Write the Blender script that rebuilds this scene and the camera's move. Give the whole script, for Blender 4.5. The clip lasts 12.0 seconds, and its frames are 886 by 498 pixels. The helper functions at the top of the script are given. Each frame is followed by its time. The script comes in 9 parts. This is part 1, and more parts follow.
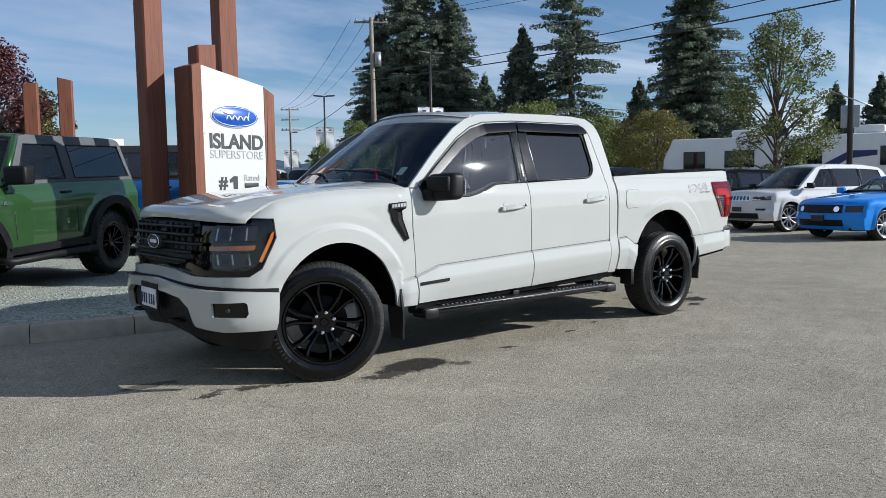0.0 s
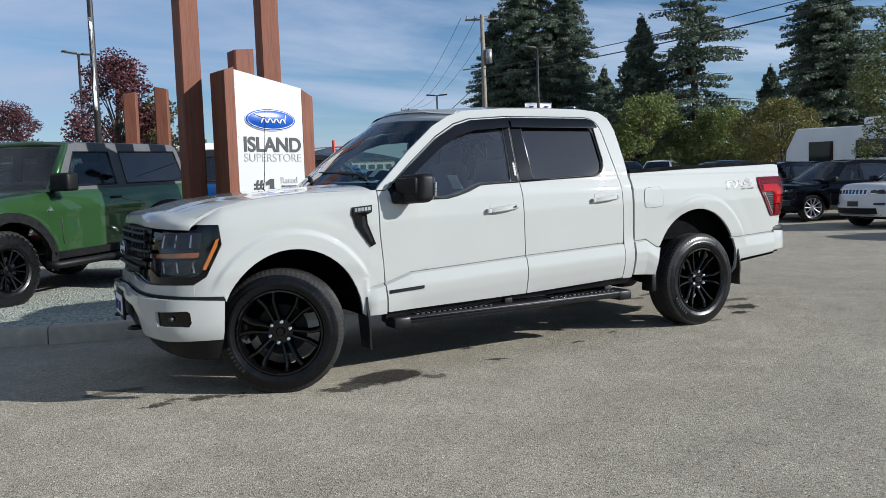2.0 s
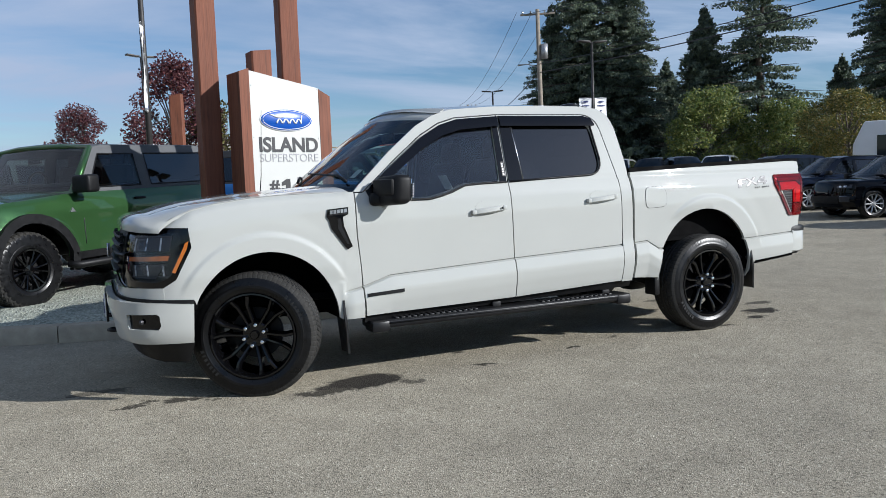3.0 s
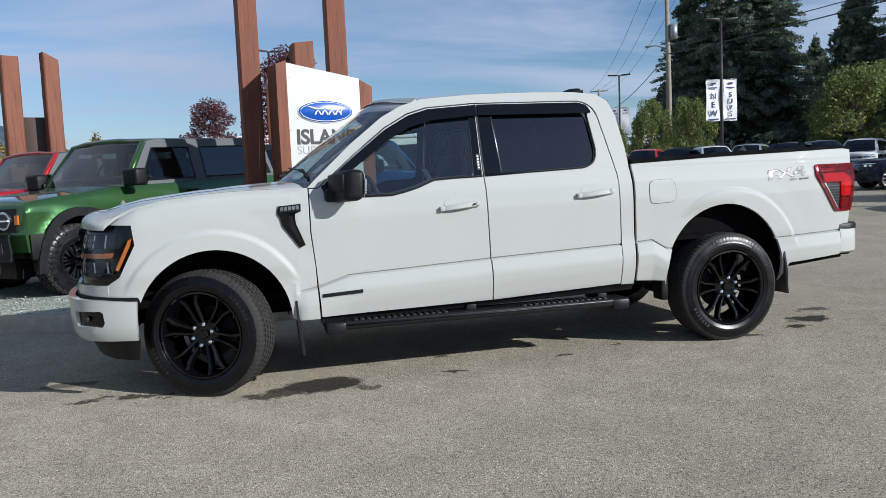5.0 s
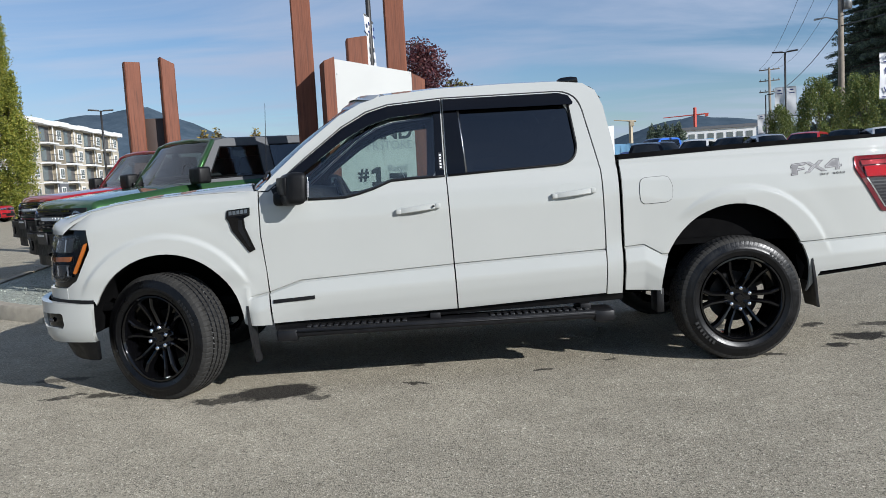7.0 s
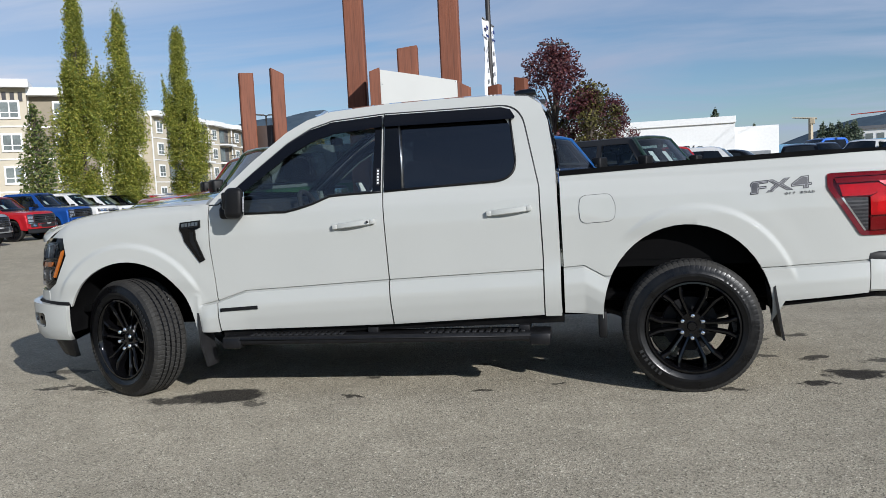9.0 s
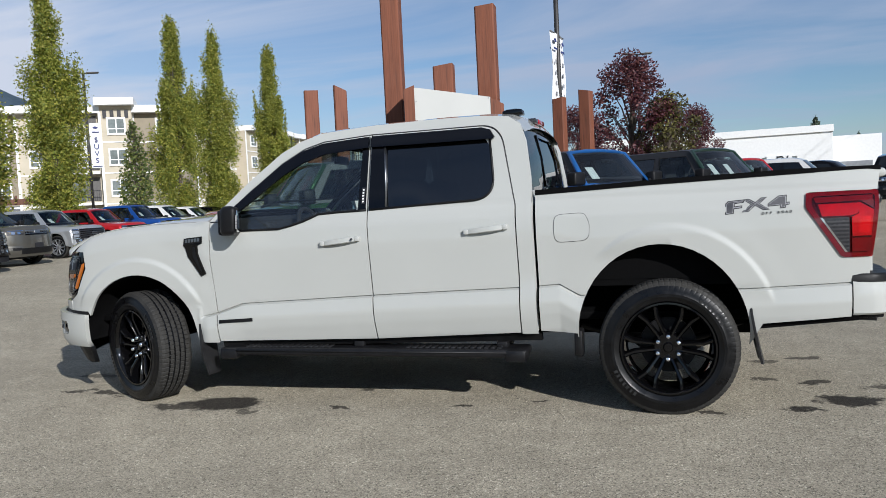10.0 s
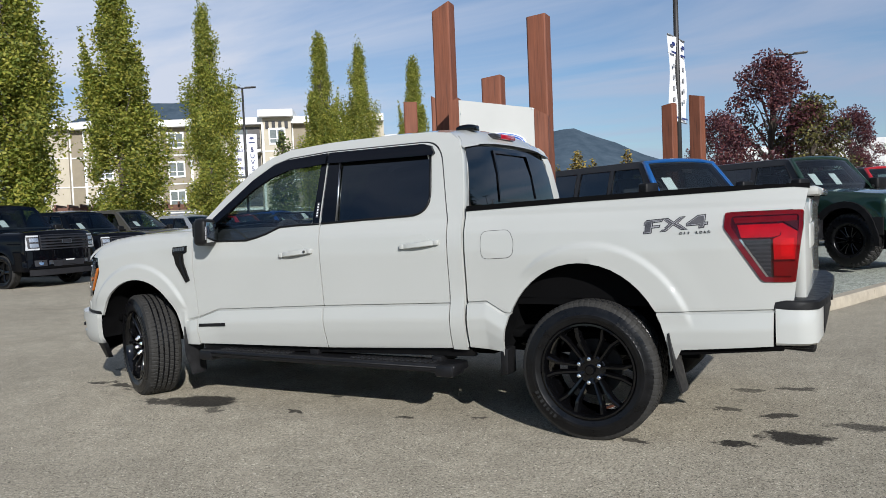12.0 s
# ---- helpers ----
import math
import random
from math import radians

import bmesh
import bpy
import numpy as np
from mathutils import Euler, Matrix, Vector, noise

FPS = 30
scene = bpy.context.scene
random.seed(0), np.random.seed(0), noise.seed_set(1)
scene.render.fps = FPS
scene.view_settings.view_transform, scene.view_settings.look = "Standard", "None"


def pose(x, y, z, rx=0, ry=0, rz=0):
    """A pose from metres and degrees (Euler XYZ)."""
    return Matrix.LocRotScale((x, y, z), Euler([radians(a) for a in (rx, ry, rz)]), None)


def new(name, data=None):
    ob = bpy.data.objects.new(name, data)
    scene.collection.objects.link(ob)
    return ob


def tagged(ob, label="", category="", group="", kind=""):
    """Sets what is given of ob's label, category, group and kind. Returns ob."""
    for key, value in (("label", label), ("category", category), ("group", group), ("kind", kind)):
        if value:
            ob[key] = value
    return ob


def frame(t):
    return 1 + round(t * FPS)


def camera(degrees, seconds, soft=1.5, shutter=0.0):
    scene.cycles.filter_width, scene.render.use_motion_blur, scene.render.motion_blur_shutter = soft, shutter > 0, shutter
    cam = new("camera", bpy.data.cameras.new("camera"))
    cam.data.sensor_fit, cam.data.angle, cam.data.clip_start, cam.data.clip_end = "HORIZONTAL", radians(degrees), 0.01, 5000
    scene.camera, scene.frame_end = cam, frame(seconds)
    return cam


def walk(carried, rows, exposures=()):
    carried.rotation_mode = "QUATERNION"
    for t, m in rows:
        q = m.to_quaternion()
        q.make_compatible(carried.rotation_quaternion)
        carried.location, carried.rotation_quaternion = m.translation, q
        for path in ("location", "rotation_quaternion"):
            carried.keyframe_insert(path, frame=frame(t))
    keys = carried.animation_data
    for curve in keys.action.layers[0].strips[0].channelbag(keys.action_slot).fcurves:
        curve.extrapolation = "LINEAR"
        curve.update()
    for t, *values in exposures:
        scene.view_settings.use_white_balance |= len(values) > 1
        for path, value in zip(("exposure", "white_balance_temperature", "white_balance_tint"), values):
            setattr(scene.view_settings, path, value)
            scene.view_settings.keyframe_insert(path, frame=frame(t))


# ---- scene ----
cam = camera(59.9, 12.0, soft=0.7)
METRES, EYE, TILT, LEAN, TURN = 7.763, 1.264, 0.0, 0.0, -38.5
START_X, START_Y = -2.53, -5.35
ROWS = [
    (0.0, 0.0, 0.0, 0.0, -0.08, -4.45, 0.99),
    (0.5, 0.032, 0.0157, 0.0011, 2.23, -4.43, 1.21),
    (1.0, 0.0658, 0.0289, 0.0004, 4.5, -4.42, 1.39),
    (1.5, 0.1035, 0.0375, 0.001, 6.86, -4.39, 1.67),
    (2.0, 0.1347, 0.0543, 0.0008, 9.26, -4.43, 1.86),
    (2.5, 0.1661, 0.0683, 0.002, 11.6, -4.44, 2.0),
    (3.0, 0.2022, 0.0846, 0.0024, 13.9, -4.53, 2.17),
    (5.0, 0.3276, 0.1734, 0.003, 23.98, -5.06, 2.43),
    (5.5, 0.3588, 0.2014, 0.0041, 27.04, -5.13, 2.67),
    (6.0, 0.3929, 0.2299, 0.0045, 30.17, -5.13, 2.96),
    (6.5, 0.4215, 0.2611, 0.0042, 33.19, -5.21, 3.16),
    (7.0, 0.4529, 0.2925, 0.0051, 35.99, -5.35, 3.19),
    (9.0, 0.5867, 0.4186, 0.0085, 48.15, -4.72, 2.83),
    (9.5, 0.6169, 0.45, 0.009, 51.44, -4.11, 2.82),
    (10.0, 0.653, 0.4798, 0.0103, 54.88, -3.56, 2.83),
    (10.5, 0.6765, 0.5137, 0.0091, 58.25, -3.21, 2.86),
    (11.0, 0.6989, 0.5522, 0.0103, 61.4, -2.9, 2.78),
    (11.5, 0.7284, 0.5923, 0.0107, 64.16, -2.66, 2.62),
    (12.0, 0.7485, 0.63, 0.0095, 66.55, -2.55, 2.32),
]
walk(cam, [(t, pose(START_X, START_Y, EYE, TILT, LEAN, TURN) @ pose(METRES * x, METRES * y, METRES * z, 90 + pitch, roll, yaw)) for t, x, y, z, yaw, pitch, roll in ROWS],
     [(0.0, 0.47, 5980, 9), (3.0, 0.42, 5980, 9.5), (6.5, 0.36, 6020, 10), (9.5, 0.24, 6080, 10.5), (12.0, 0.27, 6150, 10.5)])

# ---- daylight: one low sun and a blue sky with thin cloud ----
SUN_AZ, SUN_EL = -44.0, 24.5
to_sun = Vector((math.cos(radians(SUN_EL)) * math.cos(radians(SUN_AZ)), math.cos(radians(SUN_EL)) * math.sin(radians(SUN_AZ)), math.sin(radians(SUN_EL))))
sun_lamp = bpy.data.lights.new("sun", "SUN")
sun_lamp.energy, sun_lamp.angle, sun_lamp.color = 4.6, radians(0.55), (1.0, 0.955, 0.89)
sun = new("sun", sun_lamp)
sun.rotation_euler = (-to_sun).to_track_quat("-Z", "Y").to_euler()
sun.location = (0, 0, 60)

world = bpy.data.worlds.new("daylight")
scene.world = world
world.use_nodes = True
wn, wl = world.node_tree.nodes, world.node_tree.links
wn.clear()
w_out = wn.new("ShaderNodeOutputWorld")
w_bg = wn.new("ShaderNodeBackground")
w_sky = wn.new("ShaderNodeTexSky")
w_sky.sky_type, w_sky.sun_disc = "NISHITA", False
w_sky.sun_elevation, w_sky.sun_rotation = radians(SUN_EL), radians(90 - SUN_AZ)
w_sky.air_density, w_sky.dust_density, w_sky.ozone_density = 1.0, 0.4, 4.0
w_bg.inputs["Strength"].default_value = 0.077
w_co = wn.new("ShaderNodeTexCoord")
w_sep = wn.new("ShaderNodeSeparateXYZ")
wl.new(w_co.outputs["Generated"], w_sep.inputs[0])
w_h = wn.new("ShaderNodeMath"); w_h.operation = "MAXIMUM"; w_h.inputs[1].default_value = 0.04
wl.new(w_sep.outputs["Z"], w_h.inputs[0])
w_h2 = wn.new("ShaderNodeMath"); w_h2.operation = "ADD"; w_h2.inputs[1].default_value = 0.10
wl.new(w_h.outputs[0], w_h2.inputs[0])
w_dx = wn.new("ShaderNodeMath"); w_dx.operation = "DIVIDE"
w_dy = wn.new("ShaderNodeMath"); w_dy.operation = "DIVIDE"
for node, axis in ((w_dx, "X"), (w_dy, "Y")):
    wl.new(w_sep.outputs[axis], node.inputs[0])
    wl.new(w_h2.outputs[0], node.inputs[1])
w_com = wn.new("ShaderNodeCombineXYZ")
wl.new(w_dx.outputs[0], w_com.inputs[0])
wl.new(w_dy.outputs[0], w_com.inputs[1])
w_map = wn.new("ShaderNodeMapping")
w_map.inputs["Rotation"].default_value = (0, 0, radians(25))
w_map.inputs["Scale"].default_value = (0.50, 0.95, 1)
wl.new(w_com.outputs[0], w_map.inputs[0])
w_n = wn.new("ShaderNodeTexNoise")
w_n.inputs["Scale"].default_value, w_n.inputs["Detail"].default_value, w_n.inputs["Roughness"].default_value, w_n.inputs["Distortion"].default_value = 1.0, 8, 0.55, 0.45
wl.new(w_map.outputs[0], w_n.inputs["Vector"])
w_r = wn.new("ShaderNodeValToRGB")
w_r.color_ramp.elements[0].position, w_r.color_ramp.elements[1].position = 0.42, 0.66
wl.new(w_n.outputs["Fac"], w_r.inputs[0])
w_k = wn.new("ShaderNodeMath"); w_k.operation = "MULTIPLY"; w_k.inputs[1].default_value = 0.88
wl.new(w_r.outputs[0], w_k.inputs[0])
w_mix = wn.new("ShaderNodeMix"); w_mix.data_type = "RGBA"
wl.new(w_sky.outputs[0], w_mix.inputs["A"])
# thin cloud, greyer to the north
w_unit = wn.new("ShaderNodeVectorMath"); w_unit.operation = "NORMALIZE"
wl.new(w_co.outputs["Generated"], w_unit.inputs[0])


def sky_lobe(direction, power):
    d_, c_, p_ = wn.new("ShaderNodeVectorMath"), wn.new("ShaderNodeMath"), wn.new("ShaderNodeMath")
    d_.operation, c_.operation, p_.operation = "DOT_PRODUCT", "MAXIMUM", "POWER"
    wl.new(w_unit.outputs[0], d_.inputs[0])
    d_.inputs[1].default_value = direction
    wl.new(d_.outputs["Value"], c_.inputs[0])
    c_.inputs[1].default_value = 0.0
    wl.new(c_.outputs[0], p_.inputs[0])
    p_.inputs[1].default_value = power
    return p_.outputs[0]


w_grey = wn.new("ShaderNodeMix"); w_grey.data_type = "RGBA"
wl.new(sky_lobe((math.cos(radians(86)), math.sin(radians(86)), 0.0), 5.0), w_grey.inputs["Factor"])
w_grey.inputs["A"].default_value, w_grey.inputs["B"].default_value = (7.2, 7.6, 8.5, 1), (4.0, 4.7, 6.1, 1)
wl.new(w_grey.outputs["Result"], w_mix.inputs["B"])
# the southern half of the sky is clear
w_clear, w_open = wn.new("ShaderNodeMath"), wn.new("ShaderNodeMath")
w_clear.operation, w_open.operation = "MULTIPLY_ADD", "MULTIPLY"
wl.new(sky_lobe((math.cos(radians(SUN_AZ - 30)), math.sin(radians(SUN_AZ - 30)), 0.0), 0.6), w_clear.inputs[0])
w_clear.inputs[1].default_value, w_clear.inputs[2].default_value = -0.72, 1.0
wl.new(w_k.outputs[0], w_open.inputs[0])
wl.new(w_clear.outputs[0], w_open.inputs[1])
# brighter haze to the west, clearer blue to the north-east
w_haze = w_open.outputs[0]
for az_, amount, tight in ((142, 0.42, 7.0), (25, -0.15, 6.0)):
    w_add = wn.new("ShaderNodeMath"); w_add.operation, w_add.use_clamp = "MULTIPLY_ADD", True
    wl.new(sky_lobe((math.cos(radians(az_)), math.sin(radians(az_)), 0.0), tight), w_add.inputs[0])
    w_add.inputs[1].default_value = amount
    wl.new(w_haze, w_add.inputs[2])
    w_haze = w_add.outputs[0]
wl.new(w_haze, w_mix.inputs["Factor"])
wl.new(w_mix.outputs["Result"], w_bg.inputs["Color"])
wl.new(w_bg.outputs[0], w_out.inputs[0])

# ---- materials ----
def material(name):
    m = bpy.data.materials.new(name)
    m.use_nodes = True
    return m, m.node_tree.nodes, m.node_tree.links, m.node_tree.nodes["Principled BSDF"]


def coords(n, l, scale, kind="Object"):
    co, mp = n.new("ShaderNodeTexCoord"), n.new("ShaderNodeMapping")
    mp.inputs["Scale"].default_value = scale if isinstance(scale, tuple) else (scale,) * 3
    l.new(co.outputs[kind], mp.inputs[0])
    return mp.outputs[0]


def noise_node(n, l, vec, scale, detail=4, rough=0.55):
    t = n.new("ShaderNodeTexNoise")
    t.inputs["Scale"].default_value, t.inputs["Detail"].default_value, t.inputs["Roughness"].default_value = scale, detail, rough
    l.new(vec, t.inputs["Vector"])
    return t.outputs["Fac"]


def ramp(n, l, fac, *stops):
    r = n.new("ShaderNodeValToRGB")
    e = r.color_ramp.elements
    while len(e) < len(stops):
        e.new(0.5)
    for k, (p, c) in zip(e, stops):
        k.position, k.color = p, (*(c if isinstance(c, tuple) else (c, c, c)), 1)
    l.new(fac, r.inputs[0])
    return r.outputs[0]


def mixc(n, l, fac, a, b, mode="MIX"):
    m = n.new("ShaderNodeMix")
    m.data_type, m.blend_type = "RGBA", mode
    for key, v in (("Factor", fac), ("A", a), ("B", b)):
        if isinstance(v, (int, float)):
            m.inputs[key].default_value = v
        elif isinstance(v, tuple):
            m.inputs[key].default_value = (*v, 1)
        else:
            l.new(v, m.inputs[key])
    return m.outputs["Result"]


def bump(n, l, bs, height, strength, distance):
    b = n.new("ShaderNodeBump")
    b.inputs["Strength"].default_value, b.inputs["Distance"].default_value = strength, distance
    l.new(height, b.inputs["Height"])
    l.new(b.outputs[0], bs.inputs["Normal"])


def plain(name, colour, rough=0.5, metal=0.0, vary=0.12, scale=6.0, relief=0.0, coat=0.0, spec=0.5):
    """A surface of one colour with wear at two scales."""
    m, n, l, bs = material(name)
    v = coords(n, l, 1.0)
    f = noise_node(n, l, v, scale, 5)
    g = noise_node(n, l, v, scale * 14, 3)
    dark, light = tuple(c * (1 - vary) for c in colour), tuple(min(1, c * (1 + vary)) for c in colour)
    a = ramp(n, l, f, (0.3, dark), (0.7, light))
    l.new(mixc(n, l, vary * 0.9, a, ramp(n, l, g, (0.35, dark), (0.65, light))), bs.inputs["Base Color"])
    rr = ramp(n, l, f, (0.25, max(0.02, rough * (1 - vary))), (0.75, min(1, rough * (1 + vary))))
    l.new(rr, bs.inputs["Roughness"])
    bs.inputs["Metallic"].default_value = metal
    bs.inputs["Coat Weight"].default_value = coat
    bs.inputs["Coat Roughness"].default_value = 0.03
    bs.inputs["Specular IOR Level"].default_value = spec
    if relief:
        bump(n, l, bs, g, 0.5, relief)
    return m


def paint(name, colour, flake=0.0, ior=1.5):
    """Car paint under clear lacquer with a trace of dust."""
    m, n, l, bs = material(name)
    v = coords(n, l, 1.0)
    f = noise_node(n, l, v, 1.7, 4)
    dust = ramp(n, l, f, (0.35, tuple(c * 0.985 for c in colour)), (0.7, tuple(min(1, c * 1.01 + min(0.003, 0.3 * c)) for c in colour)))
    l.new(dust, bs.inputs["Base Color"])
    bs.inputs["Roughness"].default_value = 0.5 if flake < 0.1 else 0.32
    bs.inputs["Specular IOR Level"].default_value = 0.08 if ior > 1.45 else 0.0
    bs.inputs["Metallic"].default_value = flake
    bs.inputs["Coat Weight"].default_value = 1.0
    bs.inputs["Coat IOR"].default_value = ior
    l.new(ramp(n, l, noise_node(n, l, v, 9, 3), (0.3, 0.008), (0.8, 0.03)), bs.inputs["Coat Roughness"])
    return m


def glass(name, tint, gloss=0.02, ior=1.5):
    """A pane: it lets tinted light through and mirrors by Schlick's law on both faces."""
    m, n, l, bs = material(name)
    n.remove(bs)
    tr, gl, mx, lw = n.new("ShaderNodeBsdfTransparent"), n.new("ShaderNodeBsdfGlossy"), n.new("ShaderNodeMixShader"), n.new("ShaderNodeLayerWeight")
    tr.inputs[0].default_value = (*tint, 1)
    gl.inputs["Roughness"].default_value = gloss
    lw.inputs["Blend"].default_value = 0.5
    f0 = 2 * ((ior - 1) / (ior + 1)) ** 2
    pw, sc = n.new("ShaderNodeMath"), n.new("ShaderNodeMath")
    pw.operation, sc.operation = "POWER", "MULTIPLY_ADD"
    pw.inputs[1].default_value = 5.0
    sc.inputs[1].default_value, sc.inputs[2].default_value = 1 - f0, f0
    l.new(lw.outputs["Facing"], pw.inputs[0])
    l.new(pw.outputs[0], sc.inputs[0])
    l.new(sc.outputs[0], mx.inputs[0])
    l.new(tr.outputs[0], mx.inputs[1])
    l.new(gl.outputs[0], mx.inputs[2])
    l.new(mx.outputs[0], n["Material Output"].inputs[0])
    return m


def wood(name, colour):
    """Stained cedar: long grain along z, checks and paler wear."""
    m, n, l, bs = material(name)
    v = coords(n, l, (9, 9, 0.55))
    f = noise_node(n, l, v, 2.2, 8, 0.65)
    g = noise_node(n, l, coords(n, l, (60, 60, 1.2)), 1.5, 3)
    big = noise_node(n, l, coords(n, l, 1.3), 1.0, 3)
    a = ramp(n, l, f, (0.30, tuple(c * 0.22 for c in colour)), (0.46, colour), (0.72, tuple(min(1, c * 1.6) for c in colour)))
    b = mixc(n, l, 0.45, a, ramp(n, l, g, (0.35, tuple(c * 0.5 for c in colour)), (0.62, tuple(c * 1.2 for c in colour))))
    l.new(mixc(n, l, ramp(n, l, big, (0.45, 0.0), (0.75, 0.4)), b, tuple(min(1, c * 1.3 + 0.02) for c in colour)), bs.inputs["Base Color"])
    bs.inputs["Roughness"].default_value = 0.72
    bump(n, l, bs, g, 0.5, 0.004)
    return m


M_WHITE = paint("off_white_paint", (0.408, 0.414, 0.390))
M_BLACK = plain("black_plastic", (0.0065, 0.0065, 0.007), 0.5, vary=0.25, scale=20, relief=0.0004, spec=0.24)
M_LINER = plain("wheel_liner_felt", (0.0028, 0.0028, 0.003), 0.9, vary=0.3, scale=12, spec=0.06)
M_GLOSS = plain("gloss_black", (0.0022, 0.0022, 0.0026), 0.05, vary=0.15, coat=0.0, spec=0.45)
M_RUBBER = plain("rubber", (0.004, 0.004, 0.0045), 0.33, vary=0.4, scale=14, relief=0.0008, spec=0.30)
M_TREAD = plain("dusty_tread_rubber", (0.026, 0.025, 0.023), 0.75, vary=0.35, scale=22, relief=0.001, spec=0.25)
M_GREYRUBBER = plain("worn_rubber_relief", (0.010, 0.010, 0.010), 0.6, vary=0.3, scale=30)
M_SMOKE = plain("smoked_acrylic", (0.0035, 0.004, 0.006), 0.08, vary=0.1, coat=0.0, spec=0.26)
M_CHROME = plain("chrome", (0.75, 0.76, 0.78), 0.12, metal=1.0, vary=0.06)
M_STEEL = plain("brushed_steel", (0.32, 0.33, 0.34), 0.35, metal=1.0, vary=0.15)
M_ALU = plain("alloy", (0.55, 0.56, 0.58), 0.28, metal=0.9, vary=0.1)
M_DARKSTEEL = plain("dark_steel", (0.012, 0.012, 0.013), 0.5, metal=0.3, vary=0.3, spec=0.25)
M_AMBER = plain("amber_lens", (0.42, 0.115, 0.012), 0.15, vary=0.2, scale=20, coat=1.0)
M_AMBERDIM = plain("dim_amber_lens", (0.26, 0.075, 0.015), 0.15, vary=0.3, scale=25, coat=1.0)
M_REFL = plain("lamp_reflector", (0.40, 0.41, 0.43), 0.30, metal=0.7, vary=0.45, scale=28)
M_CLEARLENS = plain("clear_ribbed_lens", (0.32, 0.32, 0.33), 0.15, vary=0.25, scale=30, coat=1.0)
M_RED = plain("red_lens", (0.42, 0.006, 0.012), 0.12, vary=0.12, coat=1.0)
M_REDLIT = plain("bright_red_lens", (0.36, 0.004, 0.018), 0.12, vary=0.35, scale=16, coat=1.0)
M_REDCORE = plain("brightest_red_lens", (0.52, 0.005, 0.020), 0.12, vary=0.2, scale=22, coat=1.0)
M_REDMID = plain("deep_red_lens", (0.105, 0.002, 0.010), 0.10, vary=0.25, scale=18, coat=1.0)
M_SMOKERED = plain("dark_red_lens", (0.045, 0.0015, 0.004), 0.08, vary=0.15, coat=1.0)
M_GREYLENS = plain("grey_reflector", (0.045, 0.045, 0.05), 0.2, metal=0.4, vary=0.35, scale=40)
M_LENS = glass("lens_cover", (0.80, 0.82, 0.85), 0.01, 1.32)
M_GLASSF = glass("door_glass", (0.60, 0.70, 0.68), 0.012, 1.66)
M_GLASSW = glass("windscreen_glass", (0.58, 0.67, 0.64), 0.02, 1.52)
M_GLASSR = glass("privacy_glass", (0.016, 0.021, 0.03), 0.012, 1.62)
M_CLEAR = glass("car_glass", (0.40, 0.50, 0.50), 0.01, 1.45)
M_TINTED = glass("tinted_car_glass", (0.10, 0.12, 0.14), 0.01, 1.62)
M_REDCOVER = glass("clear_red_cover", (0.92, 0.16, 0.18), 0.01, 1.36)
M_CARGLASS = plain("dark_car_glass", (0.004, 0.006, 0.008), 0.03, vary=0.2, scale=2, spec=0.5)
M_INT = plain("interior_fabric", (0.010, 0.010, 0.012), 0.8, vary=0.3, scale=30, relief=0.001)
M_INTGREY = plain("interior_grey", (0.12, 0.12, 0.125), 0.7, vary=0.2, scale=20)
M_WHITEPLATE = plain("white_plate", (0.75, 0.75, 0.74), 0.4, vary=0.06)
M_INK = plain("ink", (0.015, 0.015, 0.018), 0.5, vary=0.1)
M_GREYINK = plain("grey_ink", (0.30, 0.30, 0.31), 0.5, vary=0.08)
M_BLUEINK = plain("blue_enamel", (0.010, 0.075, 0.36), 0.25, vary=0.15, scale=1.5, coat=0.5)
M_NAVY = plain("navy_print", (0.02, 0.03, 0.13), 0.6, vary=0.1)
M_WOOD = wood("stained_cedar", (0.150, 0.047, 0.021))
M_PANEL = plain("white_sign_panel", (0.50, 0.50, 0.47), 0.45, vary=0.03, scale=2)


# ---- mesh helpers ----
def part(name, bm, mat, parent=None, label="", smooth=True, angle=40):
    me = bpy.data.meshes.new(name)
    if smooth:
        for f in bm.faces:
            f.smooth = True
        lim = radians(angle)
        for e in bm.edges:
            e.smooth = e.is_boundary or (e.is_manifold and e.calc_face_angle(0) < lim)
        mark = bm.edges.layers.int.get("crease_line")
        if mark:
            for e in bm.edges:
                if e[mark] and abs(e.verts[0].co.y) > 0.5:
                    e.smooth = False
    bm.to_mesh(me)
    bm.free()
    for m in mat if isinstance(mat, (list, tuple)) else (mat,):
        me.materials.append(m)
    ob = new(name, me)
    if parent:
        ob.parent = parent
    if label:
        ob["label"] = label
    return ob


def thing(name, label, category, m=None, group="", kind=""):
    ob = new(name)
    ob.empty_display_size = 0.2
    if m is not None:
        ob.matrix_basis = m
    return tagged(ob, label, category, group, kind)


def add_box(bm, c, s, bevel=0.0, m=None, seg=2):
    mat = Matrix.Translation(c) @ (m if m is not None else Matrix.Identity(4)) @ Matrix.Diagonal((*s, 1))
    r = bmesh.ops.create_cube(bm, size=1.0, matrix=mat)
    if bevel:
        es = list({e for v in r["verts"] for e in v.link_edges})
        bmesh.ops.bevel(bm, geom=es, offset=bevel, segments=seg, profile=0.5, affect="EDGES", clamp_overlap=True)
    return bm


def box(c, s, bevel=0.0, m=None, seg=2):
    return add_box(bmesh.new(), c, s, bevel, m, seg)


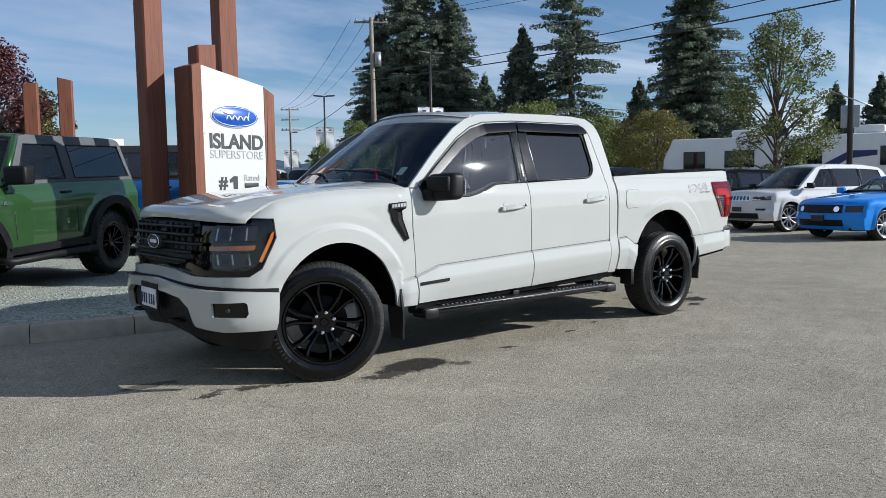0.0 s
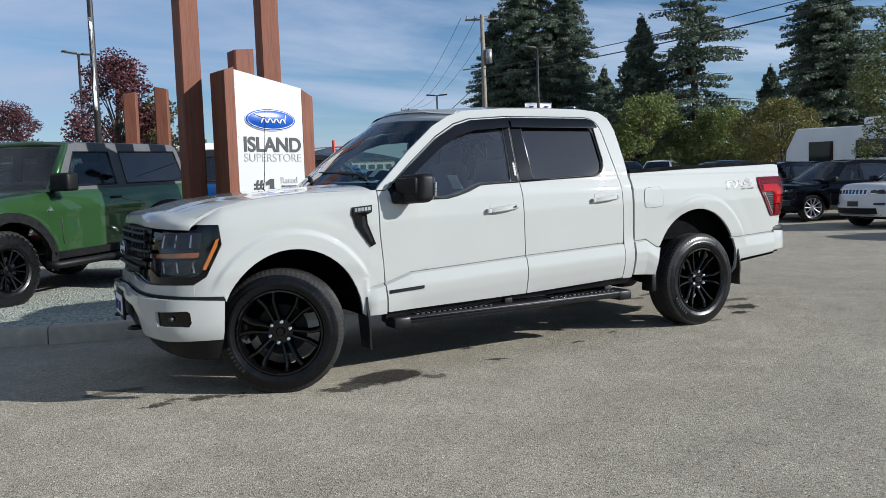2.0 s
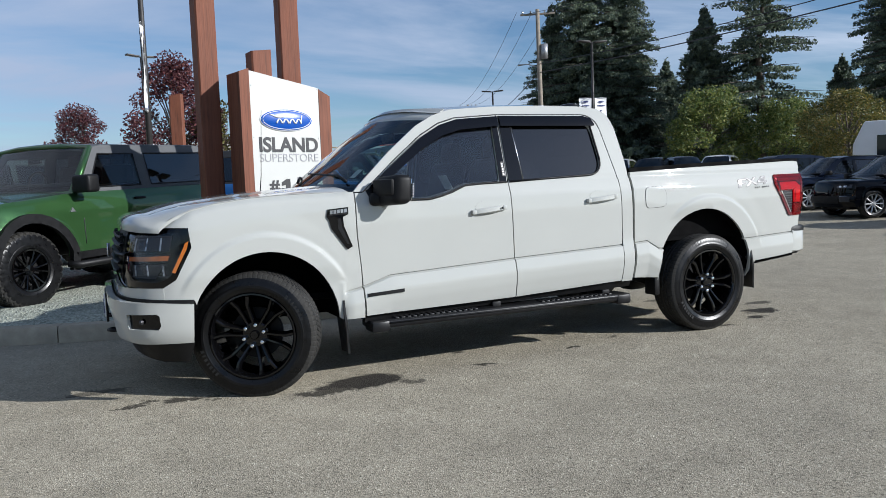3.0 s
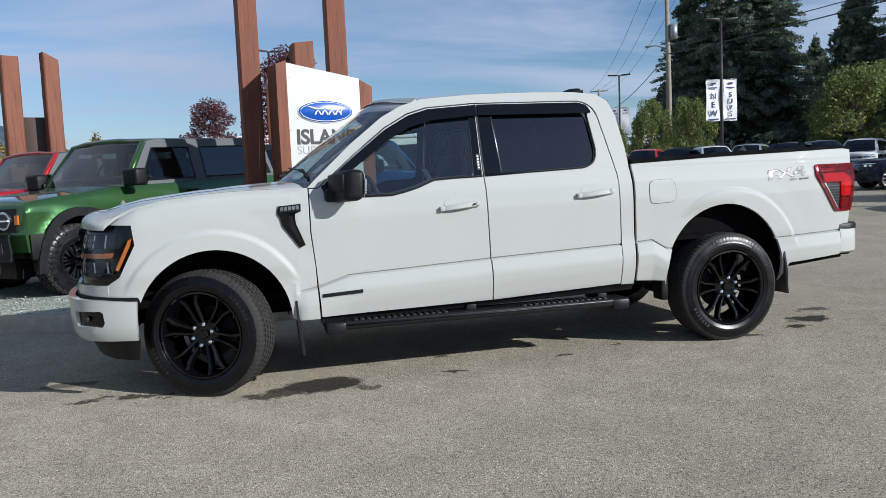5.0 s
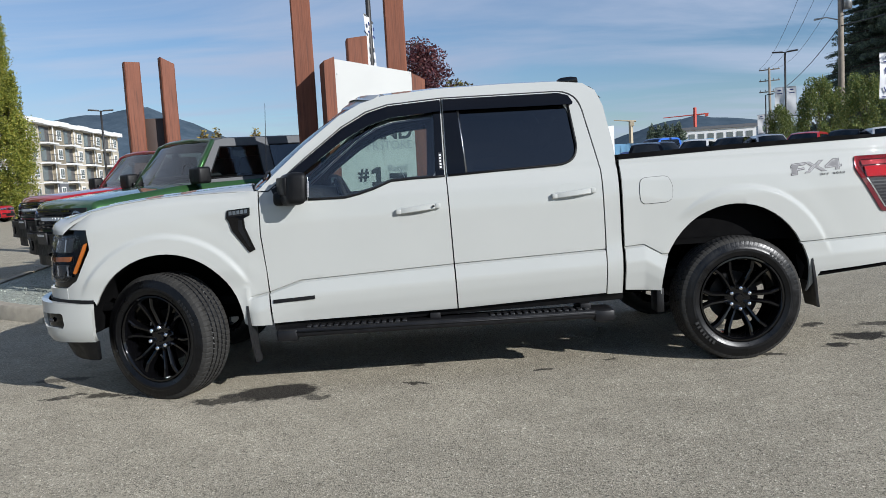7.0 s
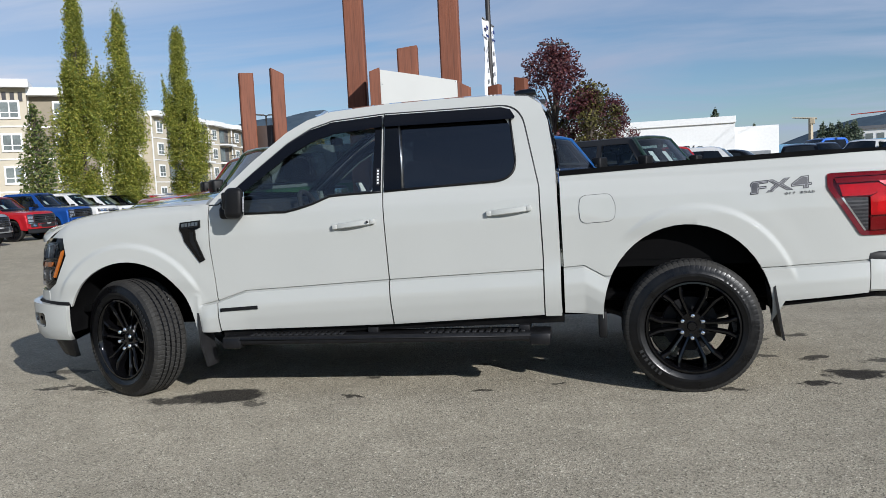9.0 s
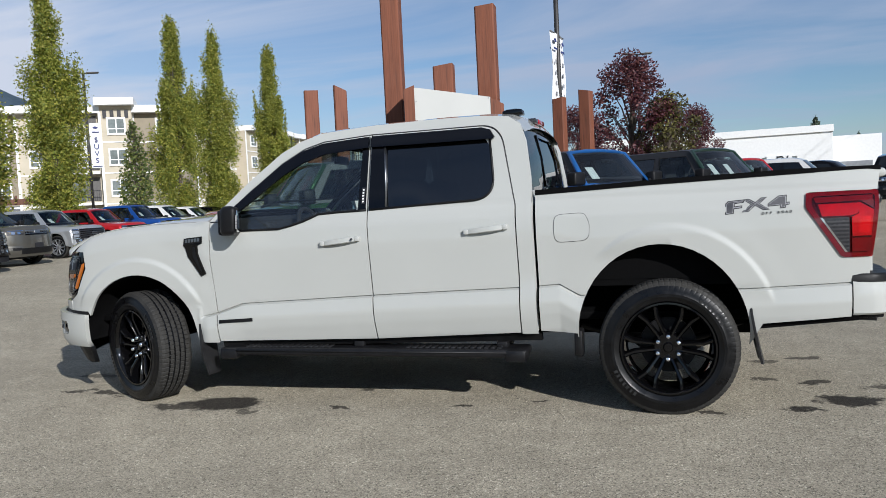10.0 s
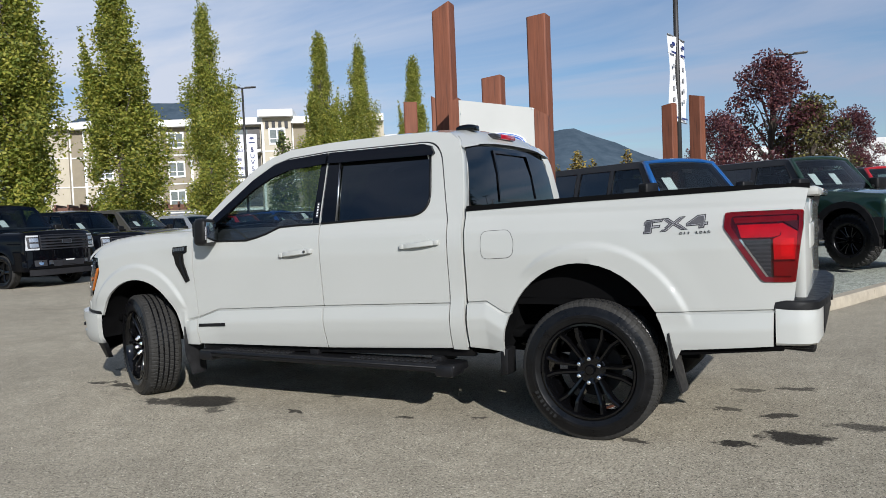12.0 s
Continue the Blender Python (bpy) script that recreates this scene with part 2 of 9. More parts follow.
def add_tube(bm, pts, r, seg=8, caps=True):
    """A round bar along points; r is a number or one radius a point."""
    pts = [Vector(p) for p in pts]
    rs = r if isinstance(r, (list, tuple)) else [r] * len(pts)
    rings, up = [], Vector((0, 0, 1))
    for i, p in enumerate(pts):
        d = (pts[min(i + 1, len(pts) - 1)] - pts[max(i - 1, 0)]).normalized()
        a = d.cross(up if abs(d.z) < 0.95 else Vector((1, 0, 0))).normalized()
        b = d.cross(a)
        rings.append([bm.verts.new(p + rs[i] * (a * math.cos(k * 2 * math.pi / seg) + b * math.sin(k * 2 * math.pi / seg))) for k in range(seg)])
    for q, w in zip(rings, rings[1:]):
        for k in range(seg):
            bm.faces.new((q[k], q[(k + 1) % seg], w[(k + 1) % seg], w[k]))
    if caps:
        bm.faces.new(rings[0][::-1])
        bm.faces.new(rings[-1])
    return bm


def tube(pts, r, seg=8):
    return add_tube(bmesh.new(), pts, r, seg)


def add_lathe(bm, prof, seg=48, close=False):
    """Turns (radius, y) round the y axis."""
    rings = [[bm.verts.new((rr * math.cos(2 * math.pi * k / seg), yy, rr * math.sin(2 * math.pi * k / seg))) for k in range(seg)] for rr, yy in prof]
    pairs = list(zip(rings, rings[1:])) + ([(rings[-1], rings[0])] if close else [])
    for a, b in pairs:
        for k in range(seg):
            bm.faces.new((a[k], a[(k + 1) % seg], b[(k + 1) % seg], b[k]))
    return bm


def flat_fill(outline, holes=(), cell=0.06, crease=None):
    """A plane outline with holes, filled and cut into cells, in u, v."""
    bm = bmesh.new()
    edges = []
    for loop in (outline, *holes):
        vs = [bm.verts.new((u, v, 0)) for u, v in loop]
        edges += [bm.edges.new((a, b)) for a, b in zip(vs, vs[1:] + vs[:1])]
    bmesh.ops.triangle_fill(bm, use_beauty=True, use_dissolve=True, edges=edges)
    us, vs_ = [p[0] for p in outline], [p[1] for p in outline]
    if cell:
        for lo, hi, no in ((min(us), max(us), (1, 0, 0)), (min(vs_), max(vs_), (0, 1, 0))):
            k = math.floor(lo / cell) + 1
            while k * cell < hi - 1e-4:
                co = Vector(no) * (k * cell)
                bmesh.ops.bisect_plane(bm, geom=bm.verts[:] + bm.edges[:] + bm.faces[:], plane_co=co, plane_no=no, dist=1e-5)
                k += 1
    if crease:
        mark = bm.edges.layers.int.new("crease_line")
        for (a, p), (b, q) in list(zip(crease, crease[1:])) + [((a, p + k), (b, q + k)) for k in (-0.012, 0.006) for (a, p), (b, q) in zip(crease, crease[1:])]:
            faces = [f for f in bm.faces if a < f.calc_center_median().x < b]
            if not faces:
                continue
            geom = list({e for f in faces for e in f.edges} | {v for f in faces for v in f.verts}) + faces
            r = bmesh.ops.bisect_plane(bm, geom=geom, plane_co=(a, p, 0), plane_no=(p - q, b - a, 0), dist=1e-5)
            for e in r["geom_cut"]:
                if isinstance(e, bmesh.types.BMEdge):
                    e[mark] = 1
    bmesh.ops.recalc_face_normals(bm, faces=bm.faces)
    for f in bm.faces:
        if f.normal.z < 0:
            f.normal_flip()
    return bm


def sheet(outline, place, holes=(), cell=0.06, thick=0.02, flip=False, crease=None):
    """A panel: the outline is bent by place(u, v, depth) and its edges are turned in by thick."""
    bm = flat_fill(outline, holes, cell, crease)
    rim = [e for e in bm.edges if e.is_boundary]
    uv = {v: (v.co.x, v.co.y) for v in bm.verts}
    if thick:
        r = bmesh.ops.extrude_edge_only(bm, edges=rim)
        inner = {v for v in r["geom"] if isinstance(v, bmesh.types.BMVert)}
        for v in inner:
            v.co = place(v.co.x, v.co.y, -thick)
    for v, (u, w) in uv.items():
        v.co = place(u, w, 0.0)
    if flip:
        bmesh.ops.reverse_faces(bm, faces=bm.faces)
    return bm


def mirrored(bm):
    b = bm.copy()
    for v in b.verts:
        v.co.y = -v.co.y
    bmesh.ops.reverse_faces(b, faces=b.faces)
    return b


def prism(outline, half, cell=0.0, bevel=0.0):
    """An outline in x, z drawn out from -half to half in y."""
    bm = bmesh.new()
    vs = [bm.verts.new((x, -half, z)) for x, z in outline]
    f = bm.faces.new(vs)
    r = bmesh.ops.extrude_face_region(bm, geom=[f])
    bmesh.ops.translate(bm, verts=[v for v in r["geom"] if isinstance(v, bmesh.types.BMVert)], vec=(0, 2 * half, 0))
    bmesh.ops.recalc_face_normals(bm, faces=bm.faces)
    if bevel:
        bmesh.ops.bevel(bm, geom=[e for e in bm.edges], offset=bevel, segments=2, profile=0.5, affect="EDGES", clamp_overlap=True)
    return bm


def lerp(table, x):
    if x <= table[0][0]:
        return table[0][1]
    for (a, p), (b, q) in zip(table, table[1:]):
        if x <= b:
            return p + (q - p) * (x - a) / (b - a)
    return table[-1][1]


def arc(cx, cz, rx, rz, a0, a1, n):
    return [(cx + rx * math.cos(radians(a0 + (a1 - a0) * i / n)), cz + rz * math.sin(radians(a0 + (a1 - a0) * i / n))) for i in range(n + 1)]


def rounded(poly, r, n=4):
    """An outline with its corners rounded off."""
    out = []
    k = len(poly)
    for i, p in enumerate(poly):
        p, a, b = Vector(p), Vector(poly[i - 1]), Vector(poly[(i + 1) % k])
        da, db = a - p, b - p
        u, w = p + da.normalized() * min(r, da.length * 0.45), p + db.normalized() * min(r, db.length * 0.45)
        for s in range(n + 1):
            f = s / n
            q = u * (1 - f) ** 2 + p * 2 * f * (1 - f) + w * f * f
            out.append((q.x, q.y))
    return out


def inset_poly(poly, d):
    """The outline moved inwards by d, whichever way round it runs."""
    area = sum(a[0] * b[1] - b[0] * a[1] for a, b in zip(poly, poly[1:] + poly[:1]))
    sg = 1 if area > 0 else -1
    out = []
    for i, p in enumerate(poly):
        a, b = Vector(poly[i - 1]), Vector(poly[(i + 1) % len(poly)])
        u, w = (Vector(p) - a).normalized(), (b - Vector(p)).normalized()
        n1, n2 = Vector((-u.y, u.x)) * sg, Vector((-w.y, w.x)) * sg
        k = n1 + n2
        k = k / max(0.35, k.length_squared / 2)
        out.append((p[0] + k.x * d, p[1] + k.y * d))
    return out


def lettering(name, text, size, m, mat, parent, depth=0.002, spacing=1.0, bold=0.0, align="CENTER"):
    cu = bpy.data.curves.new(name, "FONT")
    cu.body, cu.size, cu.extrude, cu.align_x, cu.align_y = text, size, depth, align, "CENTER"
    cu.space_character, cu.offset = spacing, bold
    tmp = bpy.data.objects.new(name, cu)
    scene.collection.objects.link(tmp)
    me = bpy.data.meshes.new_from_object(tmp.evaluated_get(bpy.context.evaluated_depsgraph_get()))
    bpy.data.objects.remove(tmp)
    bpy.data.curves.remove(cu)
    me.name = name
    me.materials.clear()
    me.materials.append(mat)
    ob = new(name, me)
    ob.parent, ob.matrix_basis = parent, m
    return ob

# ---- ground ----
def asphalt():
    m, n, l, bs = material("worn_asphalt")
    v = coords(n, l, 1.0)
    fine = noise_node(n, l, v, 260, 3, 0.7)
    grit = n.new("ShaderNodeTexVoronoi")
    grit.inputs["Scale"].default_value = 135
    l.new(v, grit.inputs["Vector"])
    mid = noise_node(n, l, v, 3.0, 6, 0.6)
    big = noise_node(n, l, v, 0.35, 4)
    stone = ramp(n, l, grit.outputs["Color"], (0.0, (0.016, 0.015, 0.013)), (0.14, (0.040, 0.037, 0.031)), (0.24, (0.215, 0.196, 0.153)), (0.52, (0.32, 0.292, 0.23)), (0.84, (0.48, 0.438, 0.35)), (1.0, (1.0, 0.94, 0.80)))
    a = mixc(n, l, 0.36, stone, ramp(n, l, fine, (0.32, (0.060, 0.054, 0.043)), (0.68, (0.60, 0.548, 0.435))))
    b = mixc(n, l, 1.0, a, ramp(n, l, mid, (0.3, 0.86), (0.7, 1.1)), "MULTIPLY")
    c = mixc(n, l, 1.0, b, ramp(n, l, big, (0.3, 0.88), (0.7, 1.12)), "MULTIPLY")
    # drips and damp spots beside the truck
    warp = n.new("ShaderNodeVectorMath"); warp.operation = "MULTIPLY_ADD"
    nz = n.new("ShaderNodeTexNoise"); nz.inputs["Scale"].default_value, nz.inputs["Detail"].default_value, nz.inputs["Roughness"].default_value = 5.5, 7, 0.62
    l.new(v, nz.inputs["Vector"])
    l.new(nz.outputs["Color"], warp.inputs[0])
    warp.inputs[1].default_value = (0.5, 0.28, 0)
    l.new(v, warp.inputs[2])
    fray = n.new("ShaderNodeVectorMath"); fray.operation = "MULTIPLY_ADD"
    nf = n.new("ShaderNodeTexNoise"); nf.inputs["Scale"].default_value, nf.inputs["Detail"].default_value = 30, 5
    l.new(v, nf.inputs["Vector"])
    l.new(nf.outputs["Color"], fray.inputs[0])
    fray.inputs[1].default_value = (0.11, 0.09, 0)
    l.new(warp.outputs[0], fray.inputs[2])
    total = None
    for x, y, rx, ry, s in ((0.70, -0.93, 0.36, 0.20, 1.0), (0.42, -1.04, 0.26, 0.085, 0.9), (0.98, -1.10, 0.10, 0.05, 0.7), (-0.30, -0.76, 0.05, 0.03, 0.7), (-0.44, -0.72, 0.17, 0.06, 0.9), (-0.78, -0.73, 0.13, 0.05, 0.9), (-0.70, -0.66, 0.10, 0.035, 0.8), (-0.27, -0.83, 0.05, 0.025, 0.7), (-0.95, -0.20, 0.25, 0.08, 0.7), (1.57, -0.95, 0.08, 0.045, 0.9), (2.44, -0.85, 0.07, 0.04, 0.9), (2.92, -0.72, 0.06, 0.04, 0.8), (3.94, -0.86, 0.10, 0.06, 0.9), (4.46, -0.75, 0.12, 0.06, 1.0),
                            (4.76, -0.52, 0.24, 0.13, 1.0), (4.32, -0.01, 0.09, 0.05, 0.8), (4.64, -0.07, 0.13, 0.06, 0.9), (4.70, 0.68, 0.12, 0.07, 0.8), (4.40, 0.55, 0.10, 0.06, 0.7), (5.10, -0.19, 0.20, 0.09, 0.8), (1.6, -0.5, 0.10, 0.05, 0.8)):
        sb = n.new("ShaderNodeVectorMath"); sb.operation = "SUBTRACT"
        l.new(fray.outputs[0], sb.inputs[0]); sb.inputs[1].default_value = (x + 0.305, y + 0.185, 0)
        ml = n.new("ShaderNodeVectorMath"); ml.operation = "MULTIPLY"
        l.new(sb.outputs[0], ml.inputs[0]); ml.inputs[1].default_value = (1 / rx, 1 / ry, 0)
        ln = n.new("ShaderNodeVectorMath"); ln.operation = "LENGTH"
        l.new(ml.outputs[0], ln.inputs[0])
        f = ramp(n, l, ln.outputs["Value"], (0.72, s), (1.05, 0.0))
        if total is None:
            total = f
        else:
            mx = n.new("ShaderNodeMath"); mx.operation = "MAXIMUM"
            l.new(total, mx.inputs[0]); l.new(f, mx.inputs[1])
            total = mx.outputs[0]
    wet = mixc(n, l, total, c, mixc(n, l, 1.0, c, (0.13, 0.13, 0.14), "MULTIPLY"))
    l.new(mixc(n, l, 1.0, wet, (0.95, 0.935, 0.905), "MULTIPLY"), bs.inputs["Base Color"])
    bs.inputs["Roughness"].default_value = 0.88
    bs.inputs["Diffuse Roughness"].default_value = 0.12
    bs.inputs["Specular IOR Level"].default_value = 0.12
    bump(n, l, bs, mixc(n, l, 0.5, fine, grit.outputs["Distance"]), 0.8, 0.006)
    return m


def gravel():
    m, n, l, bs = material("grey_gravel")
    v = coords(n, l, 1.0)
    vo = n.new("ShaderNodeTexVoronoi"); vo.inputs["Scale"].default_value = 42
    l.new(v, vo.inputs["Vector"])
    a = ramp(n, l, vo.outputs["Color"], (0.0, (0.17, 0.185, 0.15)), (0.5, (0.34, 0.36, 0.30)), (1.0, (0.52, 0.54, 0.46)))
    l.new(mixc(n, l, 1.0, a, ramp(n, l, noise_node(n, l, v, 1.5, 5), (0.3, 0.8), (0.7, 1.1)), "MULTIPLY"), bs.inputs["Base Color"])
    bs.inputs["Roughness"].default_value = 0.9
    bump(n, l, bs, vo.outputs["Distance"], 0.9, 0.02)
    return m


M_ASPHALT, M_GRAVEL = asphalt(), gravel()
M_KERB = plain("kerb_concrete", (0.36, 0.315, 0.24), 0.85, vary=0.22, scale=8, relief=0.002)

def lot_rise(x, y):
    """The asphalt swells by under three centimetres below the truck's tail."""
    up = min(1, max(0, (x - 0.3) / 3.4))
    off = min(1, max(0, (x - 7.0) / 6.0))
    wide = min(1, max(0, (abs(y) - 6.0) / 6.0))
    ease = [t_ * t_ * (3 - 2 * t_) for t_ in (up, off, wide)]
    back = min(1.2, 0.035 * max(0, 0.5 * x + 0.85 * y - 15)) * min(1, max(0, (x + 2) / 8))
    return 0.024 * ease[0] * (1 - ease[1]) * (1 - ease[2]) + back


bm = bmesh.new()
xs = [-1500, -60, -20, -8] + [-2 + 0.5 * i for i in range(33)] + [16 + 3 * i for i in range(16)] + [80, 1500]
ys = [-1500, -60, -20] + [-12 + 1.0 * i for i in range(25)] + [15 + 3 * i for i in range(16)] + [80, 1500]
grid = [[bm.verts.new((x, y, lot_rise(x, y))) for y in ys] for x in xs]
for i in range(len(xs) - 1):
    for j in range(len(ys) - 1):
        bm.faces.new((grid[i][j], grid[i + 1][j], grid[i + 1][j + 1], grid[i][j + 1]))
tagged(part("ground", bm, M_ASPHALT), "worn grey asphalt parking lot with damp spots", "ground", kind="structure")

ISLAND = [(-3.3, 3.2), (-2.3, 2.42), (-1.25, 2.0), (-0.43, 1.80), (1.0, 1.72), (2.6, 2.0), (3.9, 3.0), (4.75, 4.8), (5.3, 6.3), (6.2, 9.0), (7.0, 12.8), (7.2, 16.6), (4.2, 19.6), (1.0, 20.0), (-2.2, 18.4), (-4.4, 15.0), (-5.0, 10.5), (-4.6, 6.5), (-4.1, 4.4)]


def closed_spline(pts, per):
    out = []
    k = len(pts)
    for i in range(k):
        p0, p1, p2, p3 = (Vector((*pts[(i + j - 1) % k], 0)) for j in range(4))
        for s in range(per):
            u = s / per
            out.append(0.5 * ((2 * p1) + (p2 - p0) * u + (2 * p0 - 5 * p1 + 4 * p2 - p3) * u * u + (3 * p1 - p0 - 3 * p2 + p3) * u ** 3))
    return out


def inset(loop, d):
    k = len(loop)
    res = []
    for i, p in enumerate(loop):
        tdir = (loop[(i + 1) % k] - loop[i - 1]).normalized()
        res.append(p + Vector((-tdir.y, tdir.x, 0)) * d)
    return res


edge = closed_spline(ISLAND, 8)
inner = inset(edge, 0.16)
kerb = tagged(thing("kerb", "pale concrete kerb round the gravel island, with joints", "kerb"), kind="structure")
per_piece = 8
for s in range(0, len(edge), per_piece):
    bm = bmesh.new()
    idx = [(s + i) % len(edge) for i in range(per_piece + 1)]
    prev = None
    for c, i in enumerate(idx):
        o, w = edge[i].copy(), inner[i].copy()
        if c in (0, per_piece):
            nb = edge[idx[1 if c == 0 else per_piece - 1]]
            sh = (nb - edge[i]).normalized() * 0.005
            o, w = o + sh, w + sh
        inn = (w - o).normalized()
        ring = [bm.verts.new(p) for p in (Vector((o.x, o.y, 0.0)), Vector((o.x, o.y, 0.0)) + inn * 0.012 + Vector((0, 0, 0.13)), o + inn * 0.03 + Vector((0, 0, 0.155)), w - inn * 0.01 + Vector((0, 0, 0.16)), Vector((w.x, w.y, 0.0)))]
        if prev:
            for k in range(4):
                bm.faces.new((prev[k], ring[k], ring[k + 1], prev[k + 1]))
        else:
            bm.faces.new(ring[::-1])
        prev = ring
    bm.faces.new(prev)
    bmesh.ops.recalc_face_normals(bm, faces=bm.faces)
    part("kerb_stone", bm, M_KERB, kerb)
bm = bmesh.new()
rings = [(inset(edge, 0.15), 0.135), (inset(edge, 0.45), 0.165), (inset(edge, 1.0), 0.185)]
vr = [[bm.verts.new((p.x, p.y, z + 0.012 * noise.noise(p * 2.0))) for p in loop] for loop, z in rings]
for a, b in zip(vr, vr[1:]):
    for i in range(len(a)):
        j = (i + 1) % len(a)
        bm.faces.new((a[i], a[j], b[j], b[i]))
cen = bm.verts.new((1.6, 9.6, 0.31))
for i in range(len(vr[-1])):
    bm.faces.new((vr[-1][i], vr[-1][(i + 1) % len(vr[-1])], cen))
tagged(part("gravel_bed", bm, M_GRAVEL), "grey-green gravel bed inside the kerb", "gravel", kind="structure")
# loose stones near the kerb
rng = random.Random(4)
bm = bmesh.new()
for _ in range(2600):
    i = rng.randrange(len(edge))
    base_p = edge[i].lerp(edge[(i + 1) % len(edge)], rng.random())
    tdir = (edge[(i + 1) % len(edge)] - edge[i]).normalized()
    d = 0.2 + 1.6 * rng.random() ** 1.3
    p = base_p + Vector((-tdir.y, tdir.x, 0)) * d
    if p.y > 7:
        continue
    z = lerp([(0.15, 0.135), (0.45, 0.165), (1.0, 0.185), (3.0, 0.22)], d)
    r = 0.008 + 0.012 * rng.random()
    vs = [bm.verts.new((p.x + r * math.cos(a), p.y + r * math.sin(a), z + r * 0.2)) for a in (0.3, 1.9, 3.5, 5.1)]
    top = bm.verts.new((p.x + r * 0.2, p.y, z + r))
    for k in range(4):
        bm.faces.new((vs[k], vs[(k + 1) % 4], top))
tagged(part("loose_gravel", bm, M_GRAVEL, smooth=False), "scattered loose grey gravel stones", "gravel", kind="stuff")

# ---- the white pickup truck ----
M_FLAP = plain("grey_flap_plastic", (0.016, 0.016, 0.017), 0.42, vary=0.35, scale=18, spec=0.4)
M_BOARD = plain("satin_step_plastic", (0.007, 0.007, 0.008), 0.42, vary=0.3, scale=16, relief=0.0004, spec=0.3)
M_DECAL = plain("grey_decal_film", (0.055, 0.055, 0.06), 0.4, vary=0.6, scale=12)
HALF, NOSE = 0.95, -0.35


def _nose_table():
    tab, q, px, py = [(NOSE, NOSE, -HALF)], NOSE, NOSE, -HALF
    for i in range(1, 301):
        y = -HALF * math.cos(i / 300 * math.pi / 2)
        x = NOSE - 0.42 * max(0, 1 - (abs(y) / HALF) ** 4.8) ** 0.5
        q -= math.hypot(x - px, y - py)
        px, py = x, y
        tab.append((q, x, y))
    return tab


NOSE_TAB = _nose_table()
Q_MID = NOSE_TAB[-1][0]


def plan(q):
    """The truck's outline from above, driver's side: place and outward normal. q is x along the side and runs on round the nose."""
    if q >= NOSE:
        inn = 0.04 * max(0, (q - 4.35) / 0.5) ** 2
        return q, -HALF + inn, 0.0, -1.0
    lo, hi = 0, len(NOSE_TAB) - 1
    while hi - lo > 1:
        m = (lo + hi) // 2
        if NOSE_TAB[m][0] > q:
            lo = m
        else:
            hi = m
    a, b = NOSE_TAB[lo], NOSE_TAB[hi]
    f = min(1, max(0, (a[0] - q) / (a[0] - b[0])))
    dx, dy = b[1] - a[1], b[2] - a[2]
    w = math.hypot(dx, dy)
    return a[1] + dx * f, a[2] + dy * f, -abs(dy) / w, -abs(dx) / w


CREASE = [(0.6, 0.62), (0.72, 0.645), (0.92, 0.708), (1.92, 0.755), (2.88, 0.79), (3.10, 0.805), (3.22, 0.735), (4.20, 0.765), (4.80, 0.79)]
SIDE = [(-0.35, -0.05), (-0.27, -0.012), (-0.17, 0.016), (-0.10, 0.026), (-0.012, 0.012), (0.0, -0.016), (0.006, -0.002), (0.03, 0.0), (0.10, 0.002), (0.35, 0.010), (0.48, 0.002), (0.55, -0.02), (0.60, -0.042)]


def smooth01(t):
    t = min(1, max(0, t))
    return t * t * (3 - 2 * t)


def swell(q, z):
    """How far the body stands out from its plan outline at height z."""
    if z > 1.33:
        belt = -0.036
        out = belt - (z - 1.33) * 0.30 - 0.25 * max(0, z - 1.76)
    else:
        c = lerp(CREASE, q) if q > 0.6 else 0.70
        d = z - c
        k = 1.0 if d < 0 else (1.33 - c) / 0.60
        out = lerp(SIDE, d / k if d > 0 else d)
        if q < 0.66:
            f = smooth01((0.66 - q) / 0.12)
            low = 0.004 - 0.10 * max(0, 0.55 - z) ** 1.0
            top = lerp([(-0.6, 1.09), (-0.35, 1.17), (0.0, 1.235), (0.7, 1.265)], q)
            high = -0.75 * max(0, z - top + 0.10) ** 1.6
            curl = 0.036 * min(1, max(0, (z - fender_top(q) + 0.055) / 0.055)) ** 2
            out = out * (1 - f) + (low + high - curl) * f
    for cx, cz, rx, rz in ((0.085, 0.44, 0.585, 0.605), (3.738, 0.50, 0.600, 0.650)):
        r = math.hypot((q - cx) / rx, (z - cz) / rz)
        if z > 0.35 and r < 1.3:
            fade = smooth01((z - 0.66) / 0.16) if q > cx or cx < 1 else smooth01((z - 0.93) / 0.15)
            out += (0.018 * smooth01((1.0 - r) / 0.032) + 0.004 * smooth01((1.25 - r) / 0.2)) * fade
    if q < -0.30:
        out -= 0.10 * max(0, z - 0.80) * smooth01((-0.30 - q) / 0.4)
    return out


def side(q, z, depth=0.0):
    x, y, nx, ny = plan(q)
    d = swell(q, z) + depth
    return Vector((x + nx * d, y + ny * d, z))


def side_out(extra):
    return lambda q, z, depth=0.0: side(q, z, extra + depth)


def both(name, bm, mat, parent, label=""):
    m = mirrored(bm)
    return part(name, bm, mat, parent, label), part(name, m, mat, parent, label)


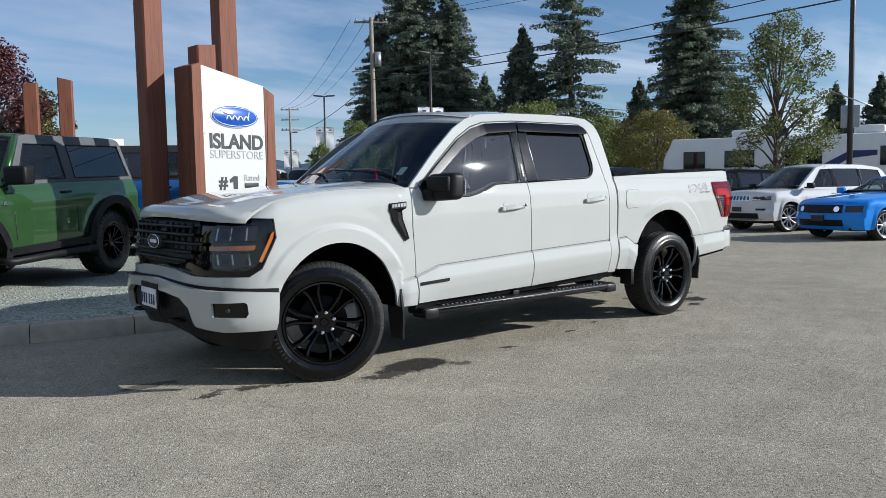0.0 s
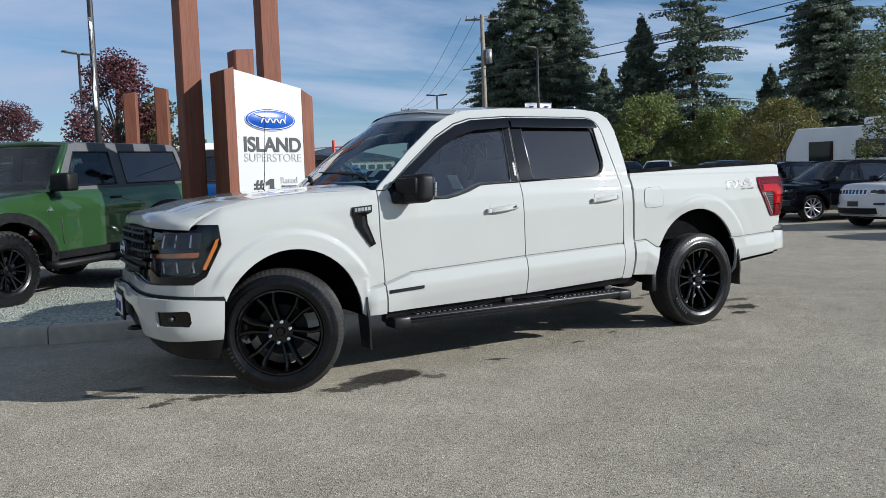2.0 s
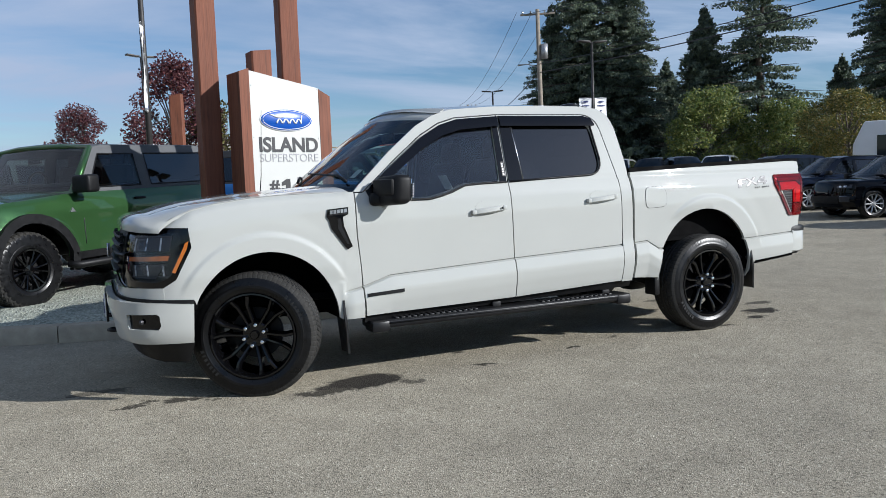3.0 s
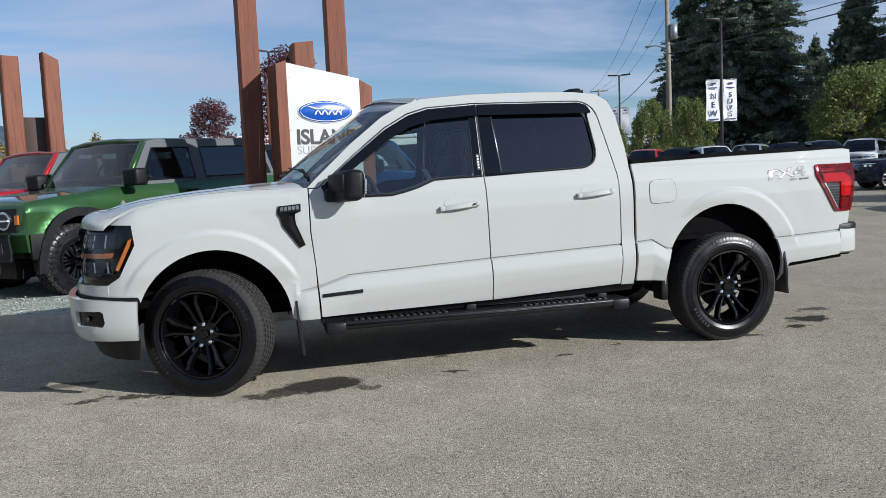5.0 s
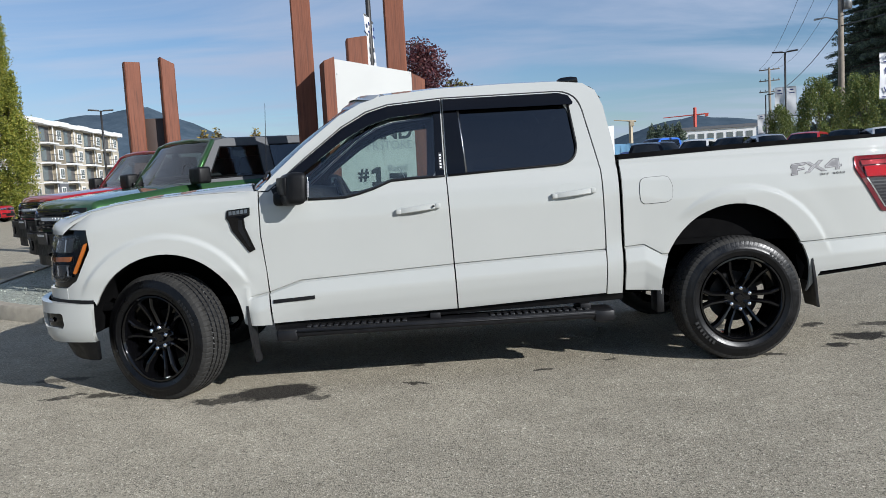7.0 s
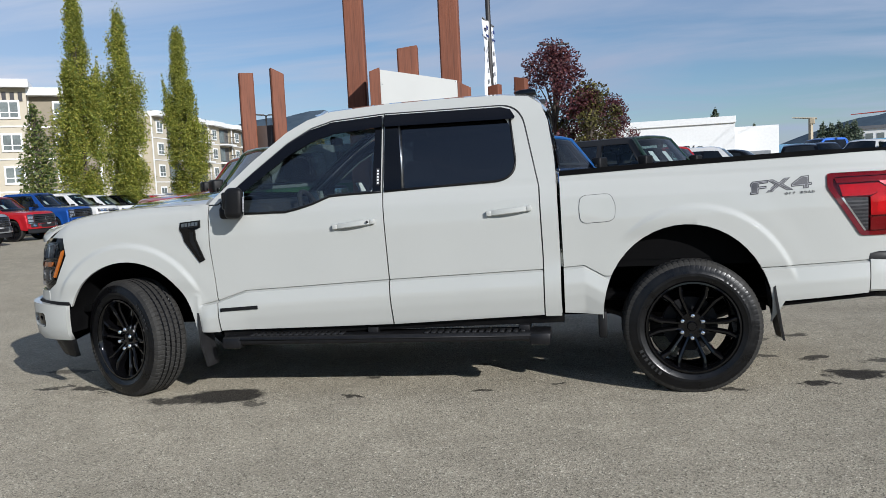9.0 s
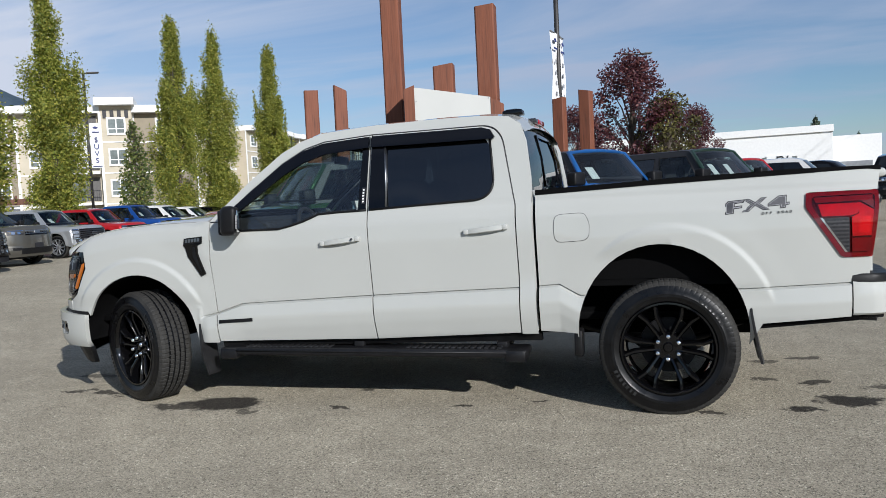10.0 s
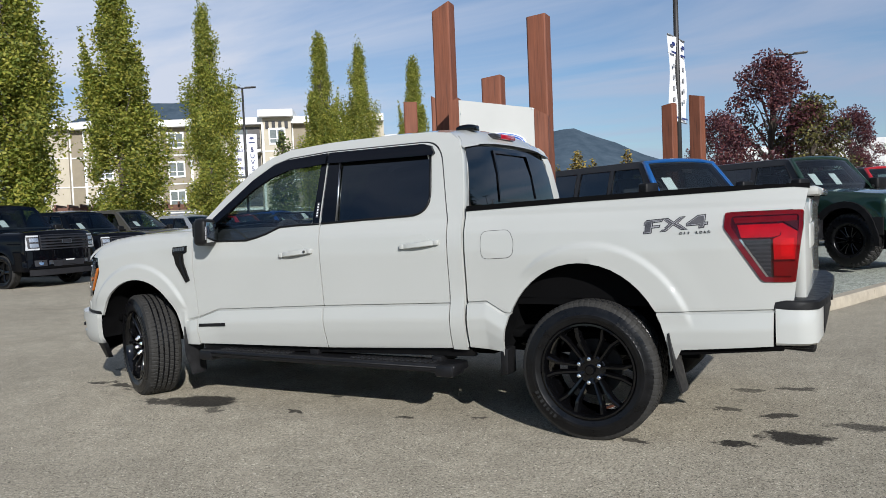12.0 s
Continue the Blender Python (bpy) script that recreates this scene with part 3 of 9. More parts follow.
def tyre_mesh(r, width, rim, deep=0.006, blocks=76, lug=0.4):
    """A tyre as one skin: beads, walls and a tread of staggered blocks between grooves."""
    h = width / 2
    seg = blocks * 6
    rows = [(rim - 0.005, -h + 0.03, 0), (rim + 0.012, -h + 0.004, 0), (rim + 0.035, -h - 0.003, 0), (rim + 0.040, -h - 0.006, 0), (rim + 0.055, -h - 0.006, 0), (rim + 0.060, -h - 0.003, 0), (r - 0.06, -h - 0.001, 0), (r - 0.030, -h + 0.006, 1), (r - 0.010, -h + 0.020, 1), (r - 0.003, -h + 0.034, 1)]
    cols = 5
    step = (width - 0.068) / cols
    for c in range(cols):
        y0 = -h + 0.034 + c * step
        rows += [(r, y0 + 0.006, 2 + c), (r, y0 + step - 0.006, 2 + c)]
        if c < cols - 1:
            rows += [(r - deep, y0 + step - 0.002, 0), (r - deep, y0 + step + 0.002, 0)]
    rows += [(r - 0.003, h - 0.034, 1), (r - 0.010, h - 0.020, 1), (r - 0.030, h - 0.006, 1), (r - 0.06, h, 0), (rim + 0.03, h, 0), (rim - 0.005, h - 0.03, 0)]
    bm = bmesh.new()
    rings, tops = [], []
    for rr, yy, kind in rows:
        ring, top = [], []
        for k in range(seg):
            q = rr
            if kind == 1 and k % 6 < (1 if lug < 1 else 2):
                q -= deep * lug
            elif kind >= 2 and (k + 3 * (kind % 2)) % 6 == 0:
                q -= deep * (0.75 if kind != 4 else 0.4)
            a = 2 * math.pi * (k + (1.2 * (yy / h) if kind else 0)) / seg
            ring.append(bm.verts.new((q * math.cos(a), yy, q * math.sin(a))))
            top.append(kind > 0)
        rings.append(ring)
        tops.append(top)
    for a, b, ta, tb in zip(rings, rings[1:], tops, tops[1:]):
        for k in range(seg):
            j = (k + 1) % seg
            f = bm.faces.new((a[k], a[j], b[j], b[k]))
            f.material_index = 1 if ta[k] and ta[j] and tb[j] and tb[k] else 0
    return bm


def to_mesh(name, bm, mat, limit=32):
    me = bpy.data.meshes.new(name)
    bmesh.ops.recalc_face_normals(bm, faces=bm.faces)
    for f in bm.faces:
        f.smooth = True
    for e in bm.edges:
        e.smooth = e.is_manifold and e.calc_face_angle(0) < radians(limit)
    bm.to_mesh(me)
    bm.free()
    for m in mat if isinstance(mat, tuple) else (mat,):
        me.materials.append(m)
    return me


def wheel_set(r=0.403, width=0.262, rim=0.270):
    """Meshes of a black-spoked truck wheel, outer face towards -y."""
    h = width / 2
    tyre = tyre_mesh(r, width, rim)
    rm = add_lathe(bmesh.new(), [(rim + 0.006, -h + 0.012), (rim + 0.004, -h + 0.003), (rim - 0.006, -h + 0.002), (rim - 0.012, -h + 0.010), (rim - 0.018, -h + 0.03), (rim - 0.028, -0.02), (rim - 0.03, h - 0.04), (rim - 0.005, h - 0.02)], 72)
    spokes = []
    for sgn in (-1, 1):
        sb = bmesh.new()
        vr = []
        # thin bars that run side by side, then kink apart towards the rim
        for rr, off, wd, dp, y in ((0.050, 0.019, 0.0125, 0.05, -0.060), (0.090, 0.0215, 0.0130, 0.05, -0.074), (0.150, 0.0275, 0.0135, 0.045, -0.088), (0.186, 0.0320, 0.0145, 0.045, -0.098), (0.200, 0.0350, 0.0150, 0.045, -0.101), (rim - 0.020, 0.0570, 0.0165, 0.045, -0.106), (rim - 0.004, 0.0640, 0.0190, 0.045, -0.108)):
            vr.append([sb.verts.new((rr, y + d * dp, (off + e * wd) * sgn)) for e, d in ((-1.0, 0.30), (-0.62, 0.02), (0.25, 0.0), (0.72, 0.16), (1.25, 1), (-1.2, 1))])
        for p, q in zip(vr, vr[1:]):
            for i in range(6):
                j = (i + 1) % 6
                sb.faces.new((p[i], p[j], q[j], q[i]))
        spokes.append(to_mesh("spoke", sb, M_GLOSS, 18))
    hub = add_lathe(bmesh.new(), [(0.0, -0.066), (0.078, -0.064), (0.088, -0.055), (0.094, 0.0)], 36)
    cap = add_lathe(bmesh.new(), [(0.0, -0.088), (0.024, -0.087), (0.029, -0.081), (0.030, -0.06)], 24)
    nut = add_lathe(bmesh.new(), [(0.0, -0.108), (0.006, -0.1072), (0.011, -0.1045), (0.0145, -0.099), (0.0165, -0.090), (0.0165, -0.055)], 12)
    disc = add_lathe(bmesh.new(), [(0.05, 0.015), (0.165, 0.015), (0.165, 0.04), (0.05, 0.04)], 40)
    marks = []
    for a0_ in (0.5, 3.6):
        for k_ in range(7):
            a_ = a0_ + k_ * 0.085
            mk_ = box((0.332 * math.cos(a_), -h - 0.0055, 0.332 * math.sin(a_)), (0.022, 0.003, 0.012 if k_ % 2 else 0.016), 0.0, Matrix.Rotation(-a_, 4, "Y"))
            marks.append(to_mesh("sidewall_mark", mk_, M_GREYRUBBER, 20))
    return dict(marks=marks, tyre=to_mesh("tyre", tyre, (M_RUBBER, M_TREAD), 24), rim=to_mesh("rim", rm, M_GLOSS), hub=to_mesh("hub", hub, M_GLOSS), hub_cap=to_mesh("hub_cap", cap, M_GLOSS), wheel_nut=to_mesh("wheel_nut", nut, M_CHROME, 50), brake_disc=to_mesh("brake_disc", disc, M_DARKSTEEL), spokes=spokes, count=6)


TRUCK_WHEEL = wheel_set()


def put_wheel(parent, m, ws=None, nuts=6):
    ws = ws or TRUCK_WHEEL
    w = new("wheel", ws["rim"])
    w.parent, w.matrix_basis = parent, m
    for name in ("tyre", "hub", "hub_cap", "brake_disc"):
        if name in ws:
            new(name, ws[name]).parent = w
    for me in ws.get("marks", ()):
        new("sidewall_mark", me).parent = w
    for k in range(ws["count"]):
        for me in ws["spokes"]:
            o = new("spoke", me)
            o.parent, o.matrix_basis = w, Matrix.Rotation(2 * math.pi * k / ws["count"], 4, "Y")
    if "wheel_nut" in ws:
        for k in range(nuts):
            o = new("wheel_nut", ws["wheel_nut"])
            a = 2 * math.pi * (k + 0.5) / nuts
            o.parent, o.matrix_basis = w, Matrix.Translation((0.068 * math.cos(a), 0, 0.068 * math.sin(a)))
    return w


FENDER_TOP = [(-0.57, 1.108), (-0.50, 1.140), (-0.45, 1.163), (-0.34, 1.208), (-0.2, 1.240), (0.0, 1.264), (0.2, 1.277), (0.45, 1.282), (0.69, 1.280)]


def fender_top(x):
    return lerp(FENDER_TOP, x)


def build_truck():
    t = thing("pickup_truck", "glossy off-white crew cab pickup truck with black wheels on asphalt", "pickup truck")
    arch_f = arc(0.085, 0.44, 0.47, 0.485, 157, 2, 22)
    arch_r = arc(3.69, 0.50, 0.485, 0.535, -7, 187, 26)
    # fenders
    both("fender", sheet([(0.725, 0.44), (0.712, 0.78), (0.69, 1.0), (0.69, 1.280), (0.45, 1.282), (0.2, 1.277), (0.0, 1.264), (-0.2, 1.240), (-0.34, 1.208), (-0.45, 1.163), (-0.50, 1.140), (-0.55, 1.108), (-0.37, 1.10), (-0.357, 0.98),
                         (-0.455, 0.79), (-0.53, 0.745), (-0.53, 0.672), (-0.355, 0.655)] + arch_f + [(0.58, 0.44)], side, cell=0.0125, crease=CREASE), M_WHITE, t)
    # hood, from edge to edge
    bm = bmesh.new()
    ny, nx = 41, 30
    rows = []
    for j in range(ny):
        b = -1 + 2 * j / (ny - 1)
        y = b * 0.895
        front = NOSE + 0.03 - 0.41 * max(0, 1 - (abs(y) / 0.955) ** 4.8) ** 0.5
        back = 0.66 - 0.13 * (1 - b * b)
        col = []
        for i in range(nx):
            a = (i / (nx - 1)) ** 1.9
            x = front + (back - front) * a
            dome = lerp([(-0.9, 0.105), (-0.55, 0.072), (-0.34, 0.032), (-0.2, 0.016), (0.1, 0.014), (0.45, 0.030), (0.69, 0.045)], x) * (1 - abs(b) ** 8) + 0.012 * smooth01((0.62 - abs(b)) / 0.10) * smooth01((x - front) / 0.25)
            z = lerp([(-0.9, 1.09)] + FENDER_TOP, x) + 0.004 + dome
            lip, run = 1.128 - 0.032 * b * b, min(1, (x - front) / 0.11)
            z = lip + (z - lip) * math.sqrt(1 - (1 - run) ** 2)
            col.append(bm.verts.new((x, y, z)))
        rows.append(col)
    for p, q in zip(rows, rows[1:]):
        for i in range(nx - 1):
            bm.faces.new((p[i], p[i + 1], q[i + 1], q[i]))
    rim = [e for e in bm.edges if e.is_boundary]
    r = bmesh.ops.extrude_edge_only(bm, edges=rim)
    for v in r["geom"]:
        if isinstance(v, bmesh.types.BMVert):
            v.co.z -= 0.022
    bmesh.ops.recalc_face_normals(bm, faces=bm.faces)
    part("hood", bm, M_WHITE, t, angle=55)
    both("hood_seam", tube([(x, -0.897, fender_top(x) + 0.001) for x in (-0.48, -0.42, -0.34, -0.2, 0.0, 0.2, 0.45, 0.62)], 0.0015, 5), M_GREYINK, t)
    part("cowl", sheet([(-0.84, 0.56), (-0.86, 0.76), (-0.4, 0.67), (0, 0.64), (0.4, 0.67), (0.86, 0.76), (0.84, 0.56), (0, 0.40)], lambda u, v, d: Vector((v, u, 1.272 + 0.055 * (1 - (u / 0.78) ** 2) + d)), cell=0.1, flip=True), M_BLACK, t)
    # cab sides: pillars, roof rail and rear corner
    both("cab_side", sheet([(0.69, 1.28), (0.73, 1.32), (0.98, 1.545), (1.21, 1.725), (1.35, 1.80), (1.50, 1.845), (1.85, 1.872), (2.3, 1.882), (2.62, 1.880), (2.79, 1.862), (2.865, 1.81), (2.905, 1.70), (2.937, 1.47), (2.948, 1.30), (2.957, 0.85), (2.957, 0.50),
                            (2.858, 0.50), (2.86, 0.86), (2.848, 1.30)] + rounded([(1.86, 1.812), (2.743, 1.818), (2.848, 1.30)], 0.14, 9)[19:9:-1] + [(1.86, 1.812), (1.52, 1.787), (1.38, 1.746), (1.22, 1.656), (0.99, 1.477), (0.755, 1.28)], side, cell=0.06), M_WHITE, t)
    both("rocker", sheet([(0.735, 0.40), (0.735, 0.44), (1.9, 0.462), (2.97, 0.50), (2.97, 0.45)], side_out(-0.03), cell=0.2, thick=0.05), M_BLACK, t)
    # doors
    d1 = [(0.738, 0.45), (0.718, 0.78), (0.698, 1.0), (0.698, 1.272), (0.758, 1.272), (0.995, 1.470), (1.225, 1.649), (1.385, 1.738), (1.525, 1.779), (1.863, 1.804), (1.862, 1.35), (1.881, 0.81), (1.893, 0.468)]
    h1 = [(0.90, 1.215), (1.23, 1.215), (1.41, 1.258), (1.52, 1.302), (1.80, 1.312), (1.815, 1.765), (1.54, 1.74), (1.39, 1.70), (1.23, 1.61), (1.0, 1.435), (0.87, 1.335)]
    d2 = [(1.902, 0.468), (1.889, 0.81), (1.871, 1.30), (1.871, 1.804)] + rounded([(1.871, 1.804), (2.735, 1.810), (2.84, 1.30)], 0.14, 9)[10:20] + [(2.84, 1.30), (2.852, 0.86), (2.85, 0.508)]
    h2 = [(1.90, 1.315), (2.715, 1.350), (2.668, 1.768), (1.90, 1.770)]
    h1, h2, d2 = rounded(h1, 0.035), rounded(h2, 0.14, 9), list(d2)
    joint1 = [p_ for p_ in inset_poly(rounded(d1, 0.05), -0.004) if p_[1] > 1.275 and p_[0] < 1.868]
    joint2 = inset_poly(d2, -0.004)
    joint2 = joint2[max(i_ for i_, p_ in enumerate(joint2) if p_[1] > 1.79 and p_[0] < 1.9):]
    both("door_joint", tube([side(q_, z_, -0.003) for q_, z_ in joint1 + joint2], 0.0028, 5), M_INK, t)
    b1, b2 = sheet(d1, side, [h1], 0.02, crease=CREASE), sheet(d2, side, [h2], 0.02, crease=CREASE)
    pane1, pane2 = sheet(h1, side_out(-0.012), cell=0.12, thick=0.0), sheet(h2, side_out(-0.012), cell=0.12, thick=0.0)
    visor1 = sheet([(0.80, 1.305), (0.995, 1.464), (1.225, 1.642), (1.385, 1.730), (1.525, 1.771), (1.858, 1.795), (1.858, 1.722), (1.54, 1.695), (1.39, 1.650), (1.23, 1.565), (1.0, 1.395), (0.865, 1.295)], side_out(0.026), cell=0.08, thick=0.03)
    visor2 = sheet([(1.876, 1.797), (2.62, 1.800), (2.68, 1.782), (2.708, 1.735), (2.70, 1.722), (1.876, 1.722)], side_out(0.026), cell=0.08, thick=0.03)
    trim1 = sheet([(1.80, 1.312), (1.855, 1.314), (1.857, 1.79), (1.815, 1.79)], side_out(0.006), cell=0.1, thick=0.006)
    trim2 = sheet([(1.876, 1.316), (1.99, 1.320), (1.975, 1.79), (1.876, 1.79)], side_out(0.006), cell=0.1, thick=0.006)
    sail = sheet([(0.775, 1.285), (0.80, 1.225), (0.93, 1.215), (0.905, 1.355)], side_out(0.007), cell=0.1, thick=0.007)
    seal1 = tube([side(q, z, 0.004) for q, z in ((0.93, 1.212), (1.10, 1.212), (1.23, 1.212), (1.32, 1.230), (1.41, 1.255), (1.52, 1.298), (1.66, 1.306), (1.80, 1.309), (1.858, 1.311))], 0.008, 6)
    seal2 = tube([side(q, z, 0.004) for q, z in [(1.88, 1.312), (2.2, 1.326)] + inset_poly(h2, -0.003)[10:20] + [(2.69, 1.60), (2.674, 1.735)]], 0.008, 6)
    bar2 = tube([side(1.995, 1.318, 0.0), side(1.965, 1.76, 0.0)], 0.009, 6)

    def handle(q0, z0, rise):
        bm = bmesh.new()
        prev = None
        for i in range(13):
            s = i / 12
            q, z = q0 + 0.26 * s, z0 + rise * s
            out = 0.014 + 0.026 * math.sin(math.pi * min(1, max(0, s * 1.08 - 0.04))) ** 0.5
            hh = 0.0175 if 0.05 < s < 0.95 else 0.0145
            ring = [bm.verts.new(side(q, z + dz * hh, o)) for dz, o in ((-1, out - 0.028), (-1, out - 0.006), (-0.7, out), (0.7, out), (1, out - 0.006), (1, out - 0.028))]
            if prev:
                for k in range(6):
                    bm.faces.new((prev[k], ring[k], ring[(k + 1) % 6], prev[(k + 1) % 6]))
            else:
                bm.faces.new(ring)
            prev = ring
        bm.faces.new(prev[::-1])
        for s0 in (0.03, 0.97):
            p = side(q0 + 0.26 * s0, z0 + rise * s0, 0.006)
            add_box(bm, p, (0.032, 0.045, 0.032), 0.006)
        return bm

    def cup(q0, z0):
        return sheet(arc(q0 + 0.11, z0 + 0.03, 0.085, 0.045, 0, 360, 20)[:-1], lambda q, z, d: side(q, z, 0.002 + d), cell=0, thick=0.004)

    badge = sheet([(0.745, 0.578), (1.005, 0.592), (1.005, 0.614), (0.745, 0.600)], side_out(0.008), cell=0, thick=0.008)
    for sg in (1, -1):
        def f(b):
            return b if sg > 0 else mirrored(b)
        c = (lambda b: b.copy()) if sg > 0 else (lambda b: b.copy())
        fd = part("front_door", f(c(b1)), M_WHITE, t)
        part("window", f(c(pane1)), M_GLASSF, fd, "lightly tinted door glass").visible_shadow = False
        part("window_visor", f(c(visor1)), M_SMOKE, fd, "dark smoked rain visor")
        part("pillar_trim", f(c(trim1)), M_GLOSS, fd)
        part("door_lining", f(sheet(inset_poly(d1, 0.008), side_out(-0.045), [inset_poly(h1, 0.010)], 0.12, 0.0)), M_INT, fd)
        part("mirror_sail", f(c(sail)), M_BLACK, fd)
        part("window_seal", f(c(seal1)), M_BLACK, fd)
        part("door_handle", f(handle(1.55, 1.103, 0.026)), M_WHITE, fd)
        part("handle_cup", f(cup(1.55, 1.106)), M_WHITE, fd)
        part("keypad", f(sheet([(1.826, 1.352), (1.848, 1.352), (1.848, 1.458), (1.826, 1.458)], side_out(0.009), cell=0, thick=0.003)), M_INK, fd, "black keyless entry pad")
        for kz in range(5):
            part("keypad_mark", f(sheet([(1.831, 1.362 + kz * 0.019), (1.843, 1.362 + kz * 0.019), (1.843, 1.372 + kz * 0.019), (1.831, 1.372 + kz * 0.019)], side_out(0.0105), cell=0, thick=0.001)), M_WHITEPLATE, fd)
        part("badge", f(c(badge)), M_DARKSTEEL, fd, "dark grey badge strip")
        rd = part("rear_door", f(c(b2)), M_WHITE, t)
        part("window", f(c(pane2)), M_GLASSR, rd, "dark privacy glass").visible_shadow = False
        part("window_visor", f(c(visor2)), M_SMOKE, rd, "dark smoked rain visor")
        part("pillar_trim", f(c(trim2)), M_GLOSS, rd)
        part("door_lining", f(sheet(inset_poly(d2, 0.008), side_out(-0.045), [inset_poly(h2, 0.010)], 0.12, 0.0)), M_INT, rd)
        part("window_seal", f(c(seal2)), M_BLACK, rd)
        part("window_divider", f(c(bar2)), M_STEEL, rd)
        part("door_handle", f(handle(2.53, 1.145, 0.024)), M_WHITE, rd)
        part("handle_cup", f(cup(2.53, 1.148)), M_WHITE, rd)
    part("keyhole", add_lathe(bmesh.new(), [(0.0, -0.004), (0.007, -0.004), (0.008, 0.004)], 12), M_INK, t).matrix_basis = Matrix.Translation(side(1.775, 1.127, 0.041))
    # roof
    bm = bmesh.new()
    nyr, nxr = 25, 26
    rows = []
    for j in range(nyr):
        b = -1 + 2 * j / (nyr - 1)
        col = []
        for i in range(nxr):
            a = i / (nxr - 1)
            x0, x1 = 1.225 + 0.20 * abs(b) ** 2, 2.90
            x = x0 + (x1 - x0) * a
            xl = x + 0.195 * (1 - b * b) * max(0, 1 - (x - x0) / 0.7)
            zr = lerp([(1.2, 1.72), (1.35, 1.80), (1.5, 1.845), (1.85, 1.872), (2.3, 1.882), (2.62, 1.880), (2.79, 1.862), (2.865, 1.815), (2.90, 1.76)], xl)
            yw = HALF + swell(xl, zr)
            z = zr + 0.052 * (1 - abs(b) ** 2.6) + 0.006 * smooth01((0.72 - abs(b)) / 0.06) - 0.006
            col.append(bm.verts.new((x, b * (yw - 0.006), z)))
        rows.append(col)
    for p, q in zip(rows, rows[1:]):
        for i in range(nxr - 1):
            bm.faces.new((p[i], p[i + 1], q[i + 1], q[i]))
    bmesh.ops.recalc_face_normals(bm, faces=bm.faces)
    part("roof", bm, M_WHITE, t, angle=60)
    part("headliner", box((2.1, 0, 1.80), (1.45, 1.36, 0.02), 0.008), M_INTGREY, t)

    # windscreen and rear window
    def screen(u, v, d):
        yw = 0.885 - 0.172 * v
        b = abs(u)
        x = (0.53 + 0.20 * b ** 2) * (1 - v) + (1.24 + 0.20 * b ** 2) * v + d * 0.5
        z = (1.325 - 0.02 * b ** 2) * (1 - v) + (1.865 - 0.045 * b ** 2) * v + d + 0.015 * math.sin(math.pi * v)
        return Vector((x, u * yw, z))

    wsh = sheet([(-1, 0), (1, 0), (1, 1), (-1, 1)], screen, cell=0.125, thick=0.0, flip=True)
    part("windscreen", wsh, M_GLASSW, t, "clear laminated windscreen").visible_shadow = False
    part("windscreen_border", sheet([(-1.03, -0.03), (1.03, -0.03), (1.03, 1.0), (-1.03, 1.0)], lambda u, v, d: screen(u, v, d - 0.006), [[(-0.95, 0.05), (0.95, 0.05), (0.93, 0.93), (-0.93, 0.93)]], cell=0.125, thick=0.01), M_GLOSS, t)
    part("roof_header", sheet([(-1.0, 0.895), (1.0, 0.895), (1.0, 1.04), (-1.0, 1.04)], lambda u, v, d: screen(u, v, d + 0.016), cell=0.1, thick=0.02, flip=True), M_WHITE, t)
    for ya in (-0.62, 0.02):
        w = part("wiper", tube([screen(ya / 0.735, 0.02, 0.03), screen((ya + 0.12) / 0.735, 0.08, 0.035), screen((ya + 0.62) / 0.735, 0.13, 0.03)], [0.012, 0.009, 0.006], 6), M_BLACK, t)
    part("inspection_sticker", sheet([(-0.86, 0.12), (-0.80, 0.12), (-0.80, 0.22), (-0.86, 0.22)], lambda u, v, d: screen(u, v, d - 0.004), cell=0, thick=0.0), M_WHITEPLATE, t)

    def back(u, v, d):
        return Vector((lerp([(1.30, 2.950), (1.47, 2.938), (1.70, 2.905), (1.81, 2.862), (1.88, 2.815)], v) + d - 0.02 * abs(u / 0.86) ** 4, u * (1 - 0.30 * max(0, v - 1.33)), v))

    part("cab_back", sheet([(-0.84, 0.50), (0.84, 0.50), (0.90, 1.30), (0.86, 1.80), (0.60, 1.875), (-0.60, 1.875), (-0.86, 1.80), (-0.90, 1.30)], back, [[(-0.80, 1.385), (0.80, 1.385), (0.78, 1.79), (-0.78, 1.79)]], cell=0.15), M_WHITE, t)
    corner = bmesh.new()
    prev_ = None
    for z_, q_ in ((0.52, 2.957), (0.85, 2.957), (1.10, 2.952), (1.30, 2.948), (1.40, 2.942), (1.47, 2.937), (1.60, 2.919), (1.70, 2.905), (1.76, 2.884), (1.81, 2.865), (1.84, 2.83)):
        a_, c_ = side(q_, z_, -0.001), back(-0.80, z_, 0.0)
        m_ = Vector((max(a_.x, c_.x) + 0.012, a_.y * 0.985, z_))
        row_ = [corner.verts.new(a_ * (1 - f_) ** 2 + m_ * 2 * f_ * (1 - f_) + c_ * f_ * f_) for f_ in (0, 0.2, 0.4, 0.6, 0.8, 1.0)]
        if prev_:
            for i_ in range(5):
                corner.faces.new((prev_[i_], prev_[i_ + 1], row_[i_ + 1], row_[i_]))
        prev_ = row_
    bmesh.ops.recalc_face_normals(corner, faces=corner.faces)
    both("cab_corner", corner, M_WHITE, t)
    rw = part("rear_window", sheet([(-0.80, 1.385), (0.80, 1.385), (0.78, 1.79), (-0.78, 1.79)], lambda u, v, d: back(u, v, d + 0.006), cell=0.2, thick=0.0), M_GLASSR, t, "dark tinted sliding rear window")
    rw.visible_shadow = False
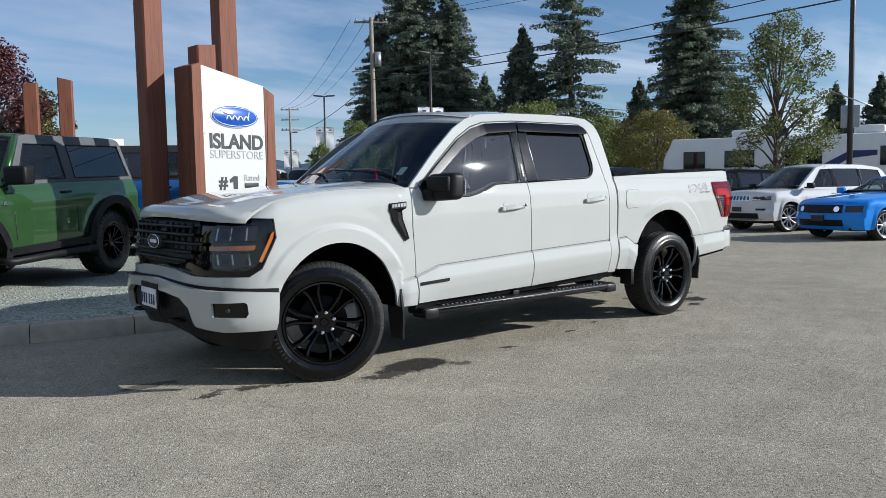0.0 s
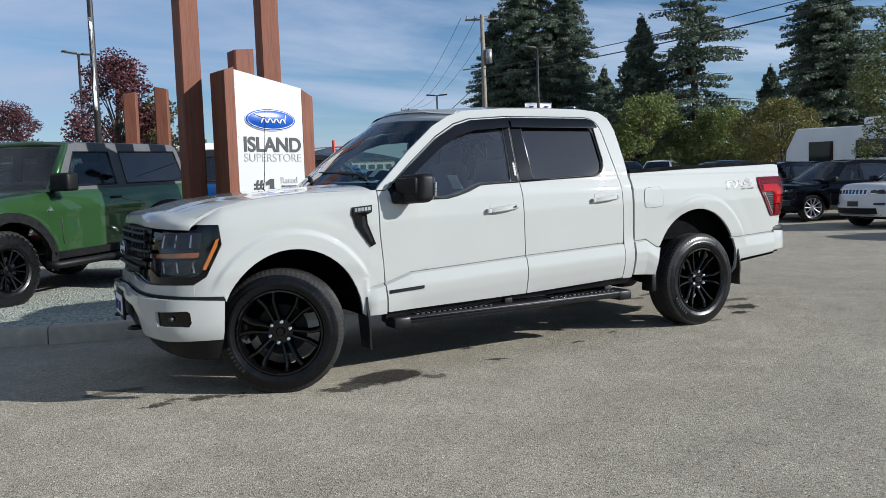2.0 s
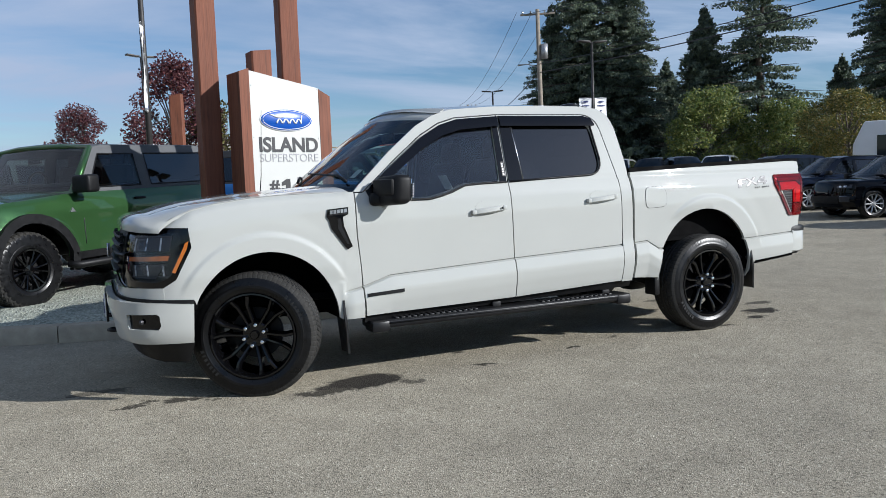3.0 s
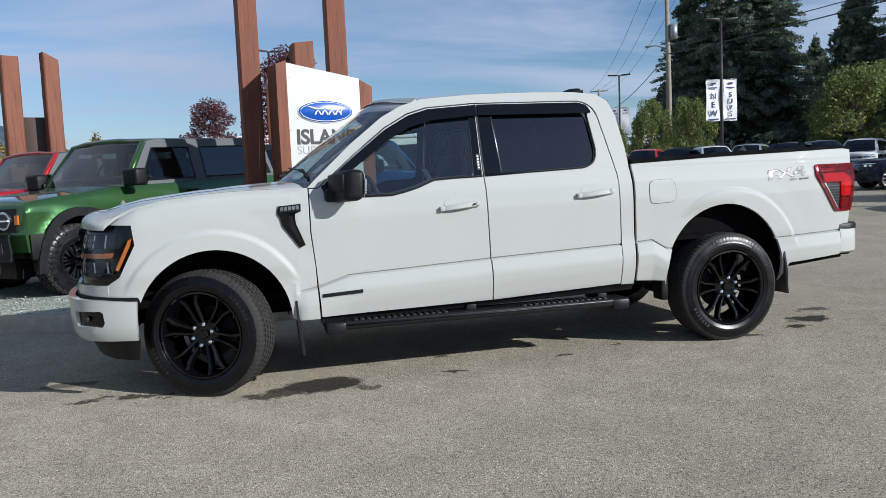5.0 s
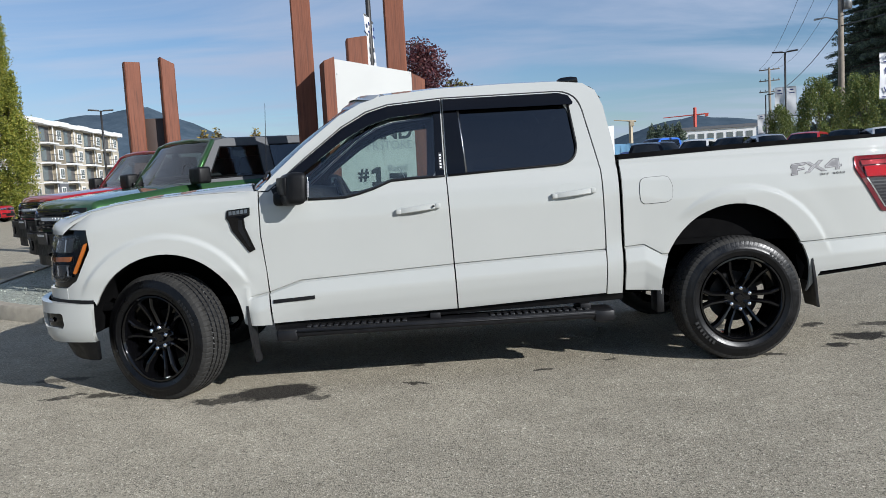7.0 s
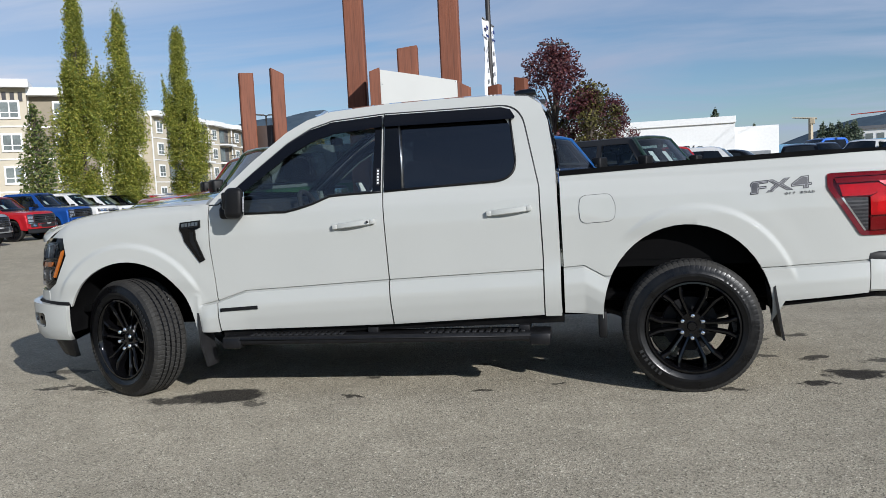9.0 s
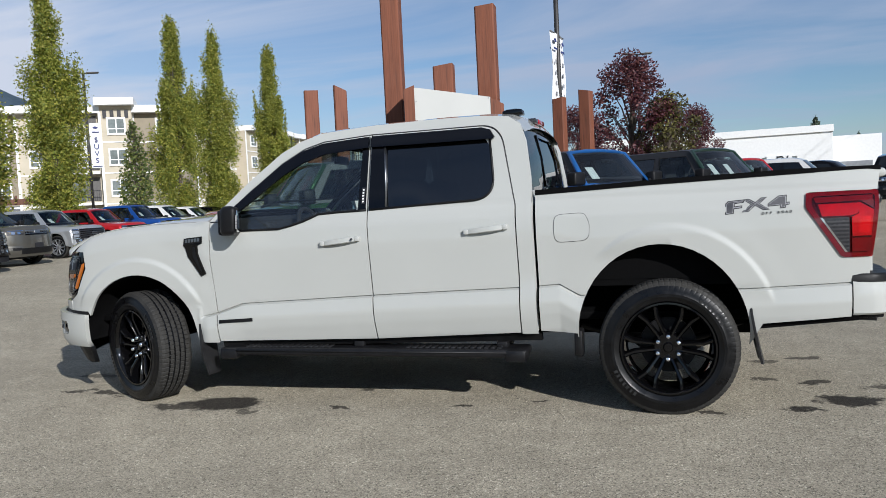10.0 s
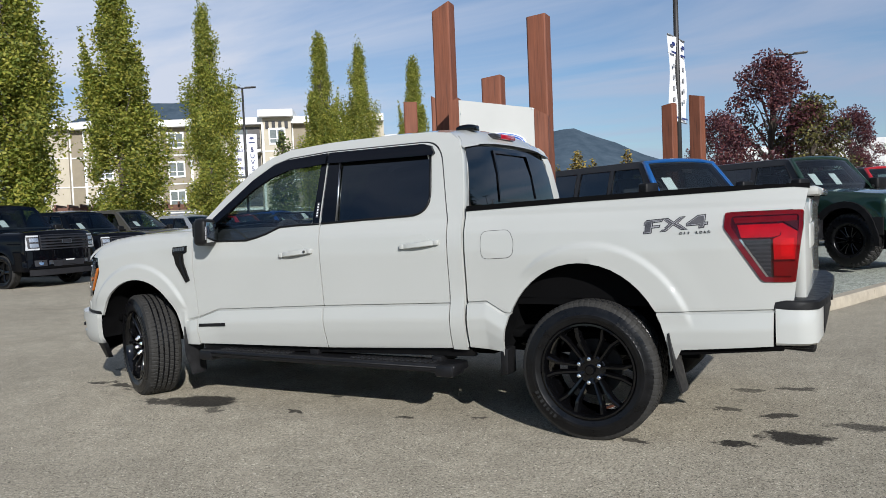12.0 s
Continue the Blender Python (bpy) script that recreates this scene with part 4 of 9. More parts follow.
    part("slider_frame", sheet([(-0.36, 1.41), (0.36, 1.41), (0.35, 1.765), (-0.35, 1.765)], lambda u, v, d: back(u, v, d + 0.014), [[(-0.335, 1.43), (0.335, 1.43), (0.325, 1.745), (-0.325, 1.745)]], cell=0.2, thick=0.01), M_GLOSS, rw)
    part("brake_light", box((2.855, 0, 1.872), (0.06, 0.24, 0.035), 0.008), M_REDLIT, t, "high red brake light strip")
    part("cargo_light", box((2.853, -0.19, 1.871), (0.06, 0.12, 0.033), 0.008), M_GREYLENS, t)
    fin = prism([(2.69, 1.90), (2.83, 1.895), (2.825, 1.934), (2.78, 1.940), (2.72, 1.936), (2.69, 1.926)], 0.045, bevel=0.008)
    bmesh.ops.translate(fin, verts=fin.verts, vec=(0, -0.41, 0))
    part("roof_antenna", fin, M_GLOSS, t, "low black antenna housing")
    part("mast_antenna", tube([(0.42, 0.80, 1.27), (0.44, 0.80, 1.45), (0.47, 0.80, 2.0)], [0.006, 0.003, 0.002], 6), M_BLACK, t)

    # cab interior
    part("dashboard", prism([(0.70, 0.75), (0.70, 1.25), (0.85, 1.30), (1.06, 1.27), (1.14, 1.16), (1.10, 0.8)], 0.80, bevel=0.03), M_INT, t)
    part("cab_floor", box((1.85, 0, 0.66), (2.2, 1.6, 0.05), 0.01), M_INT, t)
    for y in (-0.72, 0.72):
        part("door_card", box((1.80, y * 1.18, 0.93), (2.1, 0.06, 0.52), 0.02), M_INT, t)
    wheel_ring = bmesh.new()
    ring_pts = [Vector((0.18 * math.cos(a), 0, 0.18 * math.sin(a))) for a in [2 * math.pi * k / 28 for k in range(29)]]
    mt = Matrix.Translation((1.22, -0.40, 1.17)) @ Matrix.Rotation(radians(-22), 4, "Y") @ Matrix.Rotation(radians(90), 4, "Z")
    add_tube(wheel_ring, [mt @ p for p in ring_pts], 0.017, 8, False)
    for a in (0.2, math.pi - 0.2, -math.pi / 2):
        add_tube(wheel_ring, [mt @ Vector((0, 0, 0)), mt @ Vector((0.17 * math.cos(a), 0, 0.17 * math.sin(a)))], 0.016, 6)
    add_box(wheel_ring, mt @ Vector((0, 0, 0)), (0.07, 0.13, 0.12), 0.02)
    part("steering_wheel", wheel_ring, M_INT, t)
    for x0, y0 in ((1.62, -0.40), (1.62, 0.40), (2.28, -0.42), (2.28, 0.42)):
        s = bmesh.new()
        add_box(s, (x0 + 0.02, y0, 0.88), (0.52, 0.52, 0.18), 0.06, seg=3)
        add_box(s, (x0 + 0.33, y0, 1.20), (0.15, 0.50, 0.62), 0.06, Matrix.Rotation(radians(14), 4, "Y"), 3)
        add_box(s, (x0 + 0.42, y0, 1.58), (0.10, 0.27, 0.19), 0.045, Matrix.Rotation(radians(10), 4, "Y"), 3)
        add_tube(s, [(x0 + 0.39, y0 - 0.07, 1.45), (x0 + 0.41, y0 - 0.07, 1.56)], 0.008, 6)
        add_tube(s, [(x0 + 0.39, y0 + 0.07, 1.45), (x0 + 0.41, y0 + 0.07, 1.56)], 0.008, 6)
        part("seat", s, M_INT, t, "dark cloth seat with headrest")
    part("rear_view_mirror", box((1.30, 0, 1.70), (0.03, 0.25, 0.065), 0.015), M_BLACK, t)
    part("screen", box((1.12, 0.0, 1.24), (0.025, 0.32, 0.20), 0.01, Matrix.Rotation(radians(-12), 4, "Y")), M_GLOSS, t)
    part("paper_sheet", box((1.60, -0.42, 1.325), (0.12, 0.14, 0.004), 0.0, Matrix.Rotation(radians(62), 4, "Y")), M_WHITEPLATE, t, "white paper sheet behind the door glass")

    # bed
    outline = [(2.977, 0.520), (2.977, 0.85), (2.969, 1.30), (2.968, 1.352), (3.65, 1.378), (4.42, 1.398), (4.80, 1.408), (4.865, 1.398), (4.845, 1.295), (4.500, 1.292), (4.484, 1.286), (4.477, 1.265), (4.474, 1.220), (4.482, 1.196), (4.640, 0.950), (4.660, 0.932), (4.70, 0.929), (4.805, 0.93), (4.79, 0.815), (4.725, 0.80), (4.700, 0.775), (4.695, 0.602), (4.24, 0.565)]
    both("bed_side", sheet(outline + arch_r + [(3.2, 0.505)], side, cell=0.0125, crease=CREASE), M_WHITE, t)
    both("bed_rail_cap", sheet([(2.967, 1.352), (3.65, 1.378), (4.42, 1.398), (4.80, 1.408), (4.87, 1.400), (4.87, 1.425), (4.42, 1.428), (3.65, 1.408), (2.967, 1.384)], side_out(0.004), cell=0.3, thick=0.10), M_LINER, t)
    part("bed_liner", prism([(2.99, 0.78), (4.78, 0.78), (4.78, 0.82), (3.02, 0.82), (3.02, 1.34), (2.99, 1.34)], 0.83), M_LINER, t)
    both("bed_skirt", sheet([(4.22, 0.53), (4.22, 0.60), (4.74, 0.64), (4.74, 0.575)], side_out(-0.025), cell=0, thick=0.05), M_LINER, t)
    both("bumper_joint", sheet([(4.685, 0.59), (4.685, 0.83), (4.78, 0.83), (4.78, 0.59)], side_out(-0.055), cell=0, thick=0.01), M_LINER, t)
    both("bed_inner_wall", box((3.88, -0.82, 1.10), (1.74, 0.03, 0.56)), M_LINER, t)
    gate = bmesh.new()
    add_box(gate, (4.815, 0, 1.01), (0.06, 1.56, 0.70), 0.02)
    add_box(gate, (4.85, 0, 1.385), (0.12, 1.62, 0.05), 0.018)
    add_box(gate, (4.845, 0, 1.14), (0.02, 0.9, 0.14), 0.01)
    part("tailgate", gate, M_WHITE, t)
    flap = [(3.085, 1.085), (3.102, 1.067), (3.125, 1.064), (3.262, 1.070), (3.288, 1.094), (3.292, 1.17), (3.268, 1.225), (3.240, 1.233), (3.110, 1.228), (3.086, 1.210), (3.080, 1.15)]
    part("fuel_door_gap", sheet(inset_poly(rounded(flap, 0.02), -0.0025), side_out(0.0022), cell=0.0125, thick=0.0), M_INK, t)
    part("fuel_door", sheet(rounded(flap, 0.02), side_out(0.0038), cell=0.0125, thick=0.0015), M_WHITE, t)
    # tail lights
    lo = rounded([(4.478, 1.290), (4.844, 1.293), (4.840, 1.20), (4.804, 0.931), (4.652, 0.931), (4.471, 1.212)], 0.018)
    rim_in = rounded([(4.506, 1.268), (4.825, 1.272), (4.820, 1.20), (4.790, 0.954), (4.674, 0.954), (4.502, 1.215)], 0.022)
    lens = {"rim": sheet(lo, side_out(0.010), [rim_in], 0.05, 0.03), "top": sheet([(4.515, 1.262), (4.815, 1.266), (4.812, 1.238), (4.525, 1.232)], side_out(0.006), cell=0.05, thick=0.006),
            "band": sheet([(4.535, 1.224), (4.725, 1.226), (4.742, 1.212), (4.735, 1.168), (4.700, 1.158), (4.553, 1.158)], side_out(0.008), cell=0.04, thick=0.008),
            "drop": sheet([(4.730, 1.226), (4.748, 1.228), (4.816, 1.185), (4.804, 1.045), (4.706, 1.045), (4.704, 1.150), (4.742, 1.168)], side_out(0.008), cell=0.04, thick=0.008),
            "core": sheet([(4.742, 1.150), (4.800, 1.152), (4.792, 1.064), (4.738, 1.064)], side_out(0.011), cell=0.04, thick=0.004),
            "foot": sheet([(4.704, 1.034), (4.802, 1.034), (4.790, 0.960), (4.704, 0.960)], side_out(0.006), cell=0.04, thick=0.006),
            "inner": sheet([(4.560, 1.146), (4.692, 1.148), (4.692, 0.958), (4.678, 0.962)], side_out(0.006), cell=0.05, thick=0.006),
            "edge": sheet([(4.544, 1.150), (4.556, 1.150), (4.680, 0.958), (4.668, 0.958)], side_out(0.012), cell=0.05, thick=0.006),
            "marker": sheet([(4.752, 1.236), (4.820, 1.240), (4.816, 1.192)], side_out(0.008), cell=0.04, thick=0.006)}
    base = sheet(lo, side_out(-0.006), cell=0.05, thick=0.05)
    cov = sheet(rounded([(4.478, 1.290), (4.844, 1.293), (4.840, 1.20), (4.804, 0.931), (4.702, 0.931), (4.700, 1.152), (4.512, 1.152), (4.472, 1.213)], 0.010), lambda q, z, d=0.0: side(q, z, 0.017 + d + 0.008 * math.sin(math.pi * min(1, max(0, (z - 0.93) / 0.36)))), cell=0.04, thick=0.014)
    for sg in (1, -1):
        fb = (lambda b: b.copy()) if sg > 0 else mirrored
        tl = part("tail_light", fb(base), M_SMOKERED, t, "dark red tail light cluster")
        part("lamp_rim", fb(lens["rim"]), M_REDMID, tl)
        part("top_lens", fb(lens["top"]), M_REDMID, tl)
        part("stop_lens", fb(lens["band"]), M_REDLIT, tl, "bright red lens band")
        part("stop_lens", fb(lens["drop"]), M_REDLIT, tl, "bright red upright lens")
        part("lamp_core", fb(lens["core"]), M_REDCORE, tl)
        part("reflector", fb(lens["foot"]), M_REDMID, tl, "deep red reflector")
        part("reversing_lens", fb(lens["inner"]), M_GREYLENS, tl, "smoked grey louvred lens")
        part("bright_edge", fb(lens["edge"]), M_CHROME, tl)
        part("marker_lens", fb(lens["marker"]), M_GREYLENS, tl)
        part("cover", fb(cov), M_REDCOVER, tl, "clear red outer lens").visible_shadow = False
        for k in range(8):
            zz = 0.975 + k * 0.021
            q0 = 4.684 - (zz - 0.958) * 0.65
            part("louvre", fb(sheet([(q0, zz), (4.690, zz), (4.690, zz + 0.009), (q0 - 0.004, zz + 0.009)], side_out(0.010), cell=0, thick=0.004)), M_INK, tl)
    # rear bumper: painted end caps, black pad and centre
    def bumper_end():
        rb = bmesh.new()
        vr = []
        for x, y in ((4.707, -0.940), (4.80, -0.934), (4.866, -0.912), (4.898, -0.868), (4.915, -0.60), (4.707, -0.60)):
            vr.append([rb.verts.new((x + (0.012 if k in (0,) and x > 4.75 else 0) * -1, y + o, z)) for k, (z, o) in enumerate(((0.606, 0.014), (0.618, 0.002), (0.70, -0.004), (0.786, 0.002), (0.796, 0.012)))])
        for i in range(len(vr)):
            p_, q_ = vr[i], vr[(i + 1) % len(vr)]
            for k in range(4):
                rb.faces.new((p_[k], q_[k], q_[k + 1], p_[k + 1]))
        rb.faces.new([v[0] for v in vr][::-1])
        rb.faces.new([v[-1] for v in vr])
        bmesh.ops.recalc_face_normals(rb, faces=rb.faces)
        return rb
    both("bumper_end", bumper_end(), M_WHITE, t, "painted bumper end cap")
    part("rear_bumper", box((4.82, 0, 0.70), (0.20, 1.22, 0.17), 0.02, seg=3), M_BLACK, t, "black rear bumper centre")
    pad = bmesh.new()
    loop = [(4.700, -0.930), (4.80, -0.934), (4.870, -0.915), (4.907, -0.872), (4.945, -0.55), (4.95, 0.0)]
    loop = loop + [(x, -y) for x, y in loop[-2::-1]]
    lo_, hi_, tp_ = ([pad.verts.new((x - s_, y * (1 - s_), z)) for x, y in loop] for z, s_ in ((0.790, 0.0), (0.826, 0.0), (0.836, 0.008)))
    for a_, b_ in ((lo_, hi_), (hi_, tp_)):
        for i in range(len(loop)):
            j = (i + 1) % len(loop)
            pad.faces.new((a_[i], a_[j], b_[j], b_[i]))
    pad.faces.new(tp_)
    pad.faces.new(lo_[::-1])
    bmesh.ops.recalc_face_normals(pad, faces=pad.faces)
    part("bumper_step", pad, M_BLACK, t, "black ribbed bumper top pad")
    part("bumper_valance", box((4.80, 0, 0.60), (0.16, 1.70, 0.04), 0.012), M_BLACK, t)
    part("trailer_socket", tube([(4.90, 0.42, 0.72), (4.936, 0.42, 0.72)], 0.035, 14), M_DARKSTEEL, t)
    part("exhaust_tip", tube([(4.45, -0.60, 0.56), (4.72, -0.66, 0.575), (4.87, -0.72, 0.575)], 0.034, 12), M_DARKSTEEL, t)
    # front: fascia, grille, headlamps, bumper
    half_fascia = sheet([(Q_MID, 0.70), (-1.0, 0.69), (-0.7, 0.675), (-0.53, 0.672), (-0.53, 0.742), (-0.97, 0.742), (-1.25, 0.77), (Q_MID, 0.775)], side_out(0.004), cell=0.06)
    both("front_fascia", half_fascia, M_WHITE, t)
    gb = sheet([(Q_MID, 0.775), (-1.25, 0.77), (-0.97, 0.742), (-0.53, 0.745), (-0.455, 0.79), (-0.357, 0.98), (-0.37, 1.10), (-0.56, 1.10), (-0.90, 1.115), (Q_MID, 1.12)], side_out(-0.022), cell=0.05, thick=0.05)
    both("grille_surround", gb, M_GLOSS, t)
    grille = part("grille", sheet([(Q_MID, 0.80), (-1.25, 0.80), (-1.0, 0.83), (-0.93, 0.95), (-0.93, 1.06), (-1.0, 1.09), (Q_MID, 1.095)], side_out(-0.016), cell=0.08, thick=0.01), M_BLACK, t, "black mesh radiator grille")
    part("grille_half", mirrored(sheet([(Q_MID, 0.80), (-1.25, 0.80), (-1.0, 0.83), (-0.93, 0.95), (-0.93, 1.06), (-1.0, 1.09), (Q_MID, 1.095)], side_out(-0.016), cell=0.08, thick=0.01)), M_BLACK, grille)
    for z, q_end in ((0.835, -1.02), (0.89, -0.96), (0.945, -0.84), (1.0, -0.94), (1.05, -0.97)):
        pts = [side(Q_MID + (q_end - Q_MID) * i / 12, z, 0.006) for i in range(13)]
        pts = [Vector((p.x, -p.y, p.z)) for p in pts[:0:-1]] + pts
        slat = bmesh.new()
        ring = []
        for p in pts:
            hh = 0.013
            ring.append([slat.verts.new(p + Vector(o)) for o in ((0.02, 0, -hh), (-0.006, 0, -hh * 0.6), (-0.012, 0, 0), (-0.006, 0, hh * 0.6), (0.02, 0, hh))])
        for a, b in zip(ring, ring[1:]):
            for k in range(4):
                slat.faces.new((a[k], a[k + 1], b[k + 1], b[k]))
        bmesh.ops.recalc_face_normals(slat, faces=slat.faces)
        part("grille_bar", slat, M_BLACK, grille)
    for k in range(-5, 6):
        if k:
            yy = k * 0.105
            x = NOSE - 0.42 * (1 - (abs(yy) / HALF) ** 4.8) ** 0.5
            part("grille_rib", box((x + 0.028, yy, 0.945), (0.02, 0.012, 0.26), 0.003), M_BLACK, grille)
    em = add_lathe(bmesh.new(), [(0.0, -0.018), (0.95, -0.014), (1.0, 0.0)], 32)
    for v in em.verts:
        v.co = Vector((-0.792 + v.co.y * 0.8, v.co.x * 0.118, 0.945 + v.co.z * 0.048))
    part("emblem", em, M_INK, t, "black oval emblem with a white rim")
    rg = add_tube(bmesh.new(), [(-0.808, 0.112 * math.cos(2 * math.pi * k / 32), 0.945 + 0.044 * math.sin(2 * math.pi * k / 32)) for k in range(33)], 0.004, 6, False)
    part("emblem_rim", rg, M_CHROME, t)
    part("emblem_bar", box((-0.809, 0, 0.945), (0.004, 0.13, 0.022), 0.001), M_WHITEPLATE, t)
    hl_out = [(-0.80, 0.79), (-0.57, 0.775), (-0.485, 0.81), (-0.405, 0.985), (-0.415, 1.075), (-0.78, 1.085)]
    cover = sheet(rounded(hl_out, 0.03), side_out(-0.004), cell=0.06, thick=0.012)
    bowl = sheet([(-0.79, 0.80), (-0.575, 0.785), (-0.495, 0.82), (-0.43, 0.985), (-0.44, 1.065), (-0.77, 1.075)], side_out(-0.017), cell=0.06, thick=0.0)
    lampU = sheet([(-0.765, 0.965), (-0.49, 0.965), (-0.465, 1.055), (-0.76, 1.060)], side_out(-0.010), cell=0.05, thick=0.008)
    lampL = sheet([(-0.765, 0.81), (-0.585, 0.80), (-0.52, 0.885), (-0.765, 0.885)], side_out(-0.010), cell=0.05, thick=0.008)
    amb = sheet([(-0.80, 0.908), (-0.50, 0.908), (-0.488, 0.938), (-0.80, 0.934)], side_out(-0.001), cell=0.06, thick=0.012)
    amb2 = sheet([(-0.476, 0.838), (-0.458, 0.830), (-0.384, 0.975), (-0.372, 1.020), (-0.392, 1.010), (-0.412, 0.965)], side_out(0.004), cell=0.06, thick=0.012)
    for sg in (1, -1):
        fb = (lambda b: b.copy()) if sg > 0 else mirrored
        hl = part("headlamp", fb(bowl), M_GLOSS, t, "black headlamp with amber bar and clear cover")
        part("upper_reflector", fb(lampU), M_INK, hl)
        part("lower_reflector", fb(lampL), M_INK, hl)
        part("amber_bar", fb(amb), M_AMBERDIM, hl, "amber running light bar")
        part("amber_marker", fb(amb2), M_AMBER, hl, "amber side marker")
        part("lens", fb(cover), M_LENS, hl).visible_shadow = False
        for z0, z1, tilt in ((0.968, 1.052, 0.012), (0.812, 0.882, -0.010)):
            for dq, wq in ((-0.742, 0.007), (-0.640, 0.005), (-0.535, 0.006)):
                part("reflector_blade", fb(sheet([(dq - wq - tilt, z0), (dq + wq - tilt, z0), (dq + wq * 0.7, z1), (dq - wq * 0.8, z1)], side_out(-0.007), cell=0, thick=0.004)), M_REFL, hl)
            part("projector", fb(sheet(rounded([(-0.708, z0 + 0.012), (-0.662, z0 + 0.012), (-0.662, z1 - 0.022), (-0.708, z1 - 0.022)], 0.014), side_out(-0.005), cell=0, thick=0.006)), M_GREYLENS, hl)
            part("lamp_sill", fb(sheet([(-0.765, z1 - 0.006 if tilt > 0 else z0), (-0.50, z1 - 0.006 if tilt > 0 else z0), (-0.50, z1 if tilt > 0 else z0 + 0.006), (-0.765, z1 if tilt > 0 else z0 + 0.006)], side_out(-0.006), cell=0.05, thick=0.004)), M_GREYLENS, hl)
    bump_out = lambda q, z, d=0.0: side(q, z, d + 0.035 + 0.03 * smooth01((-0.45 - q) / 0.3) - 0.03 * smooth01((0.46 - z) / 0.08))
    fogs = [(-0.74, 0.50), (-0.56, 0.495), (-0.545, 0.52), (-0.55, 0.58), (-0.565, 0.592), (-0.745, 0.59)]
    fb_out = [(-0.375, 0.40), (-0.365, 0.64), (-0.54, 0.655), (-0.88, 0.672), (Q_MID, 0.70), (Q_MID, 0.625), (-1.24, 0.62), (-1.03, 0.605), (-0.93, 0.55), (-0.885, 0.43), (-0.70, 0.405)]
    both("front_bumper", sheet(fb_out, bump_out, [fogs], cell=0.05, thick=0.04), M_WHITE, t)
    both("bumper_gap", sheet([(-0.36, 0.642), (-0.36, 0.664), (-0.7, 0.682), (Q_MID, 0.706), (Q_MID, 0.686), (-0.7, 0.656)], side_out(0.012), cell=0.1, thick=0.02), M_BLACK, t)
    fo = sheet(fogs, lambda q, z, d=0.0: bump_out(q, z, d - 0.02), cell=0.06, thick=0.03)
    for sg in (1, -1):
        fb = (lambda b: b.copy()) if sg > 0 else mirrored
        fp = part("fog_lamp_recess", fb(fo), M_GLOSS, t)
        c = bump_out(-0.655, 0.545, -0.012)
        lamp = add_lathe(bmesh.new(), [(0.0, -0.014), (0.012, -0.011), (0.016, 0.0)], 16)
        bmesh.ops.transform(lamp, matrix=Matrix.Translation((c.x, c.y * sg, c.z)) @ Matrix.Rotation(radians(-50 * sg), 4, "Z"), verts=lamp.verts)
        part("fog_lamp", lamp, M_GREYLENS, fp)
    both("intake", sheet([(Q_MID, 0.46), (-0.90, 0.44), (-0.945, 0.55), (-1.04, 0.61), (Q_MID, 0.64)], side_out(0.012), cell=0.06, thick=0.02), M_BLACK, t)
    both("valance", sheet([(-0.37, 0.40), (-0.70, 0.41), (-0.89, 0.44), (Q_MID, 0.47), (Q_MID, 0.36), (-0.9, 0.31), (-0.6, 0.27), (-0.40, 0.27)], lambda q, z, d=0.0: side(q, z, d + 0.012 - 0.35 * max(0, 0.42 - z) - 0.03 * smooth01((-0.44 - q) / 0.12)), cell=0.05, thick=0.04), M_BLACK, t)
    for y in (-0.36, 0.36):
        hk = add_tube(bmesh.new(), [(-0.75, y - 0.04, 0.44), (-0.82, y - 0.04, 0.44), (-0.84, y, 0.44), (-0.82, y + 0.04, 0.44), (-0.75, y + 0.04, 0.44)], 0.012, 8)
        part("tow_hook", hk, M_DARKSTEEL, t)
    pl = part("licence_plate", box((-0.848, 0.02, 0.56), (0.012, 0.29, 0.13), 0.003, Matrix.Rotation(radians(0), 4, "Z")), M_WHITEPLATE, t, "white licence plate in a black frame")
    part("plate_frame", box((-0.838, 0.02, 0.562), (0.016, 0.34, 0.20), 0.006), M_BLACK, pl)
    for k in range(6):
        part("plate_bar", box((-0.856, -0.10 + k * 0.045 + (0.02 if k > 2 else 0), 0.553), (0.003, 0.022, 0.07), 0.0), M_NAVY, pl)
    # vent badge on the fender
    vb = sheet([(0.492, 1.125), (0.500, 1.172), (0.640, 1.183), (0.638, 1.135), (0.600, 1.120), (0.604, 1.06), (0.658, 0.922), (0.622, 0.905), (0.522, 1.045), (0.508, 1.10)], side_out(0.010), cell=0.05, thick=0.012)
    plate = sheet([(0.503, 1.130), (0.507, 1.165), (0.632, 1.175), (0.630, 1.141)], side_out(0.014), cell=0.05, thick=0.004)
    for sg in (1, -1):
        fb = (lambda b: b.copy()) if sg > 0 else mirrored
        v = part("fender_vent", fb(vb), M_GLOSS, t, "gloss black fender vent with badge")
        part("badge_plate", fb(plate), M_DARKSTEEL, v)
        for k in range(5):
            part("badge_bar", fb(sheet([(0.512 + k * 0.024, 1.141 + k * 0.0018), (0.530 + k * 0.024, 1.143 + k * 0.0018), (0.530 + k * 0.024, 1.166 + k * 0.0018), (0.512 + k * 0.024, 1.164 + k * 0.0018)], side_out(0.018), cell=0, thick=0.003)), M_STEEL, v)
        part("vent_mesh", fb(sheet([(0.565, 1.11), (0.585, 1.11), (0.590, 1.055), (0.635, 0.94), (0.622, 0.94), (0.563, 1.045)], side_out(0.013), cell=0, thick=0.004)), M_BLACK, v)
